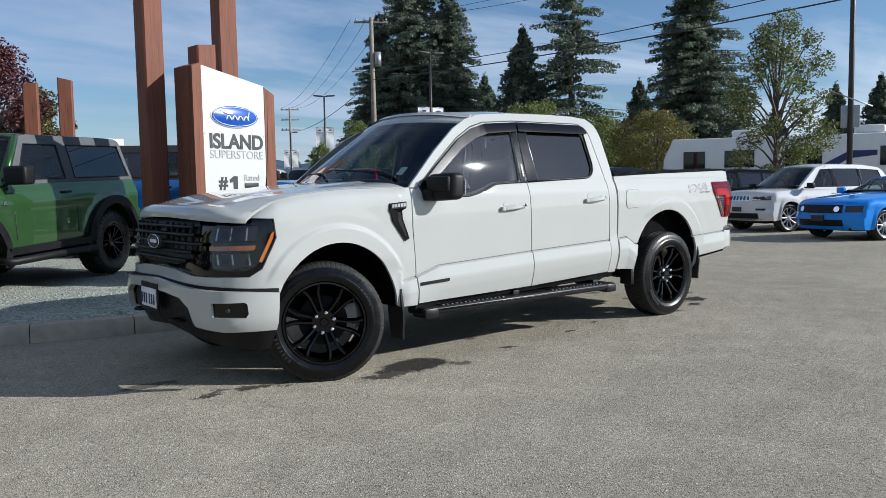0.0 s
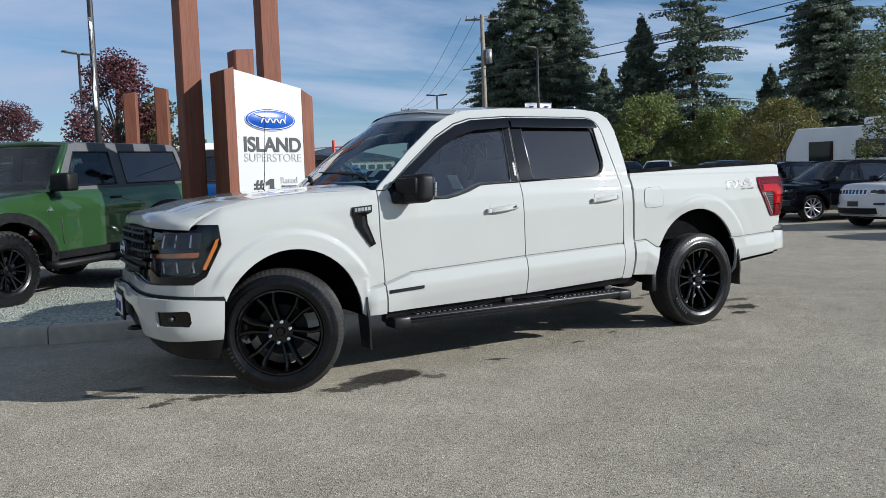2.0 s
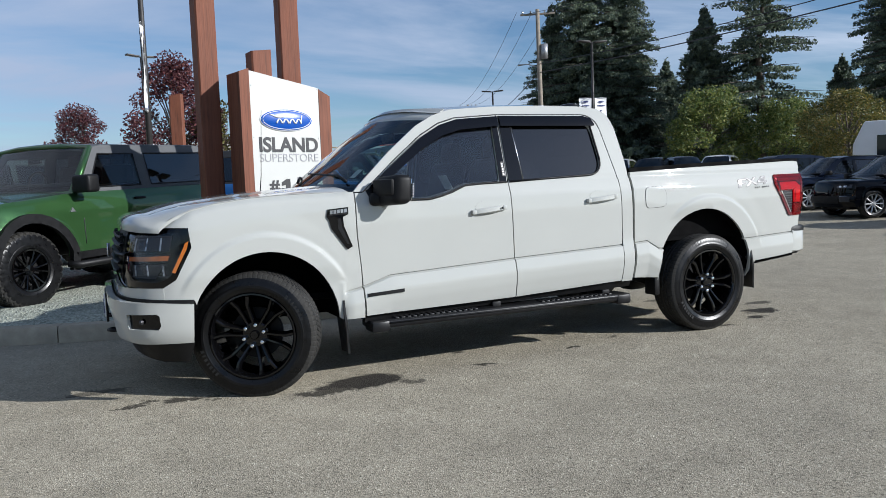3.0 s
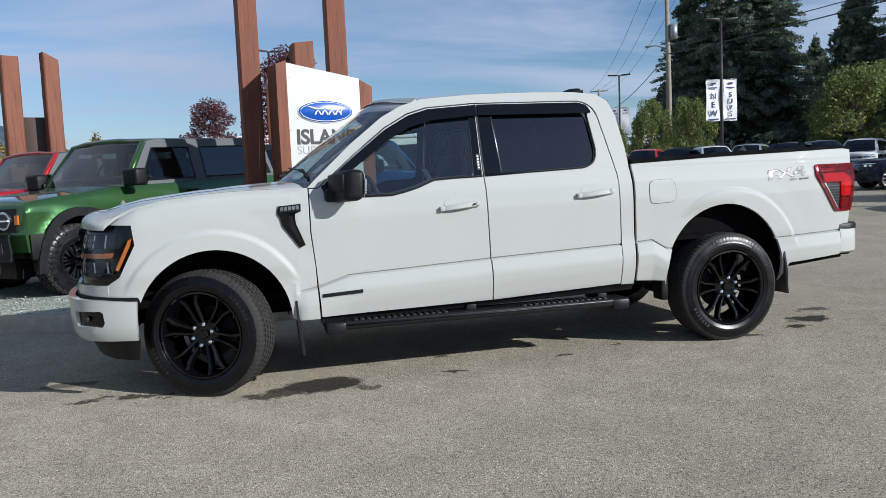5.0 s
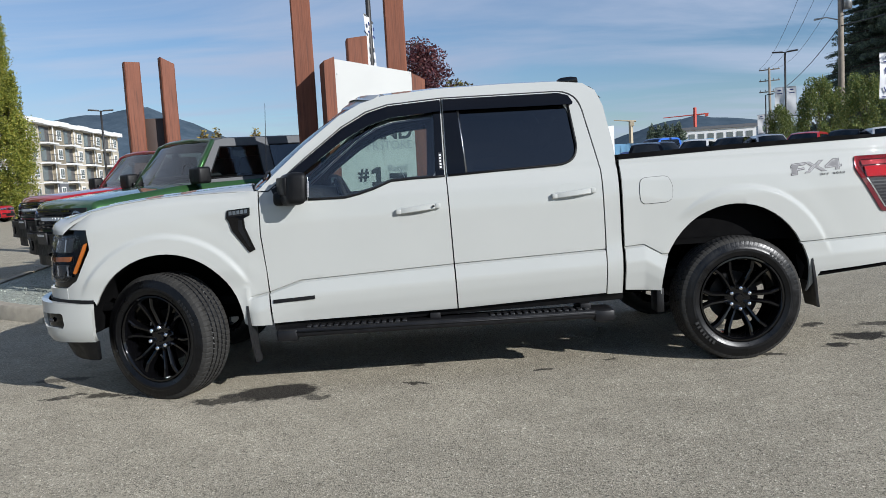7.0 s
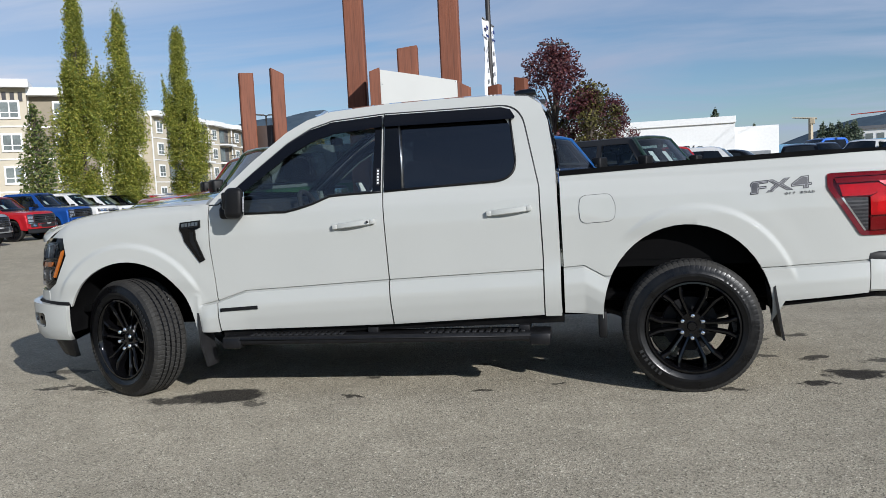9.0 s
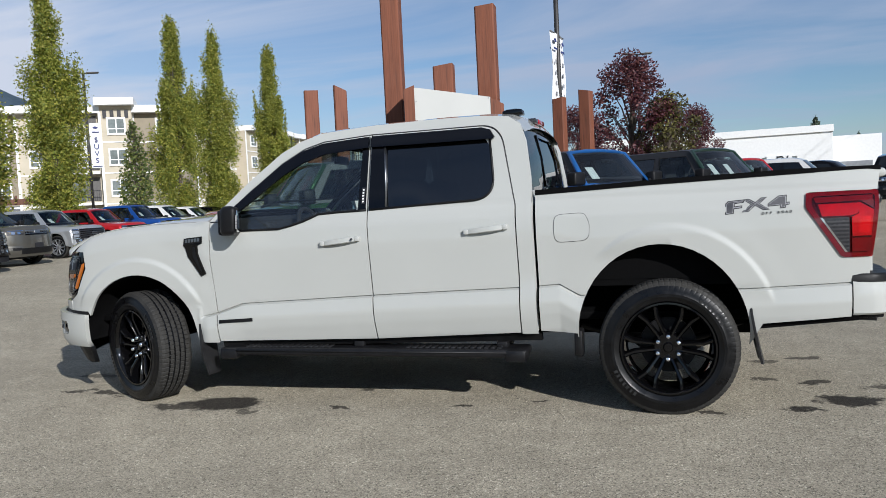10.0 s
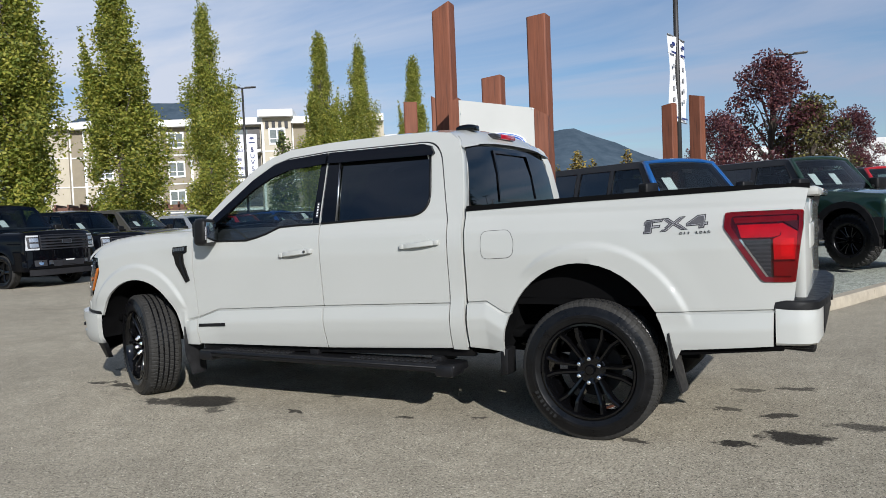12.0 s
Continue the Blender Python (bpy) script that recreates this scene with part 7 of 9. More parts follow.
M_LAMPFRAME = plain("pale_lamp_frame", (0.42, 0.43, 0.44), 0.3, vary=0.15)
ROW = [("pickup_truck", "black heavy pickup truck with bright lamp frames on asphalt", pickup(P_BLACKP, 2.02, 6.0, 3.7, 2.05, W_BLACK, 1.32, M_LAMPFRAME)),
       ("pickup_truck", "dark grey-green pickup truck with black grille on asphalt", pickup(P_BLACKP, 1.88, 5.4, 3.27, 1.95, W_BLACK, 1.18, M_LAMPFRAME)),
       ("grey_suv", "dark warm grey large wagon with chrome bars on asphalt", suv(P_GREY, 1.95, 5.3, 3.1, W_SILVER, 2.02, hood=1.20)),
       ("silver_pickup", "silver compact pickup truck in the row on asphalt", pickup(P_SILVER, 1.74, 5.0, 3.07, 1.86, W_SILVER, 1.08)),
       ("red_pickup", "red compact pickup truck in the row on asphalt", pickup(P_RED, 1.74, 5.0, 3.07, 1.86, W_BLACK, 1.08)),
       ("blue_pickup", "deep blue pickup truck in the row on asphalt", pickup(P_RBLUE, 1.88, 5.4, 3.27, 1.95, W_BLACK, 1.18)),
       ("white_suv", "white large wagon in the row on asphalt", suv(P_CWHITE, 1.85, 5.0, 2.95, W_SILVER, 1.98, hood=1.14)),
       ("white_suv", "white wagon with dark windows in the row", suv(P_CWHITE, 1.75, 4.8, 2.9, W_BLACK, 1.94, hood=1.08)),
       ("black_suv", "black wagon in the row on asphalt", suv(P_BLACKP, 1.72, 4.7, 2.85, W_SILVER, 1.9, hood=1.05)),
       ("black_suv", "black wagon further along the row on asphalt", suv(P_BLACKP, 1.75, 4.7, 2.85, W_SILVER, 1.9, hood=1.05)),
       ("red_car", "red wagon at the row's far end on asphalt", suv(P_RED, 1.65, 4.6, 2.8, W_SILVER, 1.88, hood=1.02)),
       ("white_suv", "white wagon at the row's far end on asphalt", suv(P_CWHITE, 1.75, 4.8, 2.9, W_SILVER, 1.94, hood=1.08)),
       ("black_suv", "dark wagon at the row's far end on asphalt", suv(P_NAVY, 1.72, 4.8, 2.9, W_SILVER, 1.94, hood=1.08))]
for k, (nm, lb, sp_) in enumerate(ROW):
    # front right wheels along one line, noses towards the lane
    j = max(0, k - 2)
    wx, wy = -12.6 - 1.58 * (k - j) - 1.10 * j, 6.0 + 3.28 * (k - j) + 3.88 * j
    az = 4.0
    hx, hy = math.cos(radians(az)), math.sin(radians(az))
    cx = wx - hx * sp_["wheelbase"] / 2 - hy * 0.85
    cy = wy - hy * sp_["wheelbase"] / 2 + hx * 0.85
    sp_["sticker"] = [(-0.50, 0.18)]
    sp_["clear"] = k < 9
    build_car(nm, lb, sp_, put(cx, cy, 0, az), "cars in the far row")

FAR = [(12.9, 30.6, P_BLACKP, "suv", 74), (6.9, 19.8, P_CWHITE, "pickup", -15), (9.6, 27.5, P_BLACKP, "suv", -20), (16.4, 38.5, P_RBLUE, "pickup", 200), (7.2, 33.0, P_CWHITE, "suv", -20)]
for k, p_ in enumerate((P_NAVY, P_CWHITE, P_BLACKP, P_SILVER, P_RED, P_BLACKP, P_CWHITE, P_SILVER, P_BLACKP, P_NAVY, P_CWHITE)):
    a_ = radians(70.0 - 2.3 * k)
    d_ = 42.0 + 1.5 * (k % 2)
    FAR.append((0.3 + d_ * math.cos(a_), -5.9 + d_ * math.sin(a_), p_, "suv", 70.0 - 2.3 * k + (168 if k % 3 else 196)))
NAMES_ = {id(P_CWHITE): "white", id(P_BLACKP): "black", id(P_RED): "red", id(P_SILVER): "silver", id(P_NAVY): "navy", id(P_RBLUE): "blue"}
for x, y, p_, kd, az in FAR:
    nm = NAMES_[id(p_)]
    if kd == "suv":
        build_car(nm + "_suv", nm + " wagon parked in the lot behind the truck", suv(p_, 1.72, 4.7, 2.85, W_SILVER, 1.9, hood=1.05), put(x, y, lot_rise(x, y), az), "cars in the back lot")
    else:
        build_car(nm + "_pickup", nm + " pickup truck parked in the lot behind", pickup(p_, 1.92, 5.6, 3.5, 2.0, W_BLACK, 1.2), put(x, y, lot_rise(x, y), az), "cars in the back lot")

# ---- timber posts and the dealer's sign on the island ----
def post(name, label, x, y, z0, z1, w, d, az, slant=0.06, group="timber posts", lean=0.0):
    """A squared timber with a slanted, slightly worn top."""
    bm = bmesh.new()
    n = 10
    prev = None
    for i in range(n + 1):
        s = i / n
        z = z0 + (z1 - z0) * s
        ring = []
        for a, b in ((-1, -1), (-0.86, -1), (0.86, -1), (1, -1), (1, -0.86), (1, 0.86), (1, 1), (0.86, 1), (-0.86, 1), (-1, 1), (-1, 0.86), (-1, -0.86)):
            ch = 0.93 if abs(a) == 1 and abs(b) == 1 else 1.0
            zz = z + (slant * a * w * 2 if i == n else 0)
            ring.append(bm.verts.new((a * w / 2 * ch + 0.003 * noise.noise(Vector((x, z * 3, a))), b * d / 2 * ch + 0.003 * noise.noise(Vector((y, z * 3, b))), zz - z0)))
        if prev:
            for k in range(12):
                bm.faces.new((prev[k], prev[(k + 1) % 12], ring[(k + 1) % 12], ring[k]))
        prev = ring
    bm.faces.new(prev)
    ob = part(name, bm, M_WOOD, smooth=False)
    ob.matrix_basis = pose(x, y, z0, 0, lean, az)
    return tagged(ob, label, "post", group)


SIGN_AZ = 15.0
post("timber_post", "tall stained red-brown timber post set in gravel", 0.45, 3.74, 0.22, 3.98, 0.235, 0.24, 8, 0.12)
post("timber_post", "tall stained red-brown timber post behind the sign", 1.56, 4.22, 0.22, 3.80, 0.25, 0.24, 3, 0.02)
post("timber_post", "short stained timber post behind the sign panel", 1.09, 3.80, 0.22, 3.03, 0.25, 0.24, 8, 0.03)
post("timber_post", "stained timber post of the far pair", -3.74, 10.02, 0.22, 3.90, 0.30, 0.22, 30, 0.0)
post("timber_post", "stained timber post of the far pair, slanted top", -3.06, 10.05, 0.22, 3.90, 0.27, 0.22, 30, -0.12)
post("timber_post", "stained timber post by the banner pole", 1.16, 14.05, 0.22, 3.78, 0.30, 0.22, -20, 0.03)
post("timber_post", "stained timber post by the banner pole, slanted top", 1.84, 13.86, 0.22, 3.90, 0.30, 0.22, -20, -0.05)
bm = box((0, 0, 1.3), (0.42, 0.08, 2.6), 0.006)
ob = part("sign_back", bm, plain("dark_brown_panel", (0.05, 0.03, 0.022), 0.6, vary=0.2))
ob.matrix_basis = pose(-3.42, 10.2, 0.2, 0, 0, 12)
tagged(ob, "dark brown panel between the two far timber posts", "sign")


def build_sign():
    # u runs along the panel, front towards the lane
    base = pose(0.858, 3.27, 0.20, 0, 0, SIGN_AZ)
    s = thing("dealer_sign", "white sign panel with blue oval between red-brown timbers", "sign", base)
    W = 0.907

    def top(u):
        return 2.520 - 0.175 * u
    pan = prism([(0, 0.1), (W, 0.1), (W, top(W)), (0, top(0))], 0.03)
    bmesh.ops.translate(pan, verts=pan.verts, vec=(0, 0.03, 0))
    p = part("panel", pan, M_PANEL, s, "white painted panel with slanted top", smooth=False)
    back = prism([(0.0, 0.1), (W, 0.1), (W, top(W) - 0.01), (0.0, top(0) - 0.01)], 0.02)
    bmesh.ops.translate(back, verts=back.verts, vec=(0, 0.30, 0))
    part("rear_panel", back, M_PANEL, s, smooth=False)
    cap = prism([(0.0, top(0) - 0.02), (W, top(W) - 0.02), (W, top(W) - 0.008), (0, top(0) - 0.008)], 0.12)
    bmesh.ops.translate(cap, verts=cap.verts, vec=(0, 0.17, 0))
    part("top_cap", cap, M_PANEL, s, smooth=False)
    left = prism([(-0.125, 0.0), (-0.002, 0.0), (-0.002, 2.545), (-0.125, 2.50)], 0.165)
    bmesh.ops.translate(left, verts=left.verts, vec=(0, 0.155, 0))
    part("side_timber", left, M_WOOD, s, "stained timber edge of the sign", smooth=False)
    right = prism([(W + 0.002, 0.0), (W + 0.16, 0.0), (W + 0.16, 2.27), (W + 0.002, 2.35)], 0.16)
    bmesh.ops.translate(right, verts=right.verts, vec=(0, 0.155, 0))
    part("side_timber", right, M_WOOD, s, "stained timber edge of the sign", smooth=False)

    def face(u, z, d=0.0):
        return Matrix.Translation((u, -0.002 - d, z)) @ Matrix.Rotation(radians(90), 4, "X")

    def oval(rx, rz, depth, mat, nm, d0):
        b = add_lathe(bmesh.new(), [(0.0, -depth), (0.97, -depth), (1.0, 0.0)], 48)
        for v in b.verts:
            v.co = Vector((W / 2 + 0.0 + v.co.x * rx, v.co.y - 0.002 - d0, 1.962 + v.co.z * rz))
        return part(nm, b, mat, s)
    ov = oval(0.350, 0.135, 0.012, M_WHITEPLATE, "oval_rim", 0.0)
    ov["label"] = "oval emblem with white rim and blue field"
    oval(0.338, 0.124, 0.004, M_BLUEINK, "oval_field", 0.012)
    oval_line = add_tube(bmesh.new(), [(W / 2 + 0.315 * math.cos(2 * math.pi * k / 48), -0.018, 1.962 + 0.110 * math.sin(2 * math.pi * k / 48)) for k in range(49)], 0.004, 5, False)
    part("oval_line", oval_line, M_WHITEPLATE, s)
    # the mark inside the oval stands as plain white swashes
    def stroke(pts_, rad):
        part("oval_stroke", add_tube(bmesh.new(), [(W / 2 + u, -0.020, 1.962 + v) for u, v in pts_], rad, 6), M_WHITEPLATE, s)

    stroke([(-0.225 + 0.20 * i / 12, 0.050 + 0.018 * math.sin(i / 12 * 3.6 + 2.4)) for i in range(13)], [0.005 + 0.007 * math.sin(i / 12 * math.pi) for i in range(13)])
    for u0 in (-0.140, -0.055, 0.030, 0.115):
        stroke([(u0 + 0.075 * i / 8, -0.040 + 0.050 * math.sin(i / 8 * math.pi)) for i in range(9)], [0.005 + 0.006 * abs(math.cos(i / 8 * math.pi)) for i in range(9)])
    stroke([(0.190, -0.040), (0.185, 0.0), (0.200, 0.060)], [0.006, 0.009, 0.007])
    lettering("lettering", "ISLAND", 0.238, face(W / 2 + 0.02, 1.66), M_INK, s, 0.004, 0.98, 0.0065)
    lettering("lettering", "SUPERSTORE", 0.137, face(W / 2 + 0.02, 1.51), M_GREYINK, s, 0.003, 1.0, -0.0004)
    lettering("lettering", "#", 0.20, face(0.255, 1.18), M_INK, s, 0.004, 1.0, 0.006)
    one = prism([(0.352, 1.045), (0.505, 1.045), (0.505, 1.092), (0.462, 1.092), (0.462, 1.262), (0.412, 1.262), (0.350, 1.225), (0.350, 1.182), (0.402, 1.196), (0.402, 1.092), (0.352, 1.092)], 0.003)
    bmesh.ops.translate(one, verts=one.verts, vec=(0, -0.004, 0))
    part("lettering", one, M_INK, s, smooth=False)
    lettering("lettering", "Rated", 0.105, face(0.675, 1.240), M_GREYINK, s, 0.003, 1.0, 0.001)
    part("word_bar", box((0.672, -0.004, 1.152), (0.21, 0.006, 0.062), 0.001), M_INK, s)
    lettering("lettering", "Dealer", 0.105, face(0.69, 1.055), M_INK, s, 0.003, 1.0, 0.003)
    for z in (0.35, 1.05, 1.75, 2.35):
        for u in (0.02, W - 0.02):
            part("screw", box((u, -0.003, z), (0.012, 0.004, 0.012), 0.001), M_STEEL, s)
    return s


build_sign()

# ---- trees ----
def leafy(name, c0, c1, c2, trans=0.25):
    m, n, l, bs = material(name)
    geo = n.new("ShaderNodeNewGeometry")
    col = ramp(n, l, geo.outputs["Random Per Island"], (0.0, c0), (0.55, c1), (1.0, c2))
    v = coords(n, l, 1.0)
    l.new(mixc(n, l, 1.0, col, ramp(n, l, noise_node(n, l, v, 0.9, 3), (0.3, 0.7), (0.7, 1.25)), "MULTIPLY"), bs.inputs["Base Color"])
    bs.inputs["Roughness"].default_value = 0.6
    tr, mx = n.new("ShaderNodeBsdfTranslucent"), n.new("ShaderNodeMixShader")
    l.new(col, tr.inputs[0])
    mx.inputs[0].default_value = trans
    l.new(bs.outputs[0], mx.inputs[1])
    l.new(tr.outputs[0], mx.inputs[2])
    l.new(mx.outputs[0], n["Material Output"].inputs[0])
    return m


L_CON = leafy("fir_needles", (0.066, 0.092, 0.072), (0.125, 0.165, 0.115), (0.20, 0.24, 0.145), 0.38)
L_POP = leafy("hornbeam_leaves", (0.105, 0.150, 0.022), (0.26, 0.285, 0.042), (0.44, 0.40, 0.075), 0.42)
L_DEC = leafy("maple_leaves", (0.055, 0.090, 0.026), (0.135, 0.18, 0.045), (0.27, 0.27, 0.075), 0.42)
L_RED = leafy("red_maple_leaves", (0.042, 0.015, 0.024), (0.110, 0.032, 0.040), (0.20, 0.075, 0.062), 0.33)
L_AUT = leafy("autumn_maple_leaves", (0.050, 0.065, 0.018), (0.125, 0.130, 0.030), (0.28, 0.20, 0.05), 0.35)
L_TURN = leafy("turning_maple_leaves", (0.040, 0.022, 0.016), (0.075, 0.070, 0.020), (0.19, 0.17, 0.04))
L_YEL = leafy("yellowing_leaves", (0.09, 0.085, 0.022), (0.23, 0.175, 0.038), (0.40, 0.27, 0.06))
M_BARK = plain("bark", (0.085, 0.068, 0.052), 0.9, vary=0.35, scale=5, relief=0.02)


def mesh_from(name, verts, faces, mat):
    me = bpy.data.meshes.new(name)
    me.from_pydata(verts, [], faces)
    me.materials.append(mat)
    me.update()
    return me


def leaf_soup(rng, pts, size, droop=0.0, quads=True):
    """Small leaf clumps, each an island of its own, at the points given."""
    vs, fs = [], []
    for p, s in pts:
        a = Vector((rng.gauss(0, 1), rng.gauss(0, 1), rng.gauss(0, 0.7))).normalized()
        b = a.cross(Vector((rng.gauss(0, 1), rng.gauss(0, 1), rng.gauss(0, 1)))).normalized()
        r = size * s * (0.6 + 0.8 * rng.random())
        k = len(vs)
        vs += [p + a * r, p + b * r * 0.55 + Vector((0, 0, -droop * r)), p - a * r, p - b * r * 0.55 + Vector((0, 0, -droop * r))]
        fs.append((k, k + 1, k + 2, k + 3))
    return vs, fs


def conifer_meshes(seed, h, w, sparse=0.0):
    rng = random.Random(seed)
    bm = bmesh.new()
    lean = [Vector((rng.gauss(0, 0.12), rng.gauss(0, 0.12), 0)) for _ in range(7)]
    add_tube(bm, [lean[i] * (i / 6) * 2 + Vector((0, 0, h * i / 6)) for i in range(7)], [0.020 * h * (1 - i / 6.4) for i in range(7)], 8)
    pts = []
    z = h * (0.10 + 0.12 * sparse)
    while z < h * 0.99:
        s = z / h
        reach = w / 2 * (1 - s) ** (0.75 if sparse < 0.3 else 0.5) * (1.0 if s > 0.18 else 0.65 + s * 2)
        n = 8 if sparse < 0.3 else 4
        for _ in range(n):
            if rng.random() < sparse * 0.45:
                continue
            a = rng.random() * 2 * math.pi
            ln = reach * (0.55 + 0.6 * rng.random())
            up = 0.25 - 0.55 * (1 - s)
            d = Vector((math.cos(a), math.sin(a), up * 0.7)).normalized()
            root = Vector((0, 0, z))
            tip = root + d * ln
            add_tube(bm, [root, root + d * ln * 0.55 + Vector((0, 0, 0.03 * ln)), tip], [0.012 + 0.012 * ln, 0.008 * ln + 0.006, 0.006], 4, False)
            cnt = int(16 + ln * (50 if sparse < 0.3 else 42))
            sd = Vector((-d.y, d.x, 0))
            for q in range(cnt):
                u = 0.12 + 0.9 * (q + rng.random()) / cnt
                spread = 0.30 * ln * (1.05 - u) + 0.10
                p = root + d * ln * u + sd * rng.uniform(-spread, spread) + Vector((0, 0, -0.10 * ln * u * u - rng.random() * 0.42 + 0.05 * ln))
                pts.append((p, 0.75 + 0.5 * (1 - u)))
        z += h * 0.016 * (1 + 0.9 * sparse) * (0.7 + 0.6 * rng.random())
    for k in range(26):
        pts.append((Vector((rng.gauss(0, 0.10), rng.gauss(0, 0.10), h * (0.955 + 0.055 * k / 26))), 0.6))
    vs, fs = leaf_soup(rng, pts, 0.165, 0.5)
    tm = bpy.data.meshes.new("trunk")
    for f in bm.faces:
        f.smooth = True
    bm.to_mesh(tm)
    bm.free()
    tm.materials.append(M_BARK)
    return tm, mesh_from("crown", vs, fs, L_CON)


def broad_meshes(seed, h, w, mat, size=0.09, count=9000, clear=0.22, column=False, gaps=0.3):
    """A broad-leaved tree: tapered trunk, limbs and a crown of clumps with gaps; column makes it narrow and upright."""
    rng = random.Random(seed)
    bm = bmesh.new()
    bend = [Vector((rng.gauss(0, 0.03 * w), rng.gauss(0, 0.03 * w), 0)) for _ in range(6)]
    axis = [bend[i] * (i / 5) + Vector((0, 0, h * 0.93 * i / 5)) for i in range(6)]
    add_tube(bm, axis, [0.016 * h * (1 - i / 5.6) + 0.01 for i in range(6)], 8)
    clumps = []
    n = 46 if column else 34
    for k in range(n):
        s = clear + (1 - clear) * ((k + rng.random()) / n) ** (0.9 if column else 0.8)
        base_z = h * s * (0.62 if not column else 0.80)
        a = k * 2.399 + rng.random()
        if column:
            prof = min(1.0, (s - clear) / 0.12 + 0.55) * (1 - ((s - 0.45) / 0.60) ** 2 if s > 0.45 else 1.0) * (0.72 + 0.42 * rng.random())
            rad = w / 2 * max(0.06, prof) * (0.62 + 0.35 * rng.random())
            tip = Vector((math.cos(a) * rad * 0.72, math.sin(a) * rad * 0.72, h * s))
            cr = w * (0.19 + 0.08 * rng.random()) * max(0.30, prof)
            stretch = 2.3
        else:
            prof = math.sin(math.pi * min(1, max(0.08, (s - clear * 0.7) / (1.03 - clear * 0.7)))) ** 0.6
            rad = w / 2 * prof * (0.50 + 0.45 * rng.random())
            tip = Vector((math.cos(a) * rad, math.sin(a) * rad, h * s * 0.93))
            cr = w * (0.10 + 0.09 * rng.random())
            stretch = 0.85
        root = Vector((0, 0, min(base_z, tip.z * 0.85)))
        add_tube(bm, [root, root.lerp(tip, 0.5) + Vector((0, 0, 0.05 * h * rng.random())), tip], [0.006 * h, 0.004 * h, 0.002 * h], 5, False)
        clumps.append((tip, cr, stretch))
    pts = []
    if column:
        for k in range(9):
            clumps.append((Vector((rng.gauss(0, 0.03 * w), rng.gauss(0, 0.03 * w), h * (0.90 + 0.012 * k))), w * 0.05 * (1 - k / 11), 2.0))
    tot = sum(c[1] ** 2 for c in clumps)
    for c, cr, st in clumps:
        for _ in range(int(count * cr * cr / tot)):
            d = Vector((rng.gauss(0, 1), rng.gauss(0, 1), rng.gauss(0, 1))).normalized() * (rng.random() ** 0.45)
            if noise.noise(c * 3 + d * 2.2) < -0.35 * (1 - gaps):
                continue
            pts.append((c + Vector((d.x * cr, d.y * cr, d.z * cr * st)), 1.0))
    vs, fs = leaf_soup(rng, pts, size)
    tm = bpy.data.meshes.new("trunk")
    bm.to_mesh(tm)
    bm.free()
    tm.materials.append(M_BARK)
    return tm, mesh_from("crown", vs, fs, mat)


def plant(name, label, meshes, x, y, z=0.0, rz=0.0, s=1.0, sz=1.0, group="trees"):
    t = thing(name, label, "tree", pose(x, y, z, 0, 0, rz) @ Matrix.Diagonal((s, s, s * sz, 1)), group)
    for nm, me in zip(("trunk", "crown"), meshes):
        o = new(nm, me)
        o.parent = t
    return t


FIR_A, FIR_B, FIR_C = conifer_meshes(11, 27, 16.5), conifer_meshes(12, 24, 13.0, 0.5), conifer_meshes(13, 15, 9.0)
for k, (ms, x, y, s, sz, rz, lb) in enumerate((
        (FIR_A, 44.9, 59.1, 0.92, 1.13, 0, "very tall dense dark green fir tree"), (FIR_A, 48.4, 57.0, 0.78, 1.10, 140, "tall dense dark green fir tree"), (FIR_A, 43.6, 62.9, 0.70, 1.05, 70, "dark green fir tree behind the tall ones"),
        (FIR_C, 60.8, 65.5, 1.02, 1.0, 30, "small pointed dark fir tree"), (FIR_C, 50.2, 48.2, 1.12, 1.0, 200, "dark green fir tree with drooping branches"), (FIR_B, 53.3, 44.7, 1.0, 1.0, 20, "tall sparse fir tree with bare gaps"),
        (FIR_A, 64.2, 38.7, 0.92, 1.05, 250, "tall broad dark fir tree"), (FIR_C, 66.0, 46.6, 0.85, 1.0, 100, "dark fir tree in the distance"), (FIR_C, 88.0, 36.0, 0.85, 1.0, 10, "distant dark fir tree"), (FIR_C, 90.5, 32.2, 0.90, 1.0, 160, "distant dark fir tree"), (FIR_C, 94.0, 28.5, 0.75, 1.0, 220, "distant dark fir tree"), (FIR_C, 84.0, 41.0, 0.70, 1.0, 300, "distant dark fir tree"),
        (FIR_C, 57.5, 52.5, 0.78, 1.0, 60, "dark fir tree in the woods"), (FIR_C, 70.5, 41.5, 0.70, 1.0, 75, "dark fir tree in the woods"), (FIR_C, 62.5, 57.5, 0.8, 1.0, 12, "dark fir tree in the woods"), (FIR_C, 21.9, 102.7, 0.66, 1.0, 0, "lone small fir tree behind the white building"), (FIR_C, 26.6, 101.8, 0.5, 1.0, 90, "lone small fir tree behind the white building"), (FIR_C, -62.0, 66.0, 0.95, 1.0, 0, "fir tree behind the apartment house"), (FIR_C, -63.5, 38.0, 0.95, 1.0, 40, "fir tree behind the apartment house"))):
    plant("fir_tree", lb, ms, x, y, 0, rz, s, sz, "fir trees")
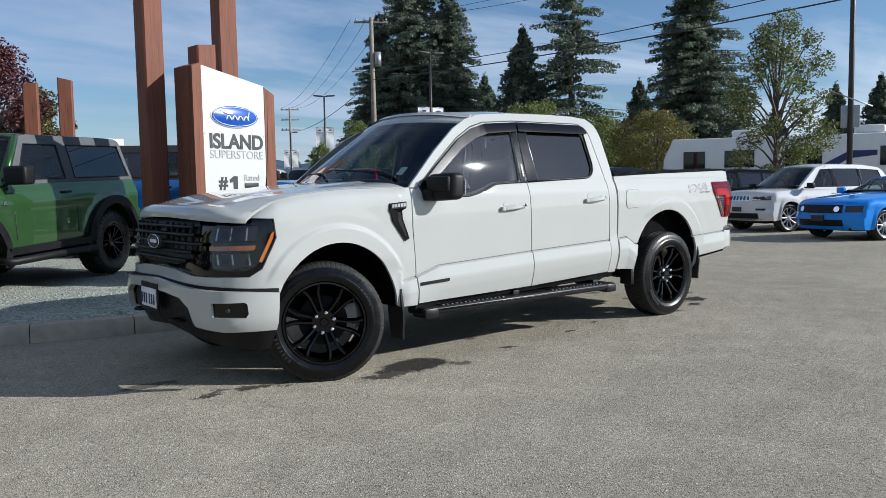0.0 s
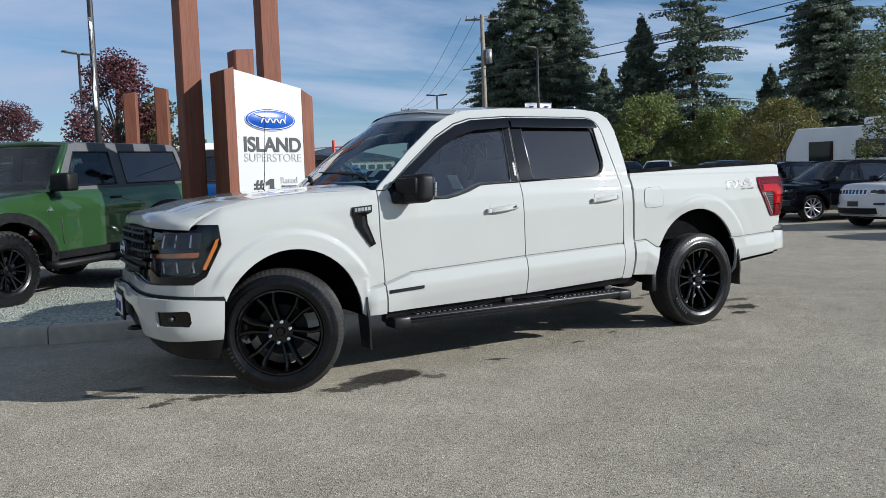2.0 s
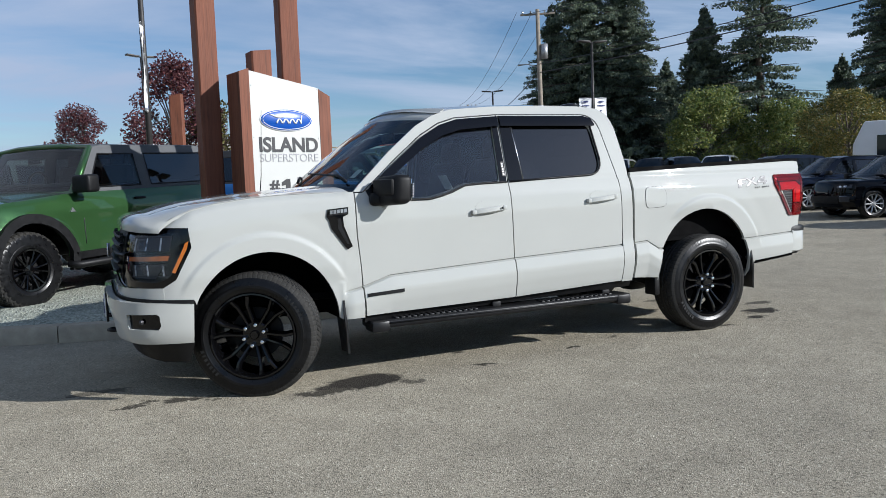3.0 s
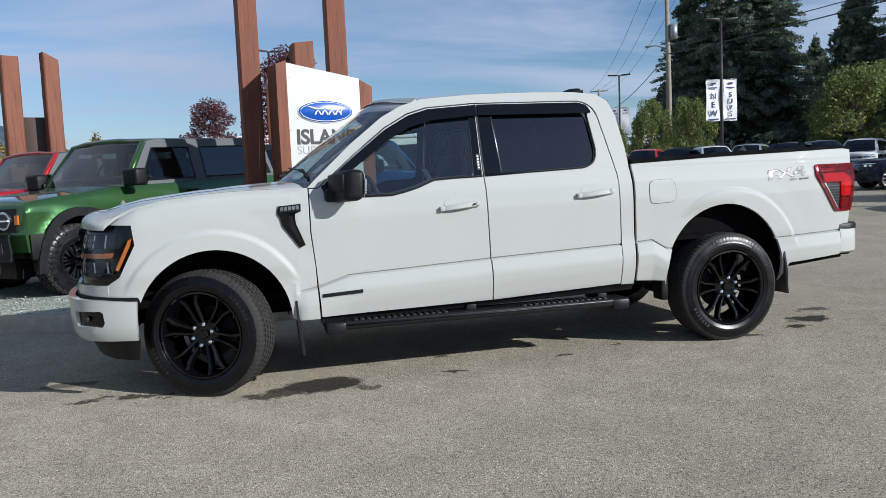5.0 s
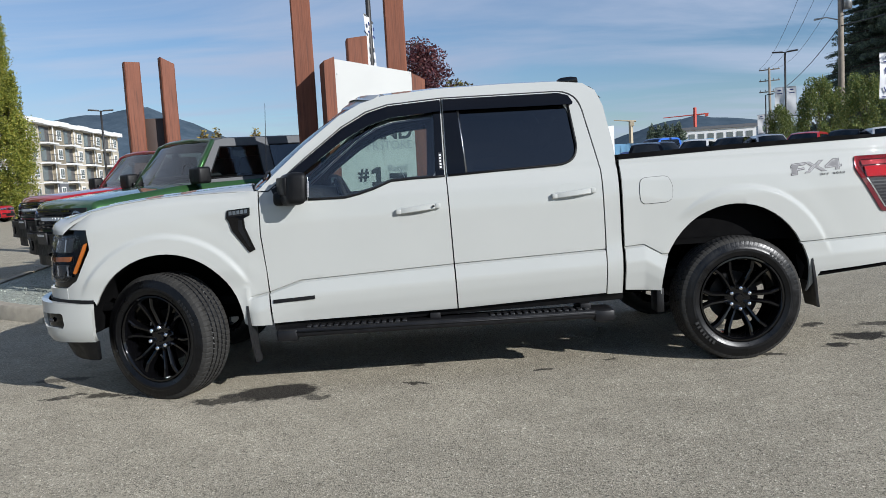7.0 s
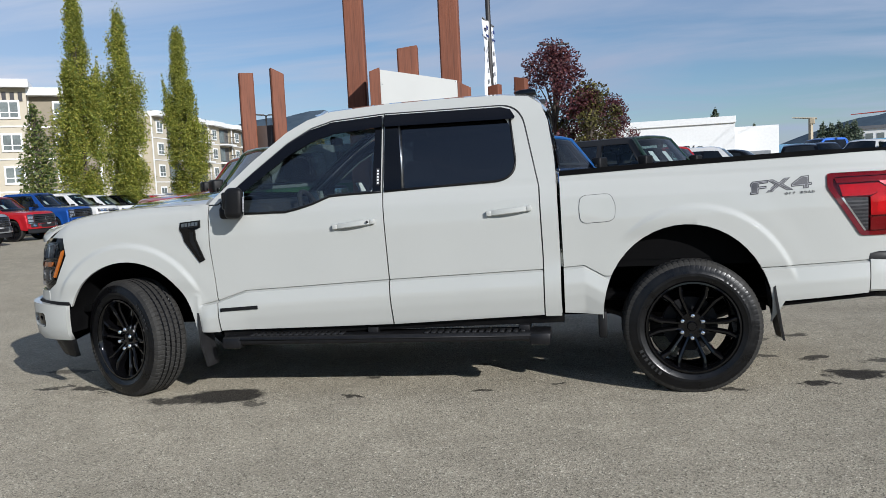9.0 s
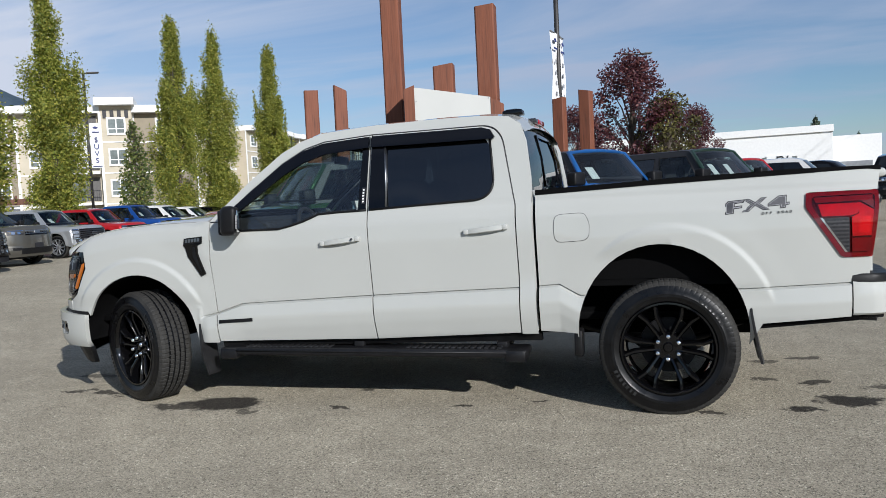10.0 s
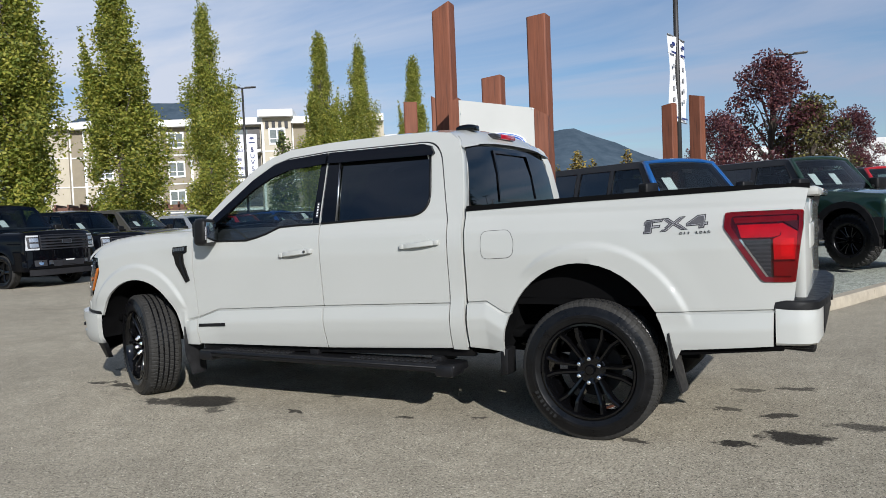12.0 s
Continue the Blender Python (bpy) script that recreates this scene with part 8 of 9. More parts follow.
def spire_meshes(seed, h, w, mat, size, count):
    """An upright hornbeam: one tall spire and lower side spires, each a column of small leaf sprays."""
    rng = random.Random(seed)
    bm = bmesh.new()
    add_tube(bm, [(0, 0, 0), (0, 0, h * 0.4), (0, 0, h * 0.9)], [0.13, 0.09, 0.02], 8)
    clumps = []
    for k in range(120):
        s = 0.03 + 0.93 * (k + rng.random()) / 120
        reach = w / 2 * lerp([(0.0, 0.34), (0.10, 0.70), (0.25, 1.0), (0.45, 0.92), (0.62, 0.66), (0.77, 0.38), (0.90, 0.18), (1.0, 0.03)], s)
        a, rr = rng.random() * 6.28, reach * math.sqrt(rng.random()) * (1.08 if rng.random() < 0.20 else 0.72)
        cr = (0.26 + 0.30 * rng.random()) * (1.0 if s < 0.7 else 0.72) * w / 3.2
        tip = Vector((rr * math.cos(a), rr * math.sin(a), 0.5 + (h - 0.6) * s))
        clumps.append((tip, cr, 1.5 + rng.random()))
        if k % 3 == 0:
            add_tube(bm, [(0, 0, tip.z * 0.72), tip * 0.5 + Vector((0, 0, tip.z * 0.36)), tip], [0.035, 0.02, 0.008], 4, False)
    # upright leaders that stand clear of the crown, each tapering to a point
    for k in range(9):
        a, d, top = k * 2.4 + rng.random(), w * (0.20 + 0.17 * rng.random()), h * (0.44 + 0.36 * rng.random())
        for j in range(9):
            clumps.append((Vector((d * math.cos(a) * (1 - 0.03 * j), d * math.sin(a) * (1 - 0.03 * j), top - 0.34 * j)), 0.09 + 0.032 * j, 1.6))
    for k in range(10):
        clumps.append((Vector((rng.gauss(0, 0.06), rng.gauss(0, 0.06), h * (0.89 + 0.012 * k))), 0.26 - 0.02 * k, 2.2))
    pts = []
    tot = sum(c[1] ** 2 for c in clumps)
    for c, cr, st in clumps:
        for _ in range(int(count * cr * cr / tot)):
            d = Vector((rng.gauss(0, 1), rng.gauss(0, 1), rng.gauss(0, 1))).normalized() * (rng.random() ** 0.5) * (1 + 0.18 * rng.gauss(0, 1))
            pts.append((c + Vector((d.x * cr, d.y * cr, d.z * cr * st)), 1.0))
    vs, fs = leaf_soup(rng, pts, size)
    tm = bpy.data.meshes.new("trunk")
    bm.to_mesh(tm)
    bm.free()
    tm.materials.append(M_BARK)
    return tm, mesh_from("crown", vs, fs, mat)


POP_A = spire_meshes(21, 12.5, 3.6, L_POP, 0.063, 60000)
POP_B = spire_meshes(22, 13.0, 3.5, L_POP, 0.063, 60000)
for ms, x, y, s, sz, rz in ((POP_A, -18.5, 10.1, 1.05, 0.92, 0), (POP_B, -21.1, 16.4, 1.12, 0.84, 40), (POP_A, -23.1, 23.4, 0.90, 1.08, 110), (POP_B, -24.2, 34.2, 0.95, 1.05, 200), (POP_A, -24.6, 39.0, 1.0, 1.05, 290), (POP_B, -24.9, 47.0, 1.02, 1.03, 10)):
    plant("columnar_tree", "tall narrow green hornbeam tree with yellowing leaves", ms, x, y, 0, rz, s, sz, "columnar trees")
DARKCOL = broad_meshes(23, 6.6, 2.0, L_DEC, 0.09, 5000, 0.1, True)
plant("columnar_tree", "small dark green upright tree", DARKCOL, -24.3, 30.4, 0, 0, 1.0, 1.0, "columnar trees")
L_AIRY = leafy("airy_maple_leaves", (0.055, 0.085, 0.028), (0.12, 0.15, 0.045), (0.26, 0.25, 0.08), 0.4)
DEC_A = broad_meshes(31, 7.4, 3.8, L_AIRY, 0.050, 17000, 0.18, False, 0.0)
DEC_C = broad_meshes(33, 6.2, 4.6, L_AUT, 0.064, 15000, 0.18, False, 0.0)
DEC_B = broad_meshes(32, 6.2, 5.0, L_DEC, 0.078, 20000, 0.18)
plant("maple_tree", "thin green maple tree with an airy crown", DEC_A, 24.0, 8.8, 0, 0)
plant("maple_tree", "green and yellow maple tree with red stems", DEC_C, 33.9, 21.1, 0, 60, 0.95, 0.95)
for x, y, s, sz, rz in ((40.4, 37.7, 1.28, 1.0, 0), (38.5, 25.4, 1.0, 1.0, 90), (27.8, 42.4, 0.60, 1.70, 150), (27.5, 37.0, 0.58, 1.62, 220), (28.1, 48.2, 0.42, 1.95, 280), (44.5, 34.5, 1.1, 1.0, 30), (47.5, 31.0, 0.95, 1.0, 130)):
    plant("maple_tree", "broad green tree beside the road" if x > 39 or y > 30 else "yellow-green maple beside the road", DEC_B if x > 39 or y > 30 else DEC_C, x, y, 0, rz, s, sz)
RED_A = broad_meshes(43, 7.0, 3.8, L_RED, 0.062, 16000, 0.2, False, 0.0)
RED_B = broad_meshes(42, 5.6, 3.0, L_TURN, 0.072, 9000, 0.2)
plant("maple_tree", "maple tree turning from green to red", RED_B, 3.75, 26.6, 0, 30, 0.95, 1.0, "red maples")
plant("red_maple", "dark red maple tree with autumn leaves", RED_A, 2.35, 26.9, 0, 0, 1.0, 1.0, "red maples")
plant("red_maple", "smaller dark red maple tree", RED_A, 5.0, 36.9, 0, 120, 0.82, 1.0, "red maples")
plant("red_maple", "dark red maple tree in the back lot", RED_A, -1.1, 38.4, 0, 240, 0.9, 1.0, "red maples")
YEL_A = broad_meshes(51, 6.2, 1.9, L_YEL, 0.11, 2600, 0.1, True)
for x, y, s in ((-8.9, 38.0, 0.88), (-13.0, 42.1, 1.0), (-12.0, 47.1, 1.0), (-8.7, 48.1, 1.0), (-13.6, 47.6, 0.85), (-10.9, 47.4, 0.9)):
    plant("young_tree", "slender yellowing young tree", YEL_A, x, y, 0, s * 500, s * 1.05, 0.82, "young trees")
# hedge and undergrowth before the woods
rng = random.Random(77)
pts = []
for _ in range(22000):
    s = rng.random()
    x, y = 38 + 57 * s + rng.gauss(0, 2.2), 62 - 40 * s + rng.gauss(0, 3.0)
    hgt = 3.6 + 2.6 * noise.noise(Vector((x * 0.22, y * 0.22, 0)))
    pts.append((Vector((x, y, rng.random() ** 0.8 * max(0.6, hgt))), 1.4))
vs_, fs_ = leaf_soup(rng, pts, 0.24)
tagged(new("undergrowth", mesh_from("undergrowth", vs_, fs_, L_CON)), "dark green undergrowth at the edge of the woods", "bushes", kind="stuff")


# ---- poles, banners and wires ----
M_POLE = plain("dark_bronze_pole", (0.035, 0.033, 0.032), 0.5, metal=0.4, vary=0.2)
M_GALV = plain("galvanised_pole", (0.35, 0.36, 0.37), 0.45, metal=0.7, vary=0.15)
M_TIMBERPOLE = plain("weathered_pole", (0.22, 0.19, 0.15), 0.9, vary=0.25, scale=4, relief=0.005)
M_CLOTH = plain("white_banner_cloth", (0.74, 0.74, 0.74), 0.8, vary=0.05, scale=3)


def banner(parent, u0, u1, z0, z1, word, m, sag=0.0):
    bm = sheet([(u0, z0), (u1, z0), (u1, z1), (u0, z1)], lambda u, v, d: Vector((u, 0.03 * math.sin(v * 3 + u * 5) + d + sag * (v - z0) * (z1 - v), v)), cell=0.25, thick=0.004)
    b = part("banner", bm, M_CLOTH, parent, "white cloth banner with dark blue letters", smooth=True)
    uc = (u0 + u1) / 2
    n = 1 if isinstance(word, int) else len(word)
    step = (z1 - z0) * 0.62 / max(1, n)
    if isinstance(word, int):
        for k in range(word):
            for yy in (-0.045, 0.045):
                part("letter_bar", box((uc, yy, z1 - (z1 - z0) * (0.36 + 0.13 * k)), ((u1 - u0) * 0.22, 0.004, (z1 - z0) * 0.05)), M_GREYINK, b)
        word = ""
    for side_, rot in ((-1, 0), (1, 180)):
        for k, chh in enumerate(word):
            z = z1 - (z1 - z0) * 0.30 - (k + 0.5) * step
            mm = Matrix.Translation((uc, side_ * 0.05, z)) @ Matrix.Rotation(radians(rot), 4, "Z") @ Matrix.Rotation(radians(90), 4, "X")
            lettering("letter", chh, min(step * 1.1, 0.42 if len(chh) == 1 else 0.21), mm, M_NAVY, b, 0.002, 1.0, 0.006)
        ov = add_lathe(bmesh.new(), [(0.0, 0.0), (1.0, 0.0)], 20)
        for v in ov.verts:
            v.co = Vector((uc + v.co.x * (u1 - u0) * 0.22, side_ * 0.052, z1 - (z1 - z0) * 0.10 + v.co.z * (z1 - z0) * 0.025))
        part("oval", ov, M_NAVY, b)
        part("bar", box((uc, side_ * 0.050, z0 + 0.10), ((u1 - u0) * 0.8, 0.004, 0.05)), M_NAVY, b)
        part("bar", box((uc, side_ * 0.050, z1 - (z1 - z0) * 0.20), ((u1 - u0) * 0.6, 0.004, 0.06)), M_NAVY, b)
    for z in (z0, z1):
        part("banner_rod", tube([(0, 0, z), (u1 if u1 > 0.2 else u0, 0, z)], 0.018, 6), M_GALV, b)
    return b


def lamp_pole(x, y, h, az, words=(), zb=(4.0, 6.1), wid=0.62, heads=2, base=0.0, col=None):
    t = thing("lamp_pole", "dark metal lot lamp pole" + (" with white cloth banners" if words else " with flat lamp heads"), "lamp pole", pose(x, y, base, 0, 0, az), "lamp poles")
    part("pole", tube([(0, 0, 0), (0, 0, h * 0.5), (0, 0, h)], [0.09, 0.08, 0.065], 10), col or M_POLE, t)
    part("footing", tube([(0, 0, 0), (0, 0, 0.45)], 0.28, 14), M_KERB, t)
    for sgn in ((-1, 1) if heads == 2 else (1,)) if heads else ():
        part("lamp_head", box((sgn * 0.50, 0, h + 0.02), (0.72, 0.34, 0.09), 0.03, Matrix.Rotation(radians(-4 * sgn), 4, "Y")), M_POLE, t)
        part("lamp_arm", tube([(0, 0, h - 0.05), (sgn * 0.25, 0, h)], 0.035, 8), M_POLE, t)
    for sgn, word in zip((-1, 1), words):
        if word is not None:
            lo, hi = (0.10, 0.10 + wid)
            banner(t, *((-hi, -lo) if sgn < 0 else (lo, hi)), zb[0], zb[1], word, None)
    return t


lamp_pole(24.8, 29.9, 9.0, -8, ("NEW", "SUVS"), (3.8, 5.95), 0.74, 2)
lamp_pole(29.2, 49.6, 8.9, -30, ("", ""), (4.2, 6.4), 0.62, 2)
lamp_pole(43.0, 82.0, 8.6, -28, ("", ""), (4.2, 6.4), 0.8, 1)
lamp_pole(0.73, 17.4, 9.3, 83, (4, 4), (3.5, 5.85), 0.62, 0, 0.2)
lamp_pole(2.2, 40.6, 9.2, 20, (), heads=2)
lamp_pole(-29.8, 33.3, 10.1, 48, (("QUALITY", "PRE", "OWNED"), "SUVS"), (4.4, 7.1), 0.66, 2)
lamp_pole(22.72, 5.72, 10.4, 25, (), heads=2)
lamp_pole(-20.5, 52.0, 7.5, 30, (), heads=2)
lamp_pole(55.5, 46.4, 11.0, 0, (), heads=0, col=M_GALV)
rp = thing("pole_sign", "small grey sign plate and rods on the lamp pole", "sign", pose(22.72, 5.72, 0, 0, 0, -62))
part("plate", box((0, 0.11, 3.33), (0.54, 0.02, 0.70), 0.01), M_GALV, rp)
for z in (3.87, 7.2):
    part("rod", tube([(-0.60, -0.10, z + 0.28), (0.60, -0.10, z - 0.28)], 0.02, 6), M_GALV, rp)


def utility_pole(x, y, h, az, arms, box_z=None):
    t = thing("utility_pole", "weathered timber utility pole with crossarms and insulators", "utility pole", pose(x, y, 0, 0, 0, az), "utility poles")
    part("pole", tube([(0, 0, 0), (0.05, 0, h * 0.5), (0, 0, h)], [0.21, 0.18, 0.14], 12), M_TIMBERPOLE, t)
    for z in arms:
        part("crossarm", box((0, 0.16, z), (2.5, 0.12, 0.13), 0.01), M_TIMBERPOLE, t)
        for u in (-1.1, -0.5, 0.5, 1.1):
            part("insulator", tube([(u, 0.16, z + 0.06), (u, 0.16, z + 0.26)], [0.04, 0.06], 8), M_STEEL, t)
    if box_z:
        part("transformer", tube([(0.42, 0, box_z), (0.42, 0, box_z + 1.0)], 0.26, 16), M_GALV, t)
        part("bracket", box((0.22, 0, box_z + 0.7), (0.3, 0.1, 0.08)), M_STEEL, t)
        part("street_lamp", tube([(-0.1, 0, box_z - 0.6), (-0.8, 0, box_z - 0.35), (-1.5, 0, box_z - 0.40)], [0.04, 0.035, 0.07], 8), M_GALV, t)
    return t


utility_pole(29.4, 42.8, 13.9, -33, (13.6,), 10.4)
utility_pole(48.6, 92.8, 12.9, -33, (12.7, 11.3, 9.9))


def wire(p, q, sag, r=0.02):
    p, q = Vector(p), Vector(q)
    pts = [p.lerp(q, i / 14) - Vector((0, 0, sag * 4 * (i / 14) * (1 - i / 14))) for i in range(15)]
    return tagged(part("power_line", tube(pts, r, 5), M_INK), "black overhead power line between poles", "cable", "power lines")


for a, b, sg, r in (((29.4, 42.8, 9.4), (27.0, 2.0, 8.0), 0.35, 0.032), ((29.4, 42.8, 10.0), (30.6, 4.0, 9.6), 0.5, 0.025), ((29.9, 42.4, 13.6), (36.0, 6.0, 13.6), 0.8, 0.016), ((28.6, 43.3, 13.6), (34.4, 8.0, 14.0), 0.8, 0.016),
                    ((28.0, 43.4, 13.7), (47.6, 93.4, 12.9), 1.2, 0.016), ((29.0, 42.9, 13.7), (48.4, 92.9, 12.9), 1.5, 0.016), ((30.2, 42.3, 13.7), (49.6, 92.2, 12.9), 1.4, 0.016), ((29.4, 42.8, 9.4), (48.6, 92.8, 9.6), 0.9, 0.03)):
    wire(a, b, sg, r)


# ---- buildings ----
M_STUCCO = plain("cream_render", (0.47, 0.42, 0.325), 0.85, vary=0.06, scale=1.2, relief=0.002)
M_SIDING = plain("taupe_siding", (0.25, 0.215, 0.155), 0.8, vary=0.1, scale=2)
M_GREYSIDE = plain("slate_siding", (0.13, 0.135, 0.145), 0.8, vary=0.1, scale=2)
M_TRIM = plain("white_trim", (0.76, 0.76, 0.74), 0.6, vary=0.04)
M_BALC = plain("balcony_shade", (0.10, 0.095, 0.09), 0.7, vary=0.2)
M_WINGLASS = plain("window_glass", (0.15, 0.17, 0.165), 0.08, vary=0.35, scale=0.5, spec=0.4)


def window_on(parent, y, z, w, h, depth=0.0):
    """A white-framed sash window on a wall that faces +x."""
    wn_ = part("window", box((0.04 + depth, y, z), (0.10, w + 0.24, h + 0.24), 0.0), M_TRIM, parent, smooth=False)
    for dy, ww in ((-w * 0.27, w * 0.46), (w * 0.27, w * 0.46)):
        part("pane", box((0.09 + depth, y + dy, z + h * 0.16), (0.02, ww, h * 0.62)), M_WINGLASS, wn_, smooth=False)
        part("pane", box((0.09 + depth, y + dy, z - h * 0.34), (0.02, ww, h * 0.26)), M_WINGLASS, wn_, smooth=False)
    return wn_


def balcony_on(parent, y, z, w):
    b = part("balcony", box((0.55, y, z - 1.15), (1.2, w, 0.18), 0.0), M_TRIM, parent, "white balcony with dark railing", smooth=False)
    part("opening", box((0.03, y, z), (0.06, w - 0.3, 1.8)), M_BALC, b, smooth=False)
    part("door_glass", box((0.07, y - w * 0.15, z - 0.1), (0.04, w * 0.42, 1.6)), M_WINGLASS, b, smooth=False)
    part("rail", box((1.12, y, z - 0.15), (0.05, w, 0.06)), M_INK, b, smooth=False)
    k = int(w / 0.16)
    rl, prev_ring = bmesh.new(), None
    for i in range(k + 1):
        yy = y - w / 2 + w * i / k
        ring = [rl.verts.new(q) for q in ((1.135, yy + 0.015, z - 0.95), (1.135, yy + 0.015, z - 0.15), (1.135, yy - 0.015, z - 0.15), (1.135, yy - 0.015, z - 0.95))]
        rl.faces.new(ring)
        if prev_ring:
            rl.faces.new((prev_ring[0], ring[3], rl.verts.new((1.135, yy - 0.015, z - 0.91)), rl.verts.new((1.135, prev_ring[0].co.y, z - 0.91))))
        prev_ring = ring
    part("railing", rl, M_INK, b, smooth=False)


def apartments(name, label, x, y, az, bays, base=0.0, tower=None, scale=1.0):
    """bays: (breadth, wall material, kind, forward)."""
    t = thing(name, label, "building", pose(x, y, base, 0, 0, az) @ Matrix.Diagonal((scale, scale, scale, 1)))
    y0 = 0.0
    total = sum(b[0] for b in bays)
    for i, (wd, mt_, kd, fwd) in enumerate(bays):
        yc = y0 + wd / 2
        hgt = 10.2 + (0.5 if kd == "tower" else 0)
        part("wall", box((-5 + fwd / 2, yc, hgt / 2), (10 + fwd, wd - 0.01, hgt)), mt_, t, smooth=False)
        if kd in ("window", "tower"):
            part("ground_wall", box((fwd + 0.02, yc, 1.8), (0.05, wd - 0.1, 3.1)), M_GREYSIDE if mt_ is M_SIDING else mt_, t, smooth=False)
        part("roof_edge", box((-4.7 + fwd / 2, yc, hgt + 0.25), (11.0 + fwd, wd + (0.5 if kd == "tower" else 0.02), 0.55)), M_TRIM, t, smooth=False)
        for fl in range(4):
            z = 2.05 + fl * 2.36
            if kd == "balcony":
                balcony_on(t, yc, z, wd - 0.4)
            elif kd in ("window", "tower"):
                window_on(t, yc, z, 1.12, 1.12, fwd)
        part("corner_board", box((fwd + 0.03, y0, 5.1), (0.07, 0.18, 10.2)), M_TRIM, t, smooth=False)
        for fl in (1, 2, 3):
            part("band", box((fwd + 0.03, yc, 0.85 + fl * 2.36), (0.06, wd, 0.10)), M_TRIM, t, smooth=False)
        y0 += wd
    if tower is not None:
        yt, fwd = tower
        for k in range(4):
            part("number_bar", box((fwd + 0.05, yt - 0.78 + k * 0.52, 10.05), (0.06, 0.27, 0.62)), M_INK, t, smooth=False)
    return t


C, S_ = M_STUCCO, M_SIDING
apartments("apartment_house", "cream and taupe apartment house with white trim", -66.0, 44.3, -57.0, [(2.0, C, "plain", 0.4), (1.3, S_, "plain", 0), (3.0, C, "window", 0.4), (2.8, C, "window", 0.4), (2.6, S_, "window", 0), (2.9, C, "window", 0.4), (3.0, C, "balcony", 0), (2.3, C, "tower", 0.8), (4.6, S_, "window", 0), (3.0, C, "window", 0.3)], -1.3, (18.75, 0.8), 1.23)
apartments("apartment_house", "cream apartment house wing with stacked balconies", -41.0, 70.0, 3, [(3.4, C, "window", 0.3), (3.8, C, "balcony", 0), (3.4, S_, "window", 0.4), (3.8, C, "balcony", 0), (3.4, C, "window", 0.3), (3.8, C, "balcony", 0), (3.4, S_, "window", 0.4), (3.8, C, "balcony", 0), (3.4, C, "window", 0.3), (3.8, C, "balcony", 0), (3.4, S_, "window", 0.3), (3.8, C, "balcony", 0), (3.4, C, "window", 0.3)], 0.0)

dl = thing("showroom", "low white showroom building with dark windows", "building", pose(9.0, 56.0, 0, 0, 0, -6))
part("wall", box((-3.2, 6, 2.7), (18.6, 12, 5.4), 0.02), M_TRIM, dl, smooth=False)
part("wing", box((7.75, 7, 2.35), (3.3, 10, 4.7), 0.02), M_TRIM, dl, smooth=False)
part("parapet", box((-3.2, -0.05, 5.2), (18.7, 0.2, 0.5), 0.01), M_TRIM, dl, smooth=False)
for k in range(5):
    part("window", box((-1.8 + k * 1.25, -0.05, 2.6), (1.1, 0.12, 1.5)), M_WINGLASS, dl, smooth=False)
part("sign_board", box((2.55, -0.10, 3.1), (1.7, 0.1, 0.7)), M_TRIM, dl, smooth=False)
lettering("lettering", "EV", 0.75, Matrix.Translation((2.75, -0.16, 3.1)) @ Matrix.Rotation(radians(90), 4, "X"), M_INK, dl, 0.01, 1.0, 0.02)
part("garage_door", box((7.6, 1.95, 1.5), (2.4, 0.1, 2.6)), M_GALV, dl, smooth=False)

# pergola in front of the apartment house
M_PERG = wood("brown_pergola_timber", (0.11, 0.045, 0.026))
pg = thing("pergola", "red-brown timber pergola before the apartment house", "pergola", pose(-29.6, 24.4, 0, 0, 0, 46))
for u in (-3.6, 0.0, 3.6):
    for v in (-1.3, 1.3):
        part("post", box((u, v, 1.15), (0.2, 0.2, 2.3), 0.01), M_PERG, pg, smooth=False)
for v in (-1.3, 1.3):
    part("beam", box((0, v, 2.36), (8.2, 0.16, 0.24), 0.01), M_PERG, pg, smooth=False)
for k in range(14):
    part("rafter", box((-3.9 + 0.6 * k, 0, 2.56), (0.10, 3.5, 0.17), 0.01), M_PERG, pg, smooth=False)

# far end of the back lot: blue containers, a clipped hedge, low sheds and a crane
M_BLUEBOX = plain("blue_container_steel", (0.14, 0.29, 0.44), 0.5, vary=0.12, scale=1.0)
for x, y, w_, lb in ((20.0, 59.5, 3.6, "pale blue steel container at the back of the lot"), (25.3, 57.6, 3.0, "pale blue steel container beside the hedge")):
    ct = thing("container", lb, "container", pose(x, y, 0, 0, 0, -14), "containers")
    part("body", box((0, 0, 1.62), (w_, 2.4, 3.2), 0.03), M_BLUEBOX, ct, smooth=False)
    for k in range(int(w_ / 0.45)):
        part("rib", box((-w_ / 2 + 0.3 + 0.45 * k, -1.215, 1.62), (0.2, 0.05, 2.9)), M_BLUEBOX, ct, smooth=False)
HEDGE = broad_meshes(61, 5.2, 1.7, L_CON, 0.09, 7000, 0.03, True)
for k in range(5):
    plant("hedge_tree", "clipped dark green upright hedge tree", HEDGE, 21.9 + 0.52 * k, 57.6 - 0.12 * k, 0, 70 * k, 0.85, 1.05 - 0.03 * (k % 2), "hedge trees")
sh = thing("far_shed", "low white building far beyond the lot", "building", pose(57.0, 133.5, 0, 0, 0, -22))
part("wall", box((0, 0, 3.6), (15, 8, 7.2)), M_TRIM, sh, smooth=False)
part("roof", box((0, 0, 7.4), (15.6, 8.6, 0.5)), M_GREYSIDE, sh, smooth=False)
for k in range(9):
    part("window", box((-6.4 + 1.6 * k, -4.03, 5.9), (1.0, 0.1, 1.0)), M_WINGLASS, sh, smooth=False)
M_CRANE = plain("crane_paint", (0.40, 0.34, 0.24), 0.6, vary=0.15)
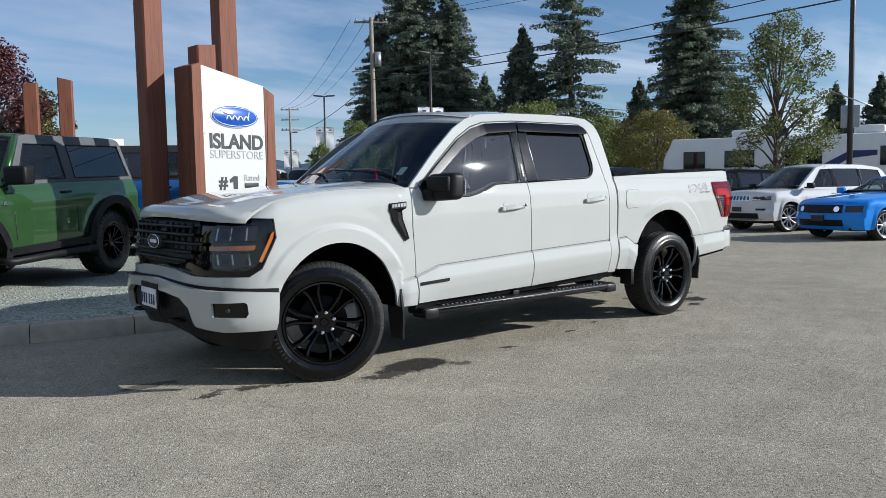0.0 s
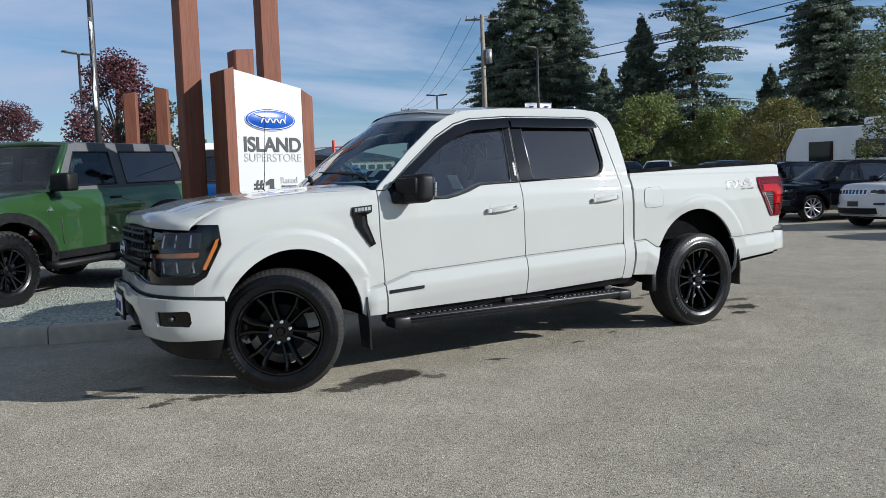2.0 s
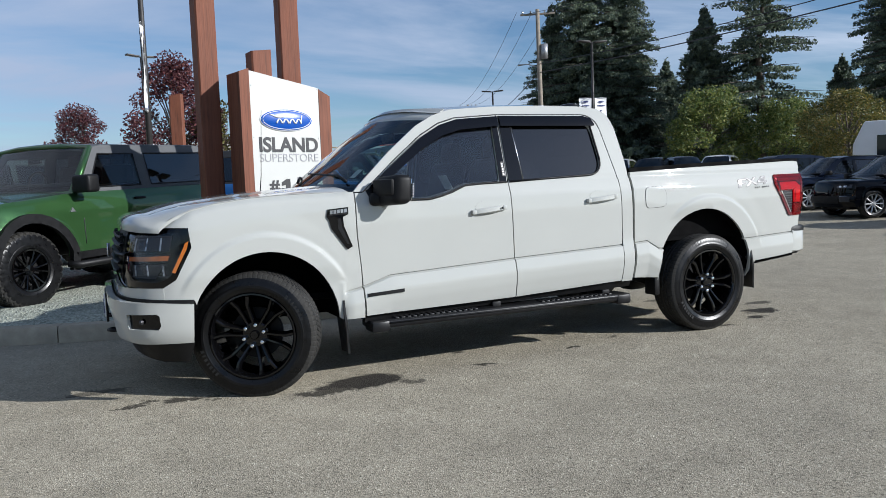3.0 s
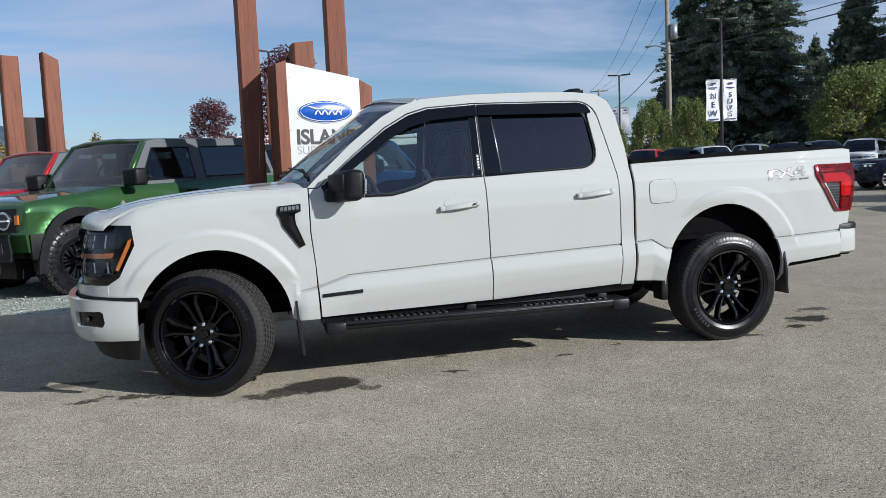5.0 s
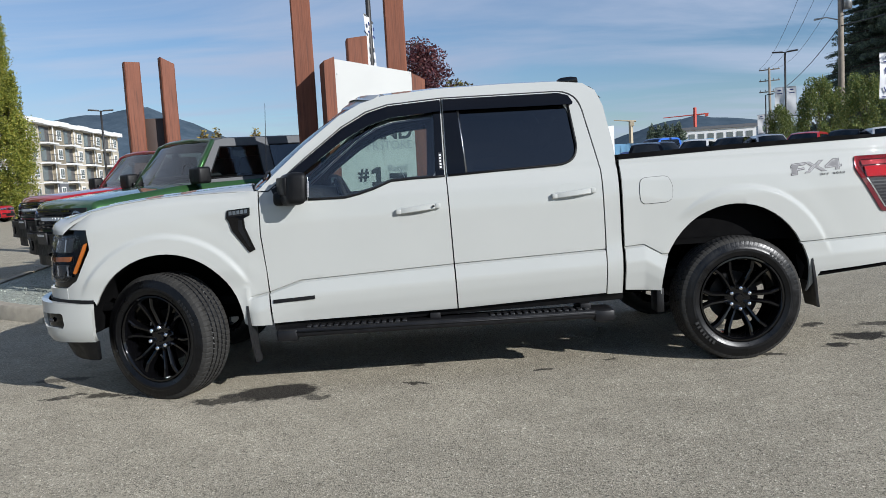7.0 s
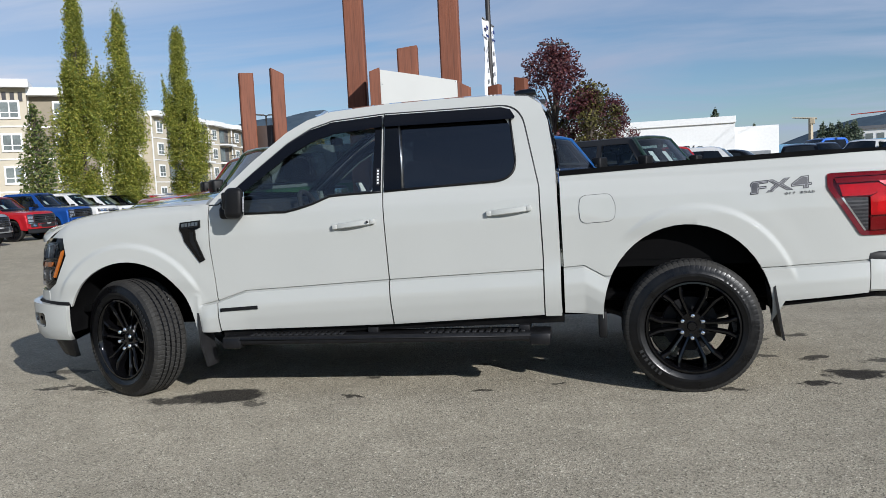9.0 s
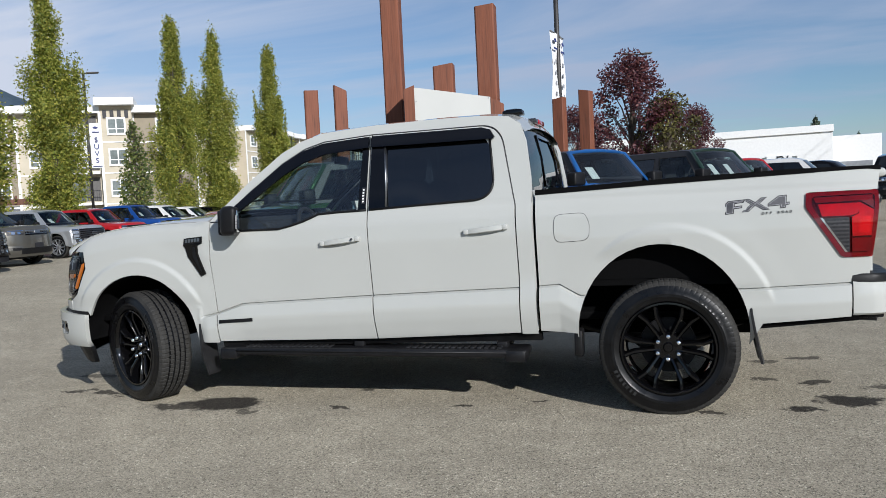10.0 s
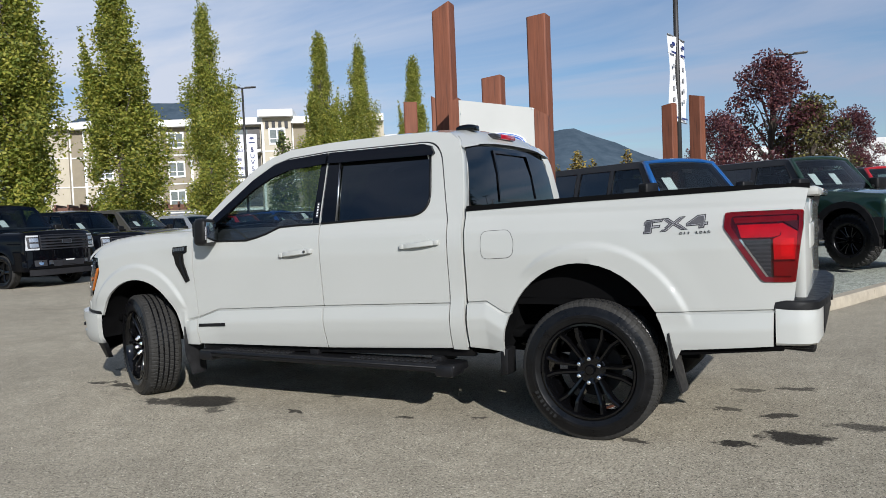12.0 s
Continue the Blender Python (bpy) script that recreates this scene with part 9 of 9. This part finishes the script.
cr = thing("tower_crane", "tall pale yellow tower crane far away", "crane", pose(52.2, 167.5, 0, 0, 0, -15))
part("mast", tube([(0, 0, 0), (0, 0, 11.4)], 0.45, 4), M_CRANE, cr, smooth=False)
part("jib", tube([(-3.6, 0, 11.9), (1.2, 0, 11.4)], [0.10, 0.2], 4), M_CRANE, cr, smooth=False)
part("cab", box((0.3, 0, 10.9), (1.0, 1.0, 1.1), 0.1), M_CRANE, cr, smooth=False)

M_REDCRANE = plain("red_crane_paint", (0.42, 0.06, 0.04), 0.6, vary=0.15)
cr = thing("tower_crane", "tall red tower crane far beyond the lot", "crane", pose(90.9, 231.0, 0, 0, 0, -20))
part("mast", tube([(0, 0, 0), (0, 0, 18.3)], 0.5, 4), M_REDCRANE, cr, smooth=False)
part("jib", tube([(-9.5, 0, 15.8), (4.0, 0, 16.2)], [0.12, 0.22], 4), M_REDCRANE, cr, smooth=False)
part("counterweight", box((3.4, 0, 15.8), (1.0, 0.8, 0.9), 0.1), M_REDCRANE, cr, smooth=False)

# motor home behind the parked cars
rv = thing("motor_home", "white motor home with dark stripe and roof units", "motor home", pose(33.5, 13.2, 0, 0, 0, 118) @ Matrix.Diagonal((1.1, 1.1, 1.14, 1)))
rvb = prism([(-5.2, 0.5), (4.9, 0.5), (5.2, 1.2), (5.15, 2.2), (4.75, 3.05), (-5.1, 3.0), (-5.2, 2.9)], 1.25, bevel=0.06)
M_RV = plain("white_fibreglass", (0.66, 0.66, 0.65), 0.4, vary=0.06, scale=1.5)
part("body", rvb, M_RV, rv)
for sgn in (-1, 1):
    for x0, x1, z0, z1 in ((-4.4, -3.3, 1.75, 2.5), (-1.2, 0.2, 1.8, 2.5), (1.4, 2.6, 1.8, 2.5), (3.4, 4.3, 1.7, 2.5)):
        part("window", box(((x0 + x1) / 2, sgn * 1.255, (z0 + z1) / 2), (x1 - x0, 0.03, z1 - z0), 0.0), M_CARGLASS, rv)
    st = sheet([(-3.2, 2.35), (-2.2, 2.35), (-0.8, 1.6), (1.0, 1.35), (-1.0, 1.35), (-2.2, 2.05), (-3.2, 2.15)], lambda u, v, d: Vector((u, sgn * (1.262 + d), v)), cell=0, thick=0.0)
    part("stripe", st, M_NAVY, rv)
part("windscreen", box((5.02, 0, 2.25), (0.04, 2.1, 0.9), 0.0, Matrix.Rotation(radians(-18), 4, "Y")), M_CARGLASS, rv)
for x in (-3.0, 1.8):
    part("roof_unit", box((x, 0.3, 3.2), (1.1, 0.8, 0.35), 0.10, seg=3), M_RV, rv)
for x in (-2.8, 3.4):
    for sgn in (-1, 1):
        part("wheel", add_lathe(bmesh.new(), [(0.0, -0.1), (0.42, -0.1), (0.45, 0.0), (0.42, 0.1)], 24), M_RUBBER, rv).matrix_basis = Matrix.Translation((x, sgn * 1.1, 0.45))

# ---- wooded hills ----
def hills():
    m, n, l, bs = material("haze_tinted_hill")
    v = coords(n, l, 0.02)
    # bluish distance haze is mixed into the hills' base colour
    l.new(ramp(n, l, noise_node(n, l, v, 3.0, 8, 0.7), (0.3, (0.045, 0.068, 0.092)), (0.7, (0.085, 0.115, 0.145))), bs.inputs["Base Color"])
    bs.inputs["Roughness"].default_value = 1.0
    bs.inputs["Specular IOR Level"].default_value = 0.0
    bm = bmesh.new()
    prof = [(-180, 25), (-60, 25), (0, 30), (30, 30), (55, 35), (62, 34), (69, 55), (73, 42), (77, 22), (84, 22), (95, 24), (103, 60), (108, 96), (113, 84), (122, 50), (130, 92), (136, 140), (141, 132), (148, 95), (160, 60), (180, 25)]
    prev = None
    for i in range(361):
        az = -180 + i
        h = lerp(prof, az) * (1 + 0.10 * noise.noise(Vector((az * 0.25, 3.1, 0)))) + 3.0 * noise.noise(Vector((az * 1.3, 0.7, 0)))
        a = radians(az)
        row = [bm.verts.new((math.cos(a) * rr, math.sin(a) * rr, h * k)) for rr, k in ((700, -0.1), (780, 0.45), (900, 1.0), (1100, 1.02))]
        if prev:
            for k in range(3):
                bm.faces.new((prev[k], row[k], row[k + 1], prev[k + 1]))
        prev = row
    tagged(part("hills", bm, m), "distant wooded hills, dark green with a haze-blue tint", "hills", kind="structure")


hills()
